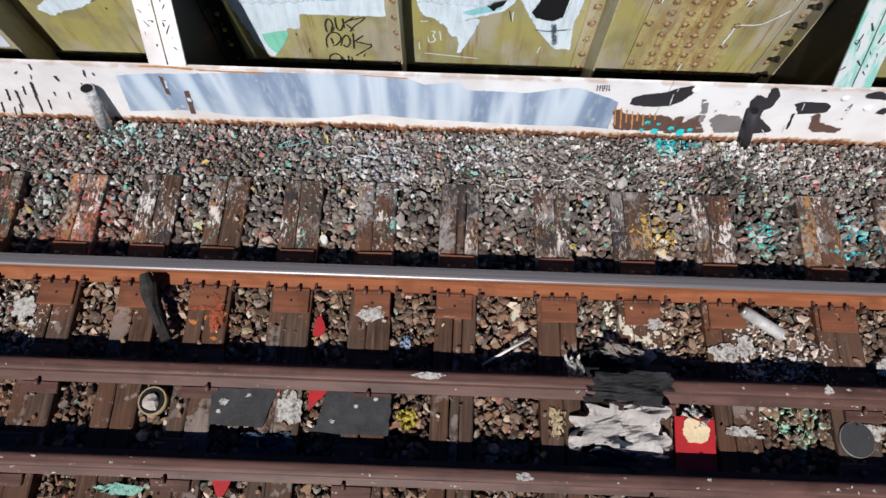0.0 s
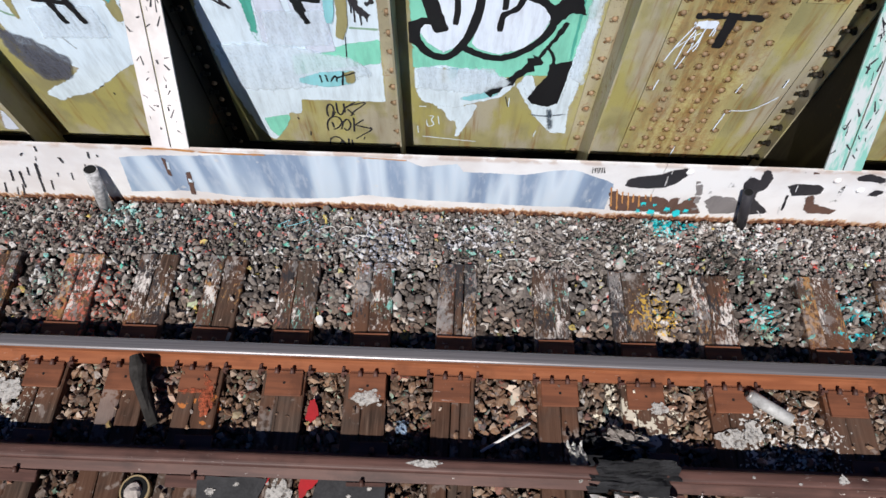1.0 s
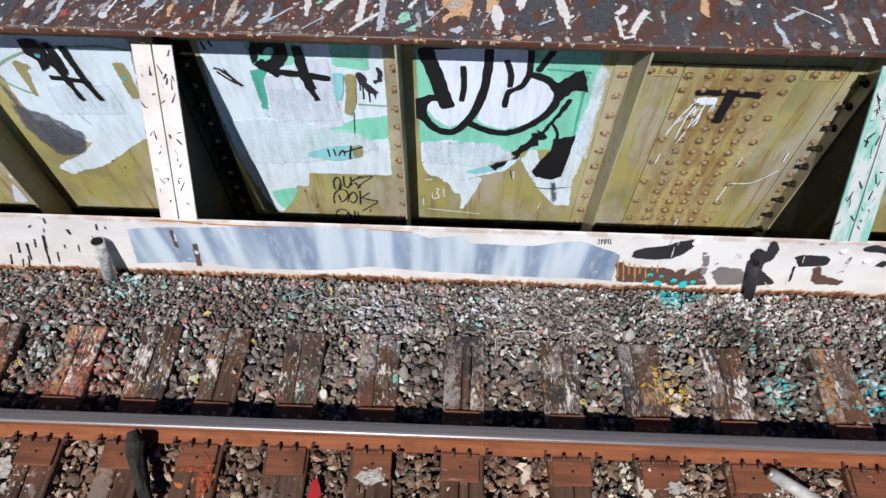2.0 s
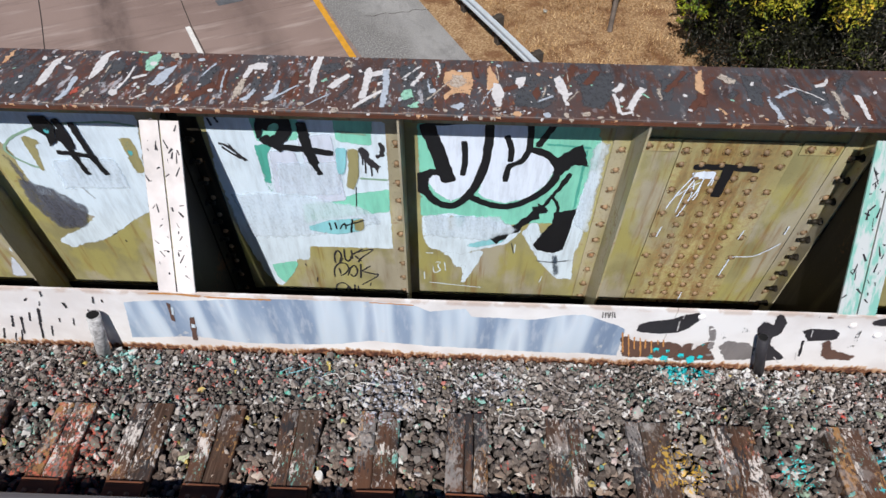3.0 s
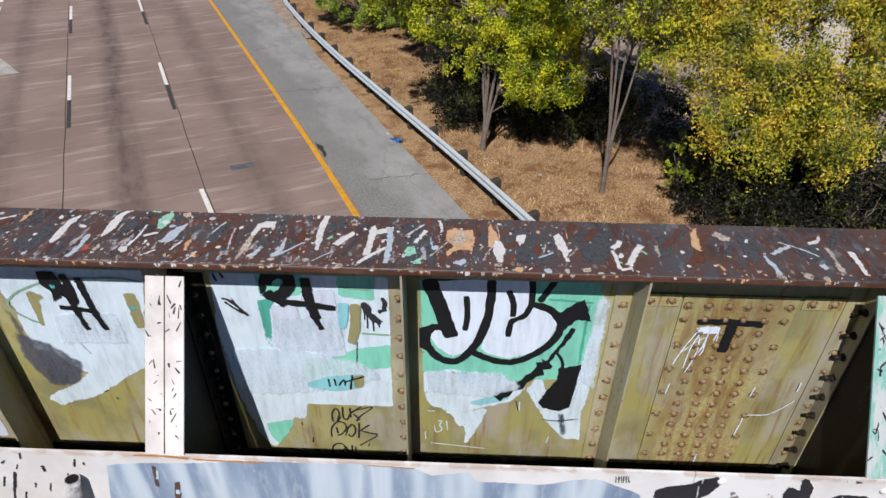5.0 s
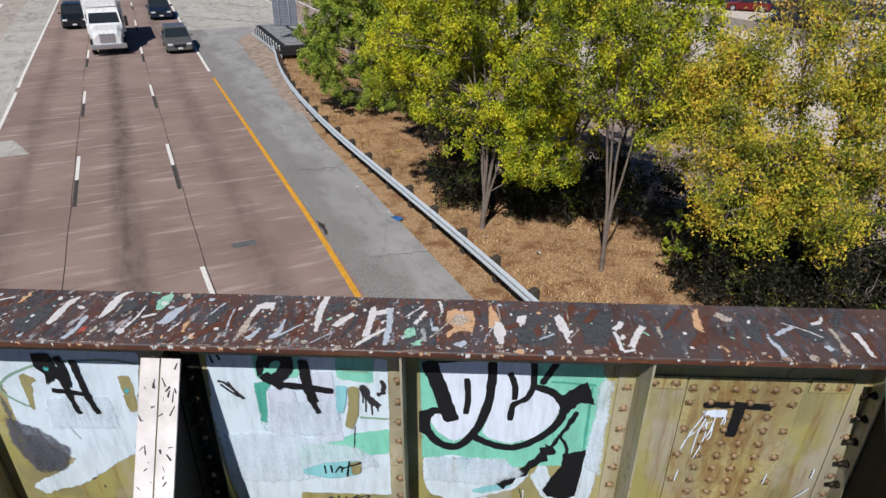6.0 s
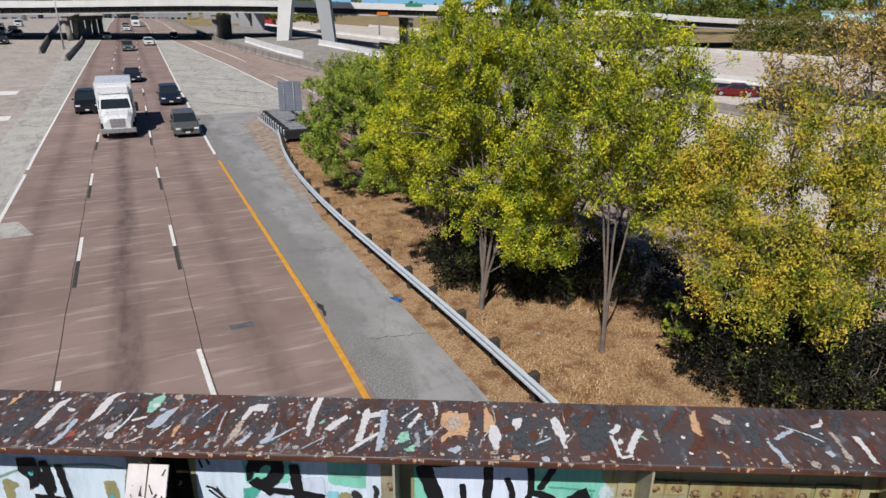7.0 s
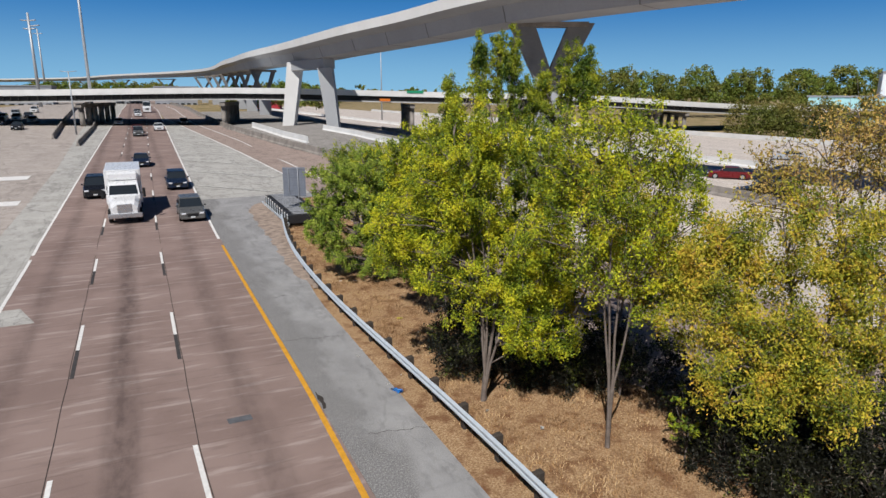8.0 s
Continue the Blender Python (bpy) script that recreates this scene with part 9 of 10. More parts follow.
for k in range(75):
    x, y, l = smear_rng.uniform(-3.5, 3.5), smear_rng.uniform(FLANGE_NEAR + 0.06, FLANGE_FAR - 0.06), smear_rng.uniform(0.03, 0.14)
    l = min(l, y - FLANGE_NEAR - 0.01, FLANGE_FAR - 0.01 - y)
    m = smear_rng.choice((DAB_DARK, DAB_DARK, DAB_RUST, DAB_RUST, DAB_BLUE, DAB_CREAM, DAB_WHITE) if x < 0.7 else (DAB_DARK, DAB_RUST))
    wide = smear_rng.uniform(0.02, 0.06) if m in (DAB_DARK, DAB_RUST) else smear_rng.uniform(0.006, 0.022)
    dx = smear_rng.uniform(-0.02, 0.09)
    stroke("top", m, 1 if m in (DAB_DARK, DAB_RUST) else 2, ((x - dx, y - l), (x + smear_rng.uniform(-0.01, 0.01), y), (x + dx, y + l)), wide, 0.009)
# drips over the flange's edge
for k in range(70):
    x = smear_rng.uniform(-3.4, 3.4)
    bm = bmesh.new()
    wide, long_ = smear_rng.uniform(0.006, 0.03), smear_rng.uniform(0.012, 0.031)
    drip = [(x, 0.0), (x + wide, 0.0)] + [(x + wide * (1 - f / 5), -long_ * smear_rng.uniform(0.3, 1.0)) for f in range(6)]
    prism(bm, drip, Matrix(((1, 0, 0, 0), (0, 0, -0.0008, FLANGE_NEAR - 0.0034), (0, 1, 0, FLANGE_TOP - 0.002), (0, 0, 0, 1))))
    part("paint_dab", bm, smear_rng.choice((DAB_CREAM, DAB_WHITE, DAB_ORANGE)), girder)

# pen and spray marks on the white braces
for bx in (BRACES[3], BRACES[2], BRACES[4]):
    brace_rng = random.Random(int(bx * 100))
    for k in range(40):
        bm = bmesh.new()
        u = brace_rng.choice((-1, 1)) * brace_rng.uniform(0.015, 0.09)
        v = (brace_rng.gauss(0.72, 0.13) if k < 22 else brace_rng.gauss(0.3, 0.1)) if k < 34 else brace_rng.uniform(0.05, 0.3)
        run = Vector((0, 2.685 - KERB - 0.02, 6.885 - 6.04))
        out = Vector((0, -run.normalized().z, run.normalized().y))
        p = Vector((bx + u, KERB + 0.012, 6.046)) + run * v + out * 0.0135
        a, b = Vector((brace_rng.uniform(-0.03, 0.03), 0, 0)), run.normalized() * brace_rng.uniform(-0.03, 0.06)
        c = (a + b).cross(out).normalized() * brace_rng.uniform(0.0015, 0.007)
        q = p + a + b
        bm.faces.new([bm.verts.new(w) for w in (p - c, q - c * 0.6, q + c * 0.6, p + c)])
        part("paint_mark", bm, GREY_BLACK, girder)

# ---- pipes, bolts and litter round the track ----
def tube(name, label, category, p, q, r, material, wall=0.006, parent_pose=None):
    """A pipe from p up to q; a black disc stands for its shaded mouth."""
    t = thing(name, label, category)
    p, q = Vector(p), Vector(q)
    bm = bmesh.new()
    rod(bm, p, q, r, n=18)
    w = (q - p).normalized()
    u = w.orthogonal().normalized()
    v = w.cross(u)
    part("pipe", bm, material, t)
    bm = bmesh.new()
    a = [bm.verts.new(q + w * 0.0015 + (r - wall) * (u * math.cos(0.349 * i) + v * math.sin(0.349 * i))) for i in range(18)]
    bm.faces.new(a)
    part("bore", bm, BLACK, t, "flat black disc for the shade in the pipe mouth")
    return t


PIPE_GREY = plain("grey_white_pipe_paint", (0.42, 0.41, 0.41), 0.7, vary=0.85, scale=16, grain=60)
tube("vent_pipe", "white-painted steel pipe stub leaning on the kerb", "pipe", (-2.228, 2.045, 5.45), (-2.164, 2.100, 5.86), 0.041, PIPE_GREY)
tube("vent_pipe", "black-painted steel pipe stub beside the kerb", "pipe", (1.985, 2.085, 5.45), (1.865, 2.10, 5.86), 0.031, GREY_BLACK)
for x, z in ((1.47, 5.99), (2.36, 5.955), (2.55, 5.86)):
    t = thing("kerb_bolt", "round painted bolt head on the kerb plate", "bolt", pose(x, KERB - 0.001, z), "bolts on the kerb")
    part("head", dome(0.024, 0.018, 12), KERB_WHITE, t, smooth=True)

CLOTH_GREY = plain("dirty_white_cloth", (0.64, 0.60, 0.58), 0.95, vary=0.25, scale=9, grain=70, relief=0.4)
TARRED = plain("black_tarred_sheet", (0.035, 0.034, 0.036), 0.75, vary=0.4, scale=12, grain=80, relief=0.4)
CHAR = plain("charred_wood", (0.03, 0.027, 0.025), 0.9, vary=0.5, scale=14, grain=60, relief=0.6)
RED = plain("red_paint", (0.36, 0.018, 0.022), 0.5, vary=0.2, scale=10, grain=60)
CREAM = plain("dried_cream_paint", (0.66, 0.52, 0.33), 0.6, vary=0.2, scale=14, grain=60, relief=0.5)
YELLOW = plain("dried_yellow_paint", (0.62, 0.52, 0.10), 0.6, vary=0.25, scale=14, grain=60)
TIN = plain("dull_tin", (0.40, 0.38, 0.36), 0.45, 0.6, vary=0.2, scale=12)
GREY_LID = plain("grey_lid", (0.04, 0.039, 0.04), 0.6, vary=0.2, scale=8)
WHITE_DRY = plain("dried_white_paint", (0.68, 0.66, 0.63), 0.6, vary=0.2, scale=14, grain=60, relief=0.5)


def rag(name, label, category, x, y, z, sx, sy, lift, material, seed, turn=0.0, drape=None, ragged=0.25):
    """A crumpled sheet with a torn edge and some thickness. drape: height over (u, v)."""
    r = random.Random(seed)
    n = 18
    t = thing(name, label, category, pose(x, y, z, 0, 0, turn))
    bm = bmesh.new()
    off = Vector((r.uniform(0, 50), r.uniform(0, 50), r.uniform(0, 50)))
    grid = {}
    for i in range(n + 1):
        for j in range(n + 1):
            u, v = 2 * i / n - 1, 2 * j / n - 1
            h = noise.noise(Vector((u * 2.2, v * 2.2, 0)) + off) * lift + abs(noise.noise(Vector((u * 5, v * 5, 3)) + off)) * lift * 0.6
            k = 1 + ragged * noise.noise(Vector((u * 3.1, v * 3.1, 9)) + off)
            if drape:
                h += drape(u, v)
            grid[i, j] = bm.verts.new((u * sx * k, v * sy * k, max(h, 0) + 0.003))
    for i in range(n):
        for j in range(n):
            a = noise.noise(Vector((i / n * 5, j / n * 5, 4)) + off)
            edge = min(i, j, n - 1 - i, n - 1 - j)
            if edge < 2 and a > 0.05 - 0.12 * edge + 0.12:
                continue
            bm.faces.new((grid[i, j], grid[i + 1, j], grid[i + 1, j + 1], grid[i, j + 1]))
    for v in [v for v in bm.verts if not v.link_faces]:
        bm.verts.remove(v)
    res = bmesh.ops.solidify(bm, geom=list(bm.faces), thickness=0.004)
    part("sheet", bm, material, t, smooth=False)
    return t


Z = TIE_TOP
# draped cloth and torn sheet over the guard rail
PAPER = plain("grey_beige_paper", (0.40, 0.35, 0.32), 0.95, vary=0.35, scale=14, grain=80, relief=0.5)
SLATE = plain("slate_cloth", (0.05, 0.065, 0.09), 0.95, vary=0.3)
rag("torn_tar_sheet", "torn black tar sheet draped over the guard rail", "sheet", 1.0, 0.43, Z, 0.225, 0.085, 0.02, TARRED, 3, -2, lambda u, v: 0.178 - 0.12 * max(0.0, -v - 0.45) ** 1.2, 0.12)
rag("cloth", "crumpled dirty white cloth beside the guard rail", "cloth", 0.985, 0.235, Z, 0.25, 0.125, 0.075, CLOTH_GREY, 8, -3, lambda u, v: 0.09 * max(0.0, v), 0.2)
rag("cloth", "crumpled dark cloth beyond the guard rail", "cloth", 0.95, 0.60, Z, 0.17, 0.07, 0.07, TARRED, 14, 12)
rag("paper", "crumpled grey-beige paper beside the guard rail", "paper", 1.03, 0.62, Z + 0.03, 0.13, 0.05, 0.08, PAPER, 19, -24)
rag("cloth", "dark blue-grey cloth in the guard rail's shade", "cloth", 1.0, 0.10, Z, 0.20, 0.075, 0.05, SLATE, 21, -10)


def slab(name, label, category, outline, z, thick, material):
    t = thing(name, label, category)
    bm = bmesh.new()
    ring_ = []
    r = random.Random(len(label) + int(outline[0][0] * 100))
    for (a, b), (c, d) in zip(outline, outline[1:] + outline[:1]):
        for j in range(5):
            ring_.append((a + (c - a) * j / 5 + r.uniform(-0.005, 0.005), b + (d - b) * j / 5 + r.uniform(-0.005, 0.005)))
    prism(bm, ring_, Matrix(((1, 0, 0, 0), (0, 1, 0, 0), (0, 0, thick, z), (0, 0, 0, 1))))
    part("sheet", bm, material, t)
    return t


slab("tar_sheet", "flat black roofing sheet on the ties", "sheet", [(-1.17, 0.375), (-0.82, 0.37), (-0.885, 0.175), (-1.165, 0.18)], TIE_TOP + 0.012, 0.006, TARRED)
slab("tar_sheet", "flat black roofing sheet on the ties", "sheet", [(-0.56, 0.395), (-0.215, 0.36), (-0.225, 0.155), (-0.65, 0.165), (-0.60, 0.20)], TIE_TOP + 0.012, 0.006, TARRED)
rag("paint_skin", "slab of dried dark blue paint in the shade", "paint", -0.86, 0.10, Z, 0.13, 0.05, 0.015, plain("dried_blue_paint", (0.05, 0.09, 0.15), 0.6, vary=0.3), 39, 4)
for ring_ in ([(-1.17, 0.40), (-1.03, 0.40), (-1.05, 0.36), (-1.16, 0.35)], [(-0.97, 0.39), (-0.80, 0.38), (-0.83, 0.345), (-0.95, 0.355)], [(-0.66, 0.40), (-0.55, 0.39), (-0.60, 0.33), (-0.65, 0.27)],
              [(-0.66, 0.78), (-0.635, 0.79), (-0.605, 0.70), (-0.645, 0.665), (-0.675, 0.68)], [(-1.10, -0.085), (-1.0, -0.08), (-1.03, -0.16), (-1.06, -0.17)], [(0.61, 0.74), (0.65, 0.73), (0.64, 0.66)]):
    slab("red_scrap", "torn scrap of red cloth among the ballast", "scrap", ring_, TIE_TOP + 0.002 if ring_[0][1] < 0.6 else TIE_TOP - 0.01, 0.007, RED)
rag("yellow_paint_blob", "blob of dried yellow paint on the ballast", "paint", -0.13, 0.25, Z - 0.03, 0.05, 0.05, 0.04, YELLOW, 51, 20)
rag("white_scrap", "crumpled white scrap on the ties", "scrap", 1.38, 0.31, Z, 0.05, 0.06, 0.05, WHITE_DRY, 53, 40)
rag("white_scrap", "crumpled white scrap by the cloth", "scrap", 0.75, 0.50, Z, 0.045, 0.10, 0.06, WHITE_DRY, 55, 10, lambda u, v: 0.08)
rag("paint_skin", "peeling skin of cream paint on a tie", "paint", 0.655, 0.25, Z + 0.003, 0.04, 0.07, 0.006, CREAM, 58, -5, None, 0.5)


def splash(label, x, y, z, rx, ry, material, seed):
    """A dried pool of spilled paint with fingers and drops."""
    r = random.Random(seed)
    t = thing("paint_splash", label, "paint", pose(x, y, z))
    bm = bmesh.new()
    for k in range(5):
        cx, cy, s = (0, 0, 1) if k == 0 else (r.uniform(-1.3, 1.3) * rx, r.uniform(-1.3, 1.3) * ry, r.uniform(0.08, 0.3))
        ring_ = []
        for i in range(56):
            a = 6.28319 * i / 56
            q = 1 + 0.45 * noise.noise(Vector((math.cos(a) * 1.4, math.sin(a) * 1.4, seed + k))) + 0.3 * noise.noise(Vector((math.cos(a) * 5, math.sin(a) * 5, seed - k)))
            ring_.append((cx + rx * s * q * math.cos(a), cy + ry * s * q * math.sin(a)))
        prism(bm, ring_, Matrix(((1, 0, 0, 0), (0, 1, 0, 0), (0, 0, 0.003 + 0.0004 * k, 0), (0, 0, 0, 1))))
    part("film", bm, material, t)


SPLASH_WHITE = paint_mat("worn_white_splash", (0.50, 0.47, 0.44), 1.2, (0.3, 0.27, 0.25), 0.7, 0.3, 0.95, 0.15)
SPLASH_ORANGE = paint_mat("worn_orange_splash", (0.40, 0.09, 0.04), 1.3, (0.3, 0.1, 0.05), 0.7, 0.3, 0.95, 0.15)
SPLASH_MINT = paint_mat("worn_mint_splash", (0.25, 0.50, 0.42), 1.2, (0.2, 0.3, 0.25), 0.7, 0.3, 0.95, 0.15)
for x, y, rx, ry, sd in ((1.585, 0.655, 0.085, 0.05, 60), (1.70, 0.70, 0.05, 0.06, 61), (1.62, 0.245, 0.085, 0.03, 62), (-2.30, 0.77, 0.06, 0.07, 64), (2.30, 0.26, 0.07, 0.05, 65), (1.21, 0.80, 0.05, 0.03, 66), (-0.36, 0.80, 0.07, 0.035, 68), (2.45, 0.60, 0.05, 0.05, 69)):
    splash("splash of dried white paint on the track", x, y, TIE_TOP + 0.004 + (0.016 if 0.78 < y < 0.9 else 0), rx, ry, SPLASH_WHITE, sd)
splash("splash of dried orange-red paint on a tie", -1.215, 0.77, TIE_TOP + 0.02, 0.035, 0.09, SPLASH_ORANGE, 70)
splash("splash of dried orange-red paint on a tie", -1.30, 0.80, TIE_TOP + 0.02, 0.05, 0.012, SPLASH_ORANGE, 71)
for x, y, k in ((-1.10, 0.30, 0.022), (-1.12, 0.25, 0.012), (-0.97, 0.34, 0.012), (-0.40, 0.30, 0.01), (-0.30, 0.34, 0.012), (-0.52, 0.22, 0.012)):
    splash("drop of pale paint on a roofing sheet", x, y, TIE_TOP + 0.0185, k, k * 0.8, SPLASH_WHITE, int(x * 100) + 800)
splash("splash of dried pale paint on a tie", -0.755, 0.27, TIE_TOP + 0.004, 0.06, 0.09, SPLASH_WHITE, 76)
splash("splash of dried mint paint on a tie", -1.55, -0.15, TIE_TOP + 0.004, 0.10, 0.03, SPLASH_MINT, 72)
splash("splash of dried white paint on the guard rail", -0.02, 0.452, RAIL_TOP + 0.0005, 0.075, 0.017, SPLASH_WHITE, 73)
splash("splash of dried white paint on the guard rail", 2.02, 0.45, RAIL_TOP + 0.0005, 0.02, 0.022, SPLASH_WHITE, 74)
splash("splash of dried white paint on the guard rail", 0.46, -0.02, RAIL_TOP + 0.0005, 0.04, 0.02, SPLASH_WHITE, 75)
for k in range(26):
    r = random.Random(900 + k)
    splash("drop of white paint on the guard rail", r.uniform(-2.4, 2.5) if k % 2 else r.uniform(1.3, 2.5), r.choice((0.443, -0.022)) + r.uniform(-0.022, 0.022), RAIL_TOP + 0.0005, r.uniform(0.003, 0.011), r.uniform(0.003, 0.007), SPLASH_WHITE, 901 + k)
rag("blue_scrap", "pale blue plastic scrap on the ballast", "scrap", -0.16, 0.66, Z - 0.03, 0.032, 0.035, 0.05, plain("pale_blue_plastic", (0.45, 0.55, 0.68), 0.4), 59, 0)
rag("cyan_paint_flake", "flakes of bright cyan paint on the ballast", "paint", 1.45, 2.05, 5.475, 0.07, 0.03, 0.03, CYAN, 61, 10)
rag("cyan_paint_flake", "flakes of bright cyan paint on the ballast", "paint", 1.62, 2.06, 5.475, 0.06, 0.03, 0.03, CYAN, 67, -10)
rag("mint_paint_spill", "spill of mint green paint round the pipe foot", "paint", -2.16, 1.96, 5.495, 0.09, 0.03, 0.02, SKY_BLUE, 71, 8)

# red box with poured cream paint
t = thing("red_box", "square red box lid covered in poured cream paint", "box", pose(1.375, 0.195, Z, 0, 0, -3))
bm = boxed(-0.105, 0.105, -0.20, 0.115, 0, 0.014, bevel=0.004)
part("lid", bm, RED, t)
bm = bmesh.new()
r = random.Random(4)
ring_ = []
for a in range(48):
    k = 1 + 0.25 * noise.noise(Vector((math.cos(a * 0.1309) * 1.8, math.sin(a * 0.1309) * 1.8, 11.3))) + r.uniform(-0.07, 0.07)
    ring_.append((0.073 * math.cos(a * 0.1309) * k, 0.045 + 0.06 * math.sin(a * 0.1309) * k))
prism(bm, ring_, Matrix(((1, 0, 0, 0), (0, 1, 0, 0), (0, 0, 0.008, 0.0145), (0, 0, 0, 1))))
part("poured_paint", bm, CREAM, t, "dried pool of cream paint")

# charred post lying across a tie
t = thing("charred_post", "charred wooden post lying against the rail", "wooden post")
bm = bmesh.new()
line_ = [Vector((-1.60, 0.955, 5.815)), Vector((-1.575, 0.90, 5.80)), Vector((-1.565, 0.85, 5.785)), Vector((-1.545, 0.79, 5.765)), Vector((-1.515, 0.73, 5.75)), Vector((-1.485, 0.67, 5.735)), Vector((-1.45, 0.615, 5.722))]
rings = []
for i, p in enumerate(line_):
    w = (line_[min(i + 1, 6)] - line_[max(i - 1, 0)]).normalized()
    u = w.orthogonal().normalized()
    v = w.cross(u)
    r = (0.030, 0.047, 0.042, 0.034, 0.035, 0.033, 0.030)[i]
    rings.append([bm.verts.new(p + r * (1 + 0.28 * noise.noise(Vector((i * 0.9, a * 0.8, 2)))) * (u * math.cos(0.5236 * a) + v * math.sin(0.5236 * a))) for a in range(12)])
for p, q in zip(rings, rings[1:]):
    for i in range(12):
        bm.faces.new((p[i], p[(i + 1) % 12], q[(i + 1) % 12], q[i]))
bm.faces.new(rings[0][::-1]), bm.faces.new(rings[-1])
part("post", bm, CHAR, t)

# discarded spray can
t = thing("spray_can", "dented white spray can without its cap", "spray can")
a, b = Vector((1.705, 0.885, Z + 0.045)), Vector((1.90, 0.765, Z + 0.03))
bm = bmesh.new()
rod(bm, a, b, 0.034, n=20)
part("body", bm, plain("scuffed_grey_white_can", (0.40, 0.39, 0.38), 0.6, vary=0.35, scale=25, grain=90), t)
d = (b - a).normalized()
bm = bmesh.new()
rod(bm, a - d * 0.018, a, 0.024, 0.033, 20)
part("shoulder", bm, TIN, t)
bm = bmesh.new()
rod(bm, a - d * 0.032, a - d * 0.018, 0.012, n=12)
part("nozzle", bm, BLACK, t)

# tin and lids
t = thing("paint_tin", "open round tin with dried white paint inside", "tin", pose(-1.475, 0.29, Z - 0.02))
# Tin's inside is a black disc in place of real shade.
for r0, z0, z1, m, nm in ((0.075, 0.0, 0.045, plain("tan_tin", (0.36, 0.27, 0.15), 0.5, 0.3), "wall"), (0.066, 0.0451, 0.0465, BLACK, "inside")):
    bm = bmesh.new()
    rod(bm, (0, 0, z0), (0, 0, z1), r0, n=24)
    part(nm, bm, m, t)
bm = bmesh.new()
bmesh.ops.create_icosphere(bm, subdivisions=2, radius=0.045)
for v in bm.verts:
    v.co = Vector((v.co.x, v.co.y, max(0, v.co.z) * 0.8)) * (1 + 0.35 * noise.noise(v.co * 40)) + Vector((0, -0.005, 0.046))
part("dried_paint", bm, PAPER, t)
t = thing("tin_lid", "round grey tin lid lying on a tie", "lid", pose(2.22, 0.225, Z + 0.002))
bm = bmesh.new()
rod(bm, (0, 0, 0), (0, 0, 0.012), 0.088, n=28)
part("disc", bm, GREY_LID, t)
bm = bmesh.new()
rod(bm, (0, 0, 0.0), (0, 0, 0.015), 0.092, 0.09, 28)
part("rim", bm, TIN, t, at=pose(0, 0, -0.004))
t = thing("white_peg", "small white plastic peg standing beside the rail", "peg", pose(-0.665, 1.235, Z - 0.05))
bm = bmesh.new()
rod(bm, (0, 0, 0), (0, 0, 0.09), 0.02, n=12)
part("peg", bm, WHITE_DRY, t)
def thread(label, places, r, material):
    """A loose thread lying over the stones."""
    t = thing("thread", label, "thread")
    pts = glide([(x, y, bed_height(x, y) + 0.022) for x, y in places], 6)
    part("strand", sweep(bmesh.new(), pts, ((-r, 0), (-0.5 * r, r), (0.5 * r, r), (r, 0), (0.5 * r, -r), (-0.5 * r, -r))), material, t)


thread_rng = random.Random(61)
for x, y, k, m in ((-0.62, 1.90, 0.22, WHITE_DRY), (-0.45, 1.86, 0.2, WHITE_DRY), (-0.52, 1.80, 0.18, CLOTH_GREY), (-0.30, 1.94, 0.15, WHITE_DRY), (0.42, 1.62, 0.22, CLOTH_GREY), (0.62, 1.60, 0.2, PAPER), (0.78, 1.66, 0.22, WHITE_DRY), (0.70, 1.88, 0.2, PAPER), (0.55, 1.92, 0.15, PAPER), (2.05, 1.86, 0.16, WHITE_DRY), (2.25, 1.78, 0.14, WHITE_DRY), (-0.95, 1.93, 0.14, SKY_BLUE)):
    way = thread_rng.uniform(-0.9, 0.9)
    thread("pale tangled thread lying on the ballast", [(x + k * (f - 0.5) * math.cos(way) + thread_rng.gauss(0, 0.025), min(2.08, y + k * (f - 0.5) * math.sin(way) + thread_rng.gauss(0, 0.025))) for f in (0, 0.2, 0.4, 0.6, 0.8, 1.0)], 0.0022, m)
t = thing("stick", "thin pale stick lying on the ballast", "stick")
bm = bmesh.new()
rod(bm, (0.26, 0.545, Z + 0.01), (0.52, 0.70, Z + 0.02), 0.008, n=6)
part("stick", bm, WHITE_DRY, t)

# ---- litter beside the freeway ----
def scrap_on_verge(w, s, size, material, label, seed):
    p = ROAD @ lay(w, s, 0.0)
    rag("litter", label, "litter", p.x, p.y, p.z, size, size * 0.6, size * 0.3, material, seed, seed * 37)


scrap_on_verge(6.35, 0.7, 0.22, plain("blue_plastic", (0.03, 0.22, 0.62), 0.4), "crumpled blue plastic bag beside the guard rail", 101)
scrap_on_verge(9.0, 7.1, 0.16, YELLOW, "yellow wrapper on the dry grass", 102)
for k in range(16):
    r = random.Random(200 + k)
    scrap_on_verge(r.uniform(6.0, 12.0), r.uniform(-4, 22), r.uniform(0.04, 0.09), WHITE_DRY, "small white litter scrap on the verge", 110 + k)


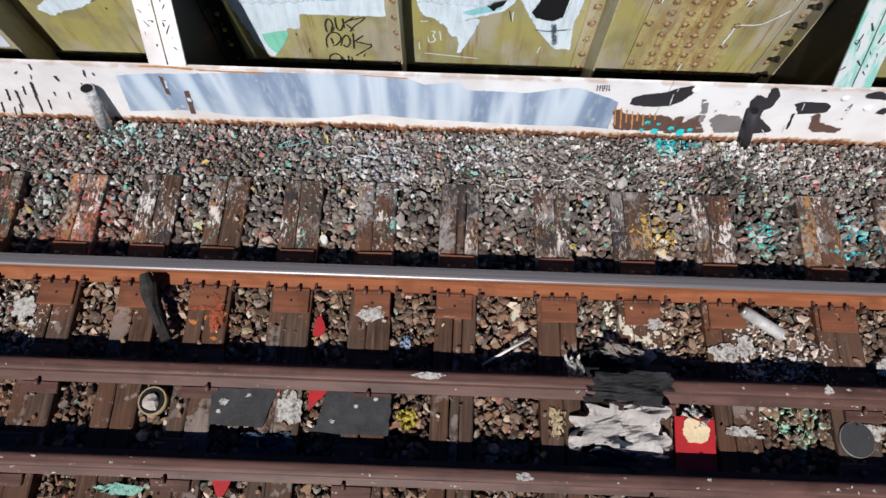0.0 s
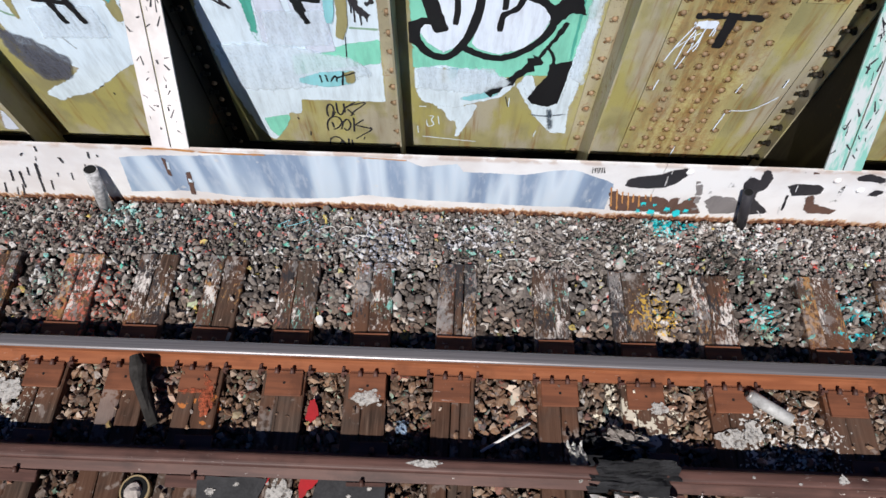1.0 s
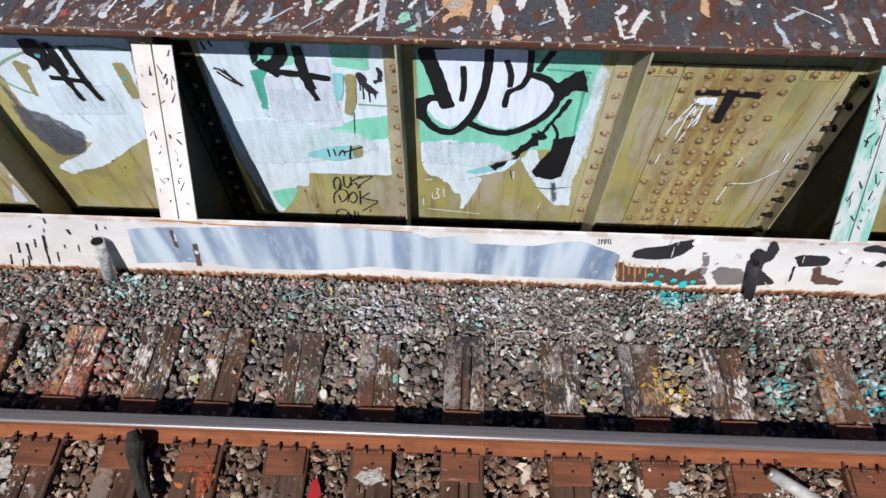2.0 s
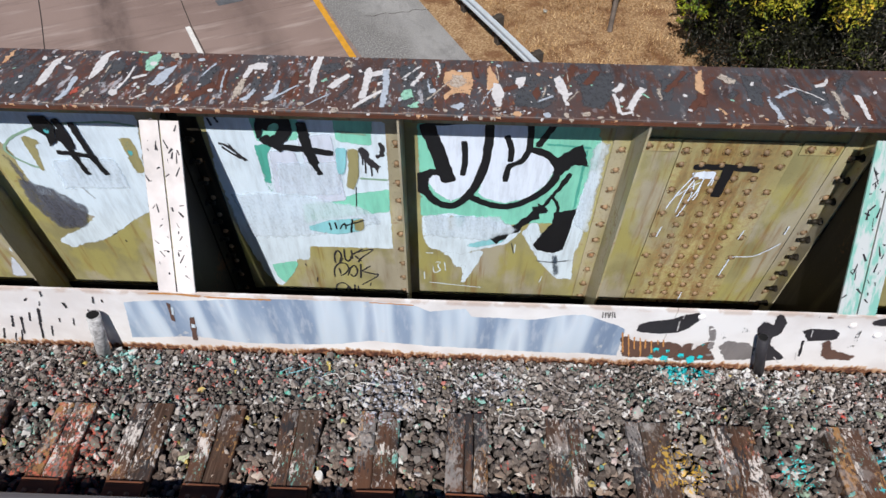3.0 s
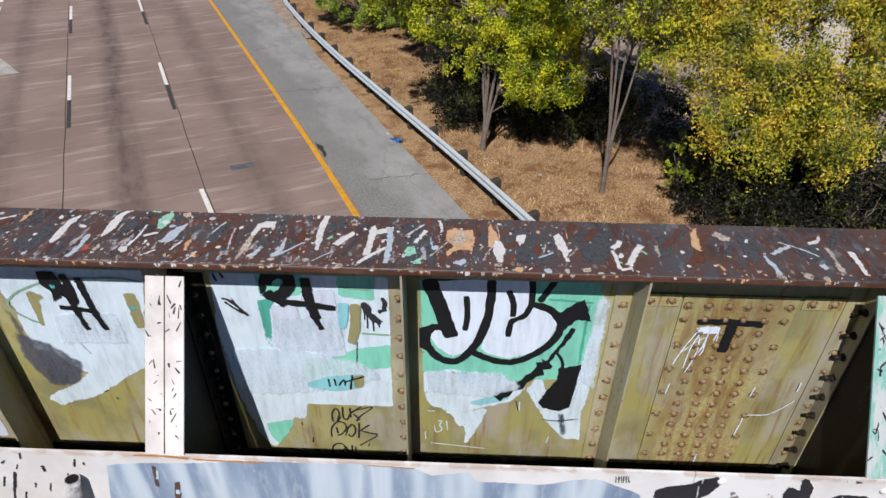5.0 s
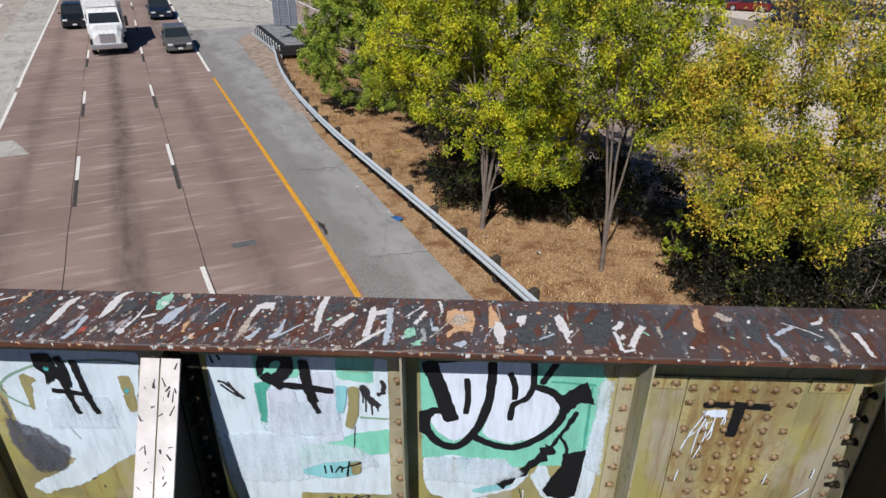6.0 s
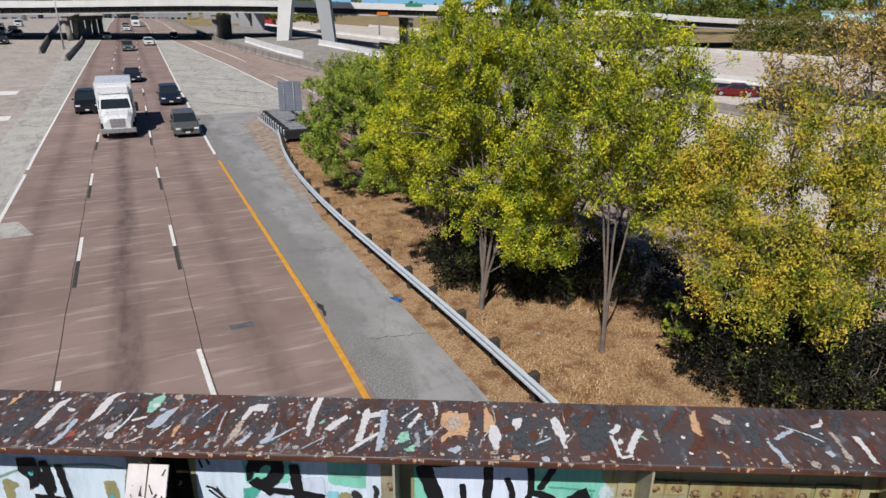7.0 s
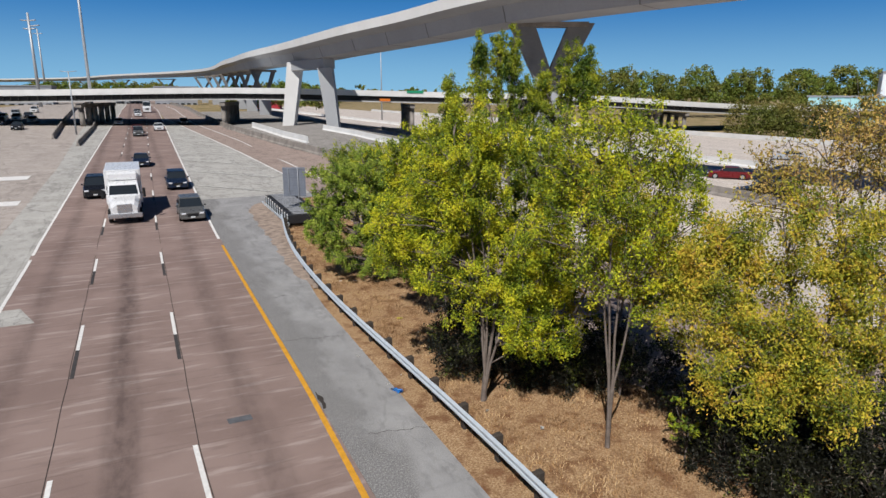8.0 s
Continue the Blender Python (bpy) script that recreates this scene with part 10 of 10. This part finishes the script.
def grass():
    """Dry grass blades and fallen straw over the verge."""
    r = np.random.default_rng(9)
    n = 80000
    s, w = r.uniform(-9, 34, n) , r.uniform(7.1, 15.4, n)
    keep = w > np.interp(s, RAIL_S, RAIL_W) + 0.15 + r.uniform(0, 0.5, n) - 0.35 * r.random(n)
    s, w = s[keep], w[keep]
    n = len(s)
    clump = np.array([noise.noise(Vector((a * 0.7, b * 0.7, 0))) for a, b in zip(w, s)])
    h = 0.04 + 0.13 * np.clip(clump + 0.35, 0, 1) * r.uniform(0.4, 1.3, n)
    a = r.uniform(0, 6.283, n)
    lean = r.uniform(0.3, 1.4, n) * h
    dx, dy = np.cos(a), np.sin(a)
    wd = 0.010
    z0 = np.array([lie(p, q) for p, q in zip(s, w)]) - 0.05
    base = np.stack([w, s, z0], 1)
    side = np.stack([-dy, dx, 0 * dx], 1) * wd
    tip = base + np.stack([dx * lean, dy * lean, h], 1)
    v = np.stack([base - side, base + side, tip], 1).reshape(-1, 3)
    me = bpy.data.meshes.new("dry_grass")
    me.from_pydata(v.tolist(), [], np.arange(3 * n).reshape(-1, 3).tolist())
    m = Mat("straw", 0.85)
    m.colour(m.mix(m.step(m.noise(0.5, 4, m.pos), 0.4, 0.62), m.ramp(m.island(), (0.0, (0.22, 0.115, 0.05)), (0.5, (0.48, 0.30, 0.14)), (1.0, (0.70, 0.52, 0.30))), m.ramp(m.island(), (0.0, (0.13, 0.065, 0.03)), (1.0, (0.34, 0.19, 0.085)))))
    me.materials.append(m.m)
    ob = tagged(new("dry_grass", me), "short dry straw-coloured grass on the verge", "grass", kind="stuff")
    ob.matrix_basis = ROAD


grass()

# ---- buildings far off ----
WALL_GREY = plain("pale_grey_cladding", (0.28, 0.29, 0.31), 0.8, vary=0.08, scale=0.2, grain=2)
WALL_WHITE = plain("white_cladding", (0.78, 0.80, 0.82), 0.7, vary=0.05, scale=0.2, grain=2)
TEAL_WALL = plain("pale_teal_cladding", (0.36, 0.62, 0.64), 0.7, vary=0.05, scale=0.2, grain=2)
RED_WALL = plain("red_cladding", (0.35, 0.04, 0.05), 0.8, vary=0.1, scale=0.2, grain=2)
DARK_PANE = plain("dark_window_pane", (0.03, 0.035, 0.04), 0.2, vary=0.1, relief=0.0)


def building(label, x, y, wide, deep, high, wall, turn=0, base=0.0, floors=1, bays=6):
    t = thing("building", label, "building", pose(x, y, base, 0, 0, turn))
    part("wall", boxed(-wide / 2, wide / 2, -deep / 2, deep / 2, -0.5, high), wall, t)
    part("roof", boxed(-wide / 2 - 0.3, wide / 2 + 0.3, -deep / 2 - 0.3, deep / 2 + 0.3, high, high + 0.5), WALL_GREY, t)
    for f in range(floors):
        for b in range(bays):
            cx = -wide / 2 + wide * (b + 0.5) / bays
            z0 = high * (f + 0.35) / floors
            part("window", boxed(cx - wide / bays * 0.3, cx + wide / bays * 0.3, -deep / 2 - 0.04, -deep / 2 - 0.005, z0, z0 + high / floors * 0.4), DARK_PANE, t)
    return t


building("white flat-roofed warehouse beyond the hedge", 157, 208, 46, 30, 16.3, WALL_WHITE, -30, 0, 1, 0)
building("low pale teal warehouse beyond the hedge", 118, 200, 24, 12, 8.9, TEAL_WALL, -30, 0, 1, 2)
building("red-walled shop far beyond the overpass", -127, 400, 22, 14, 14, RED_WALL, 10, 0, 1, 3)
for x, y, w, h in ((-210, 300, 26, 12.5), (-268, 322, 30, 11.5), (-330, 330, 34, 12), (-150, 330, 20, 12.5), (-400, 330, 40, 11.5), (-178, 340, 16, 13)):
    building("pale grey flat-roofed building beyond the overpass", x, y, w, 16, h, WALL_GREY, 25, 0, 2, 7)
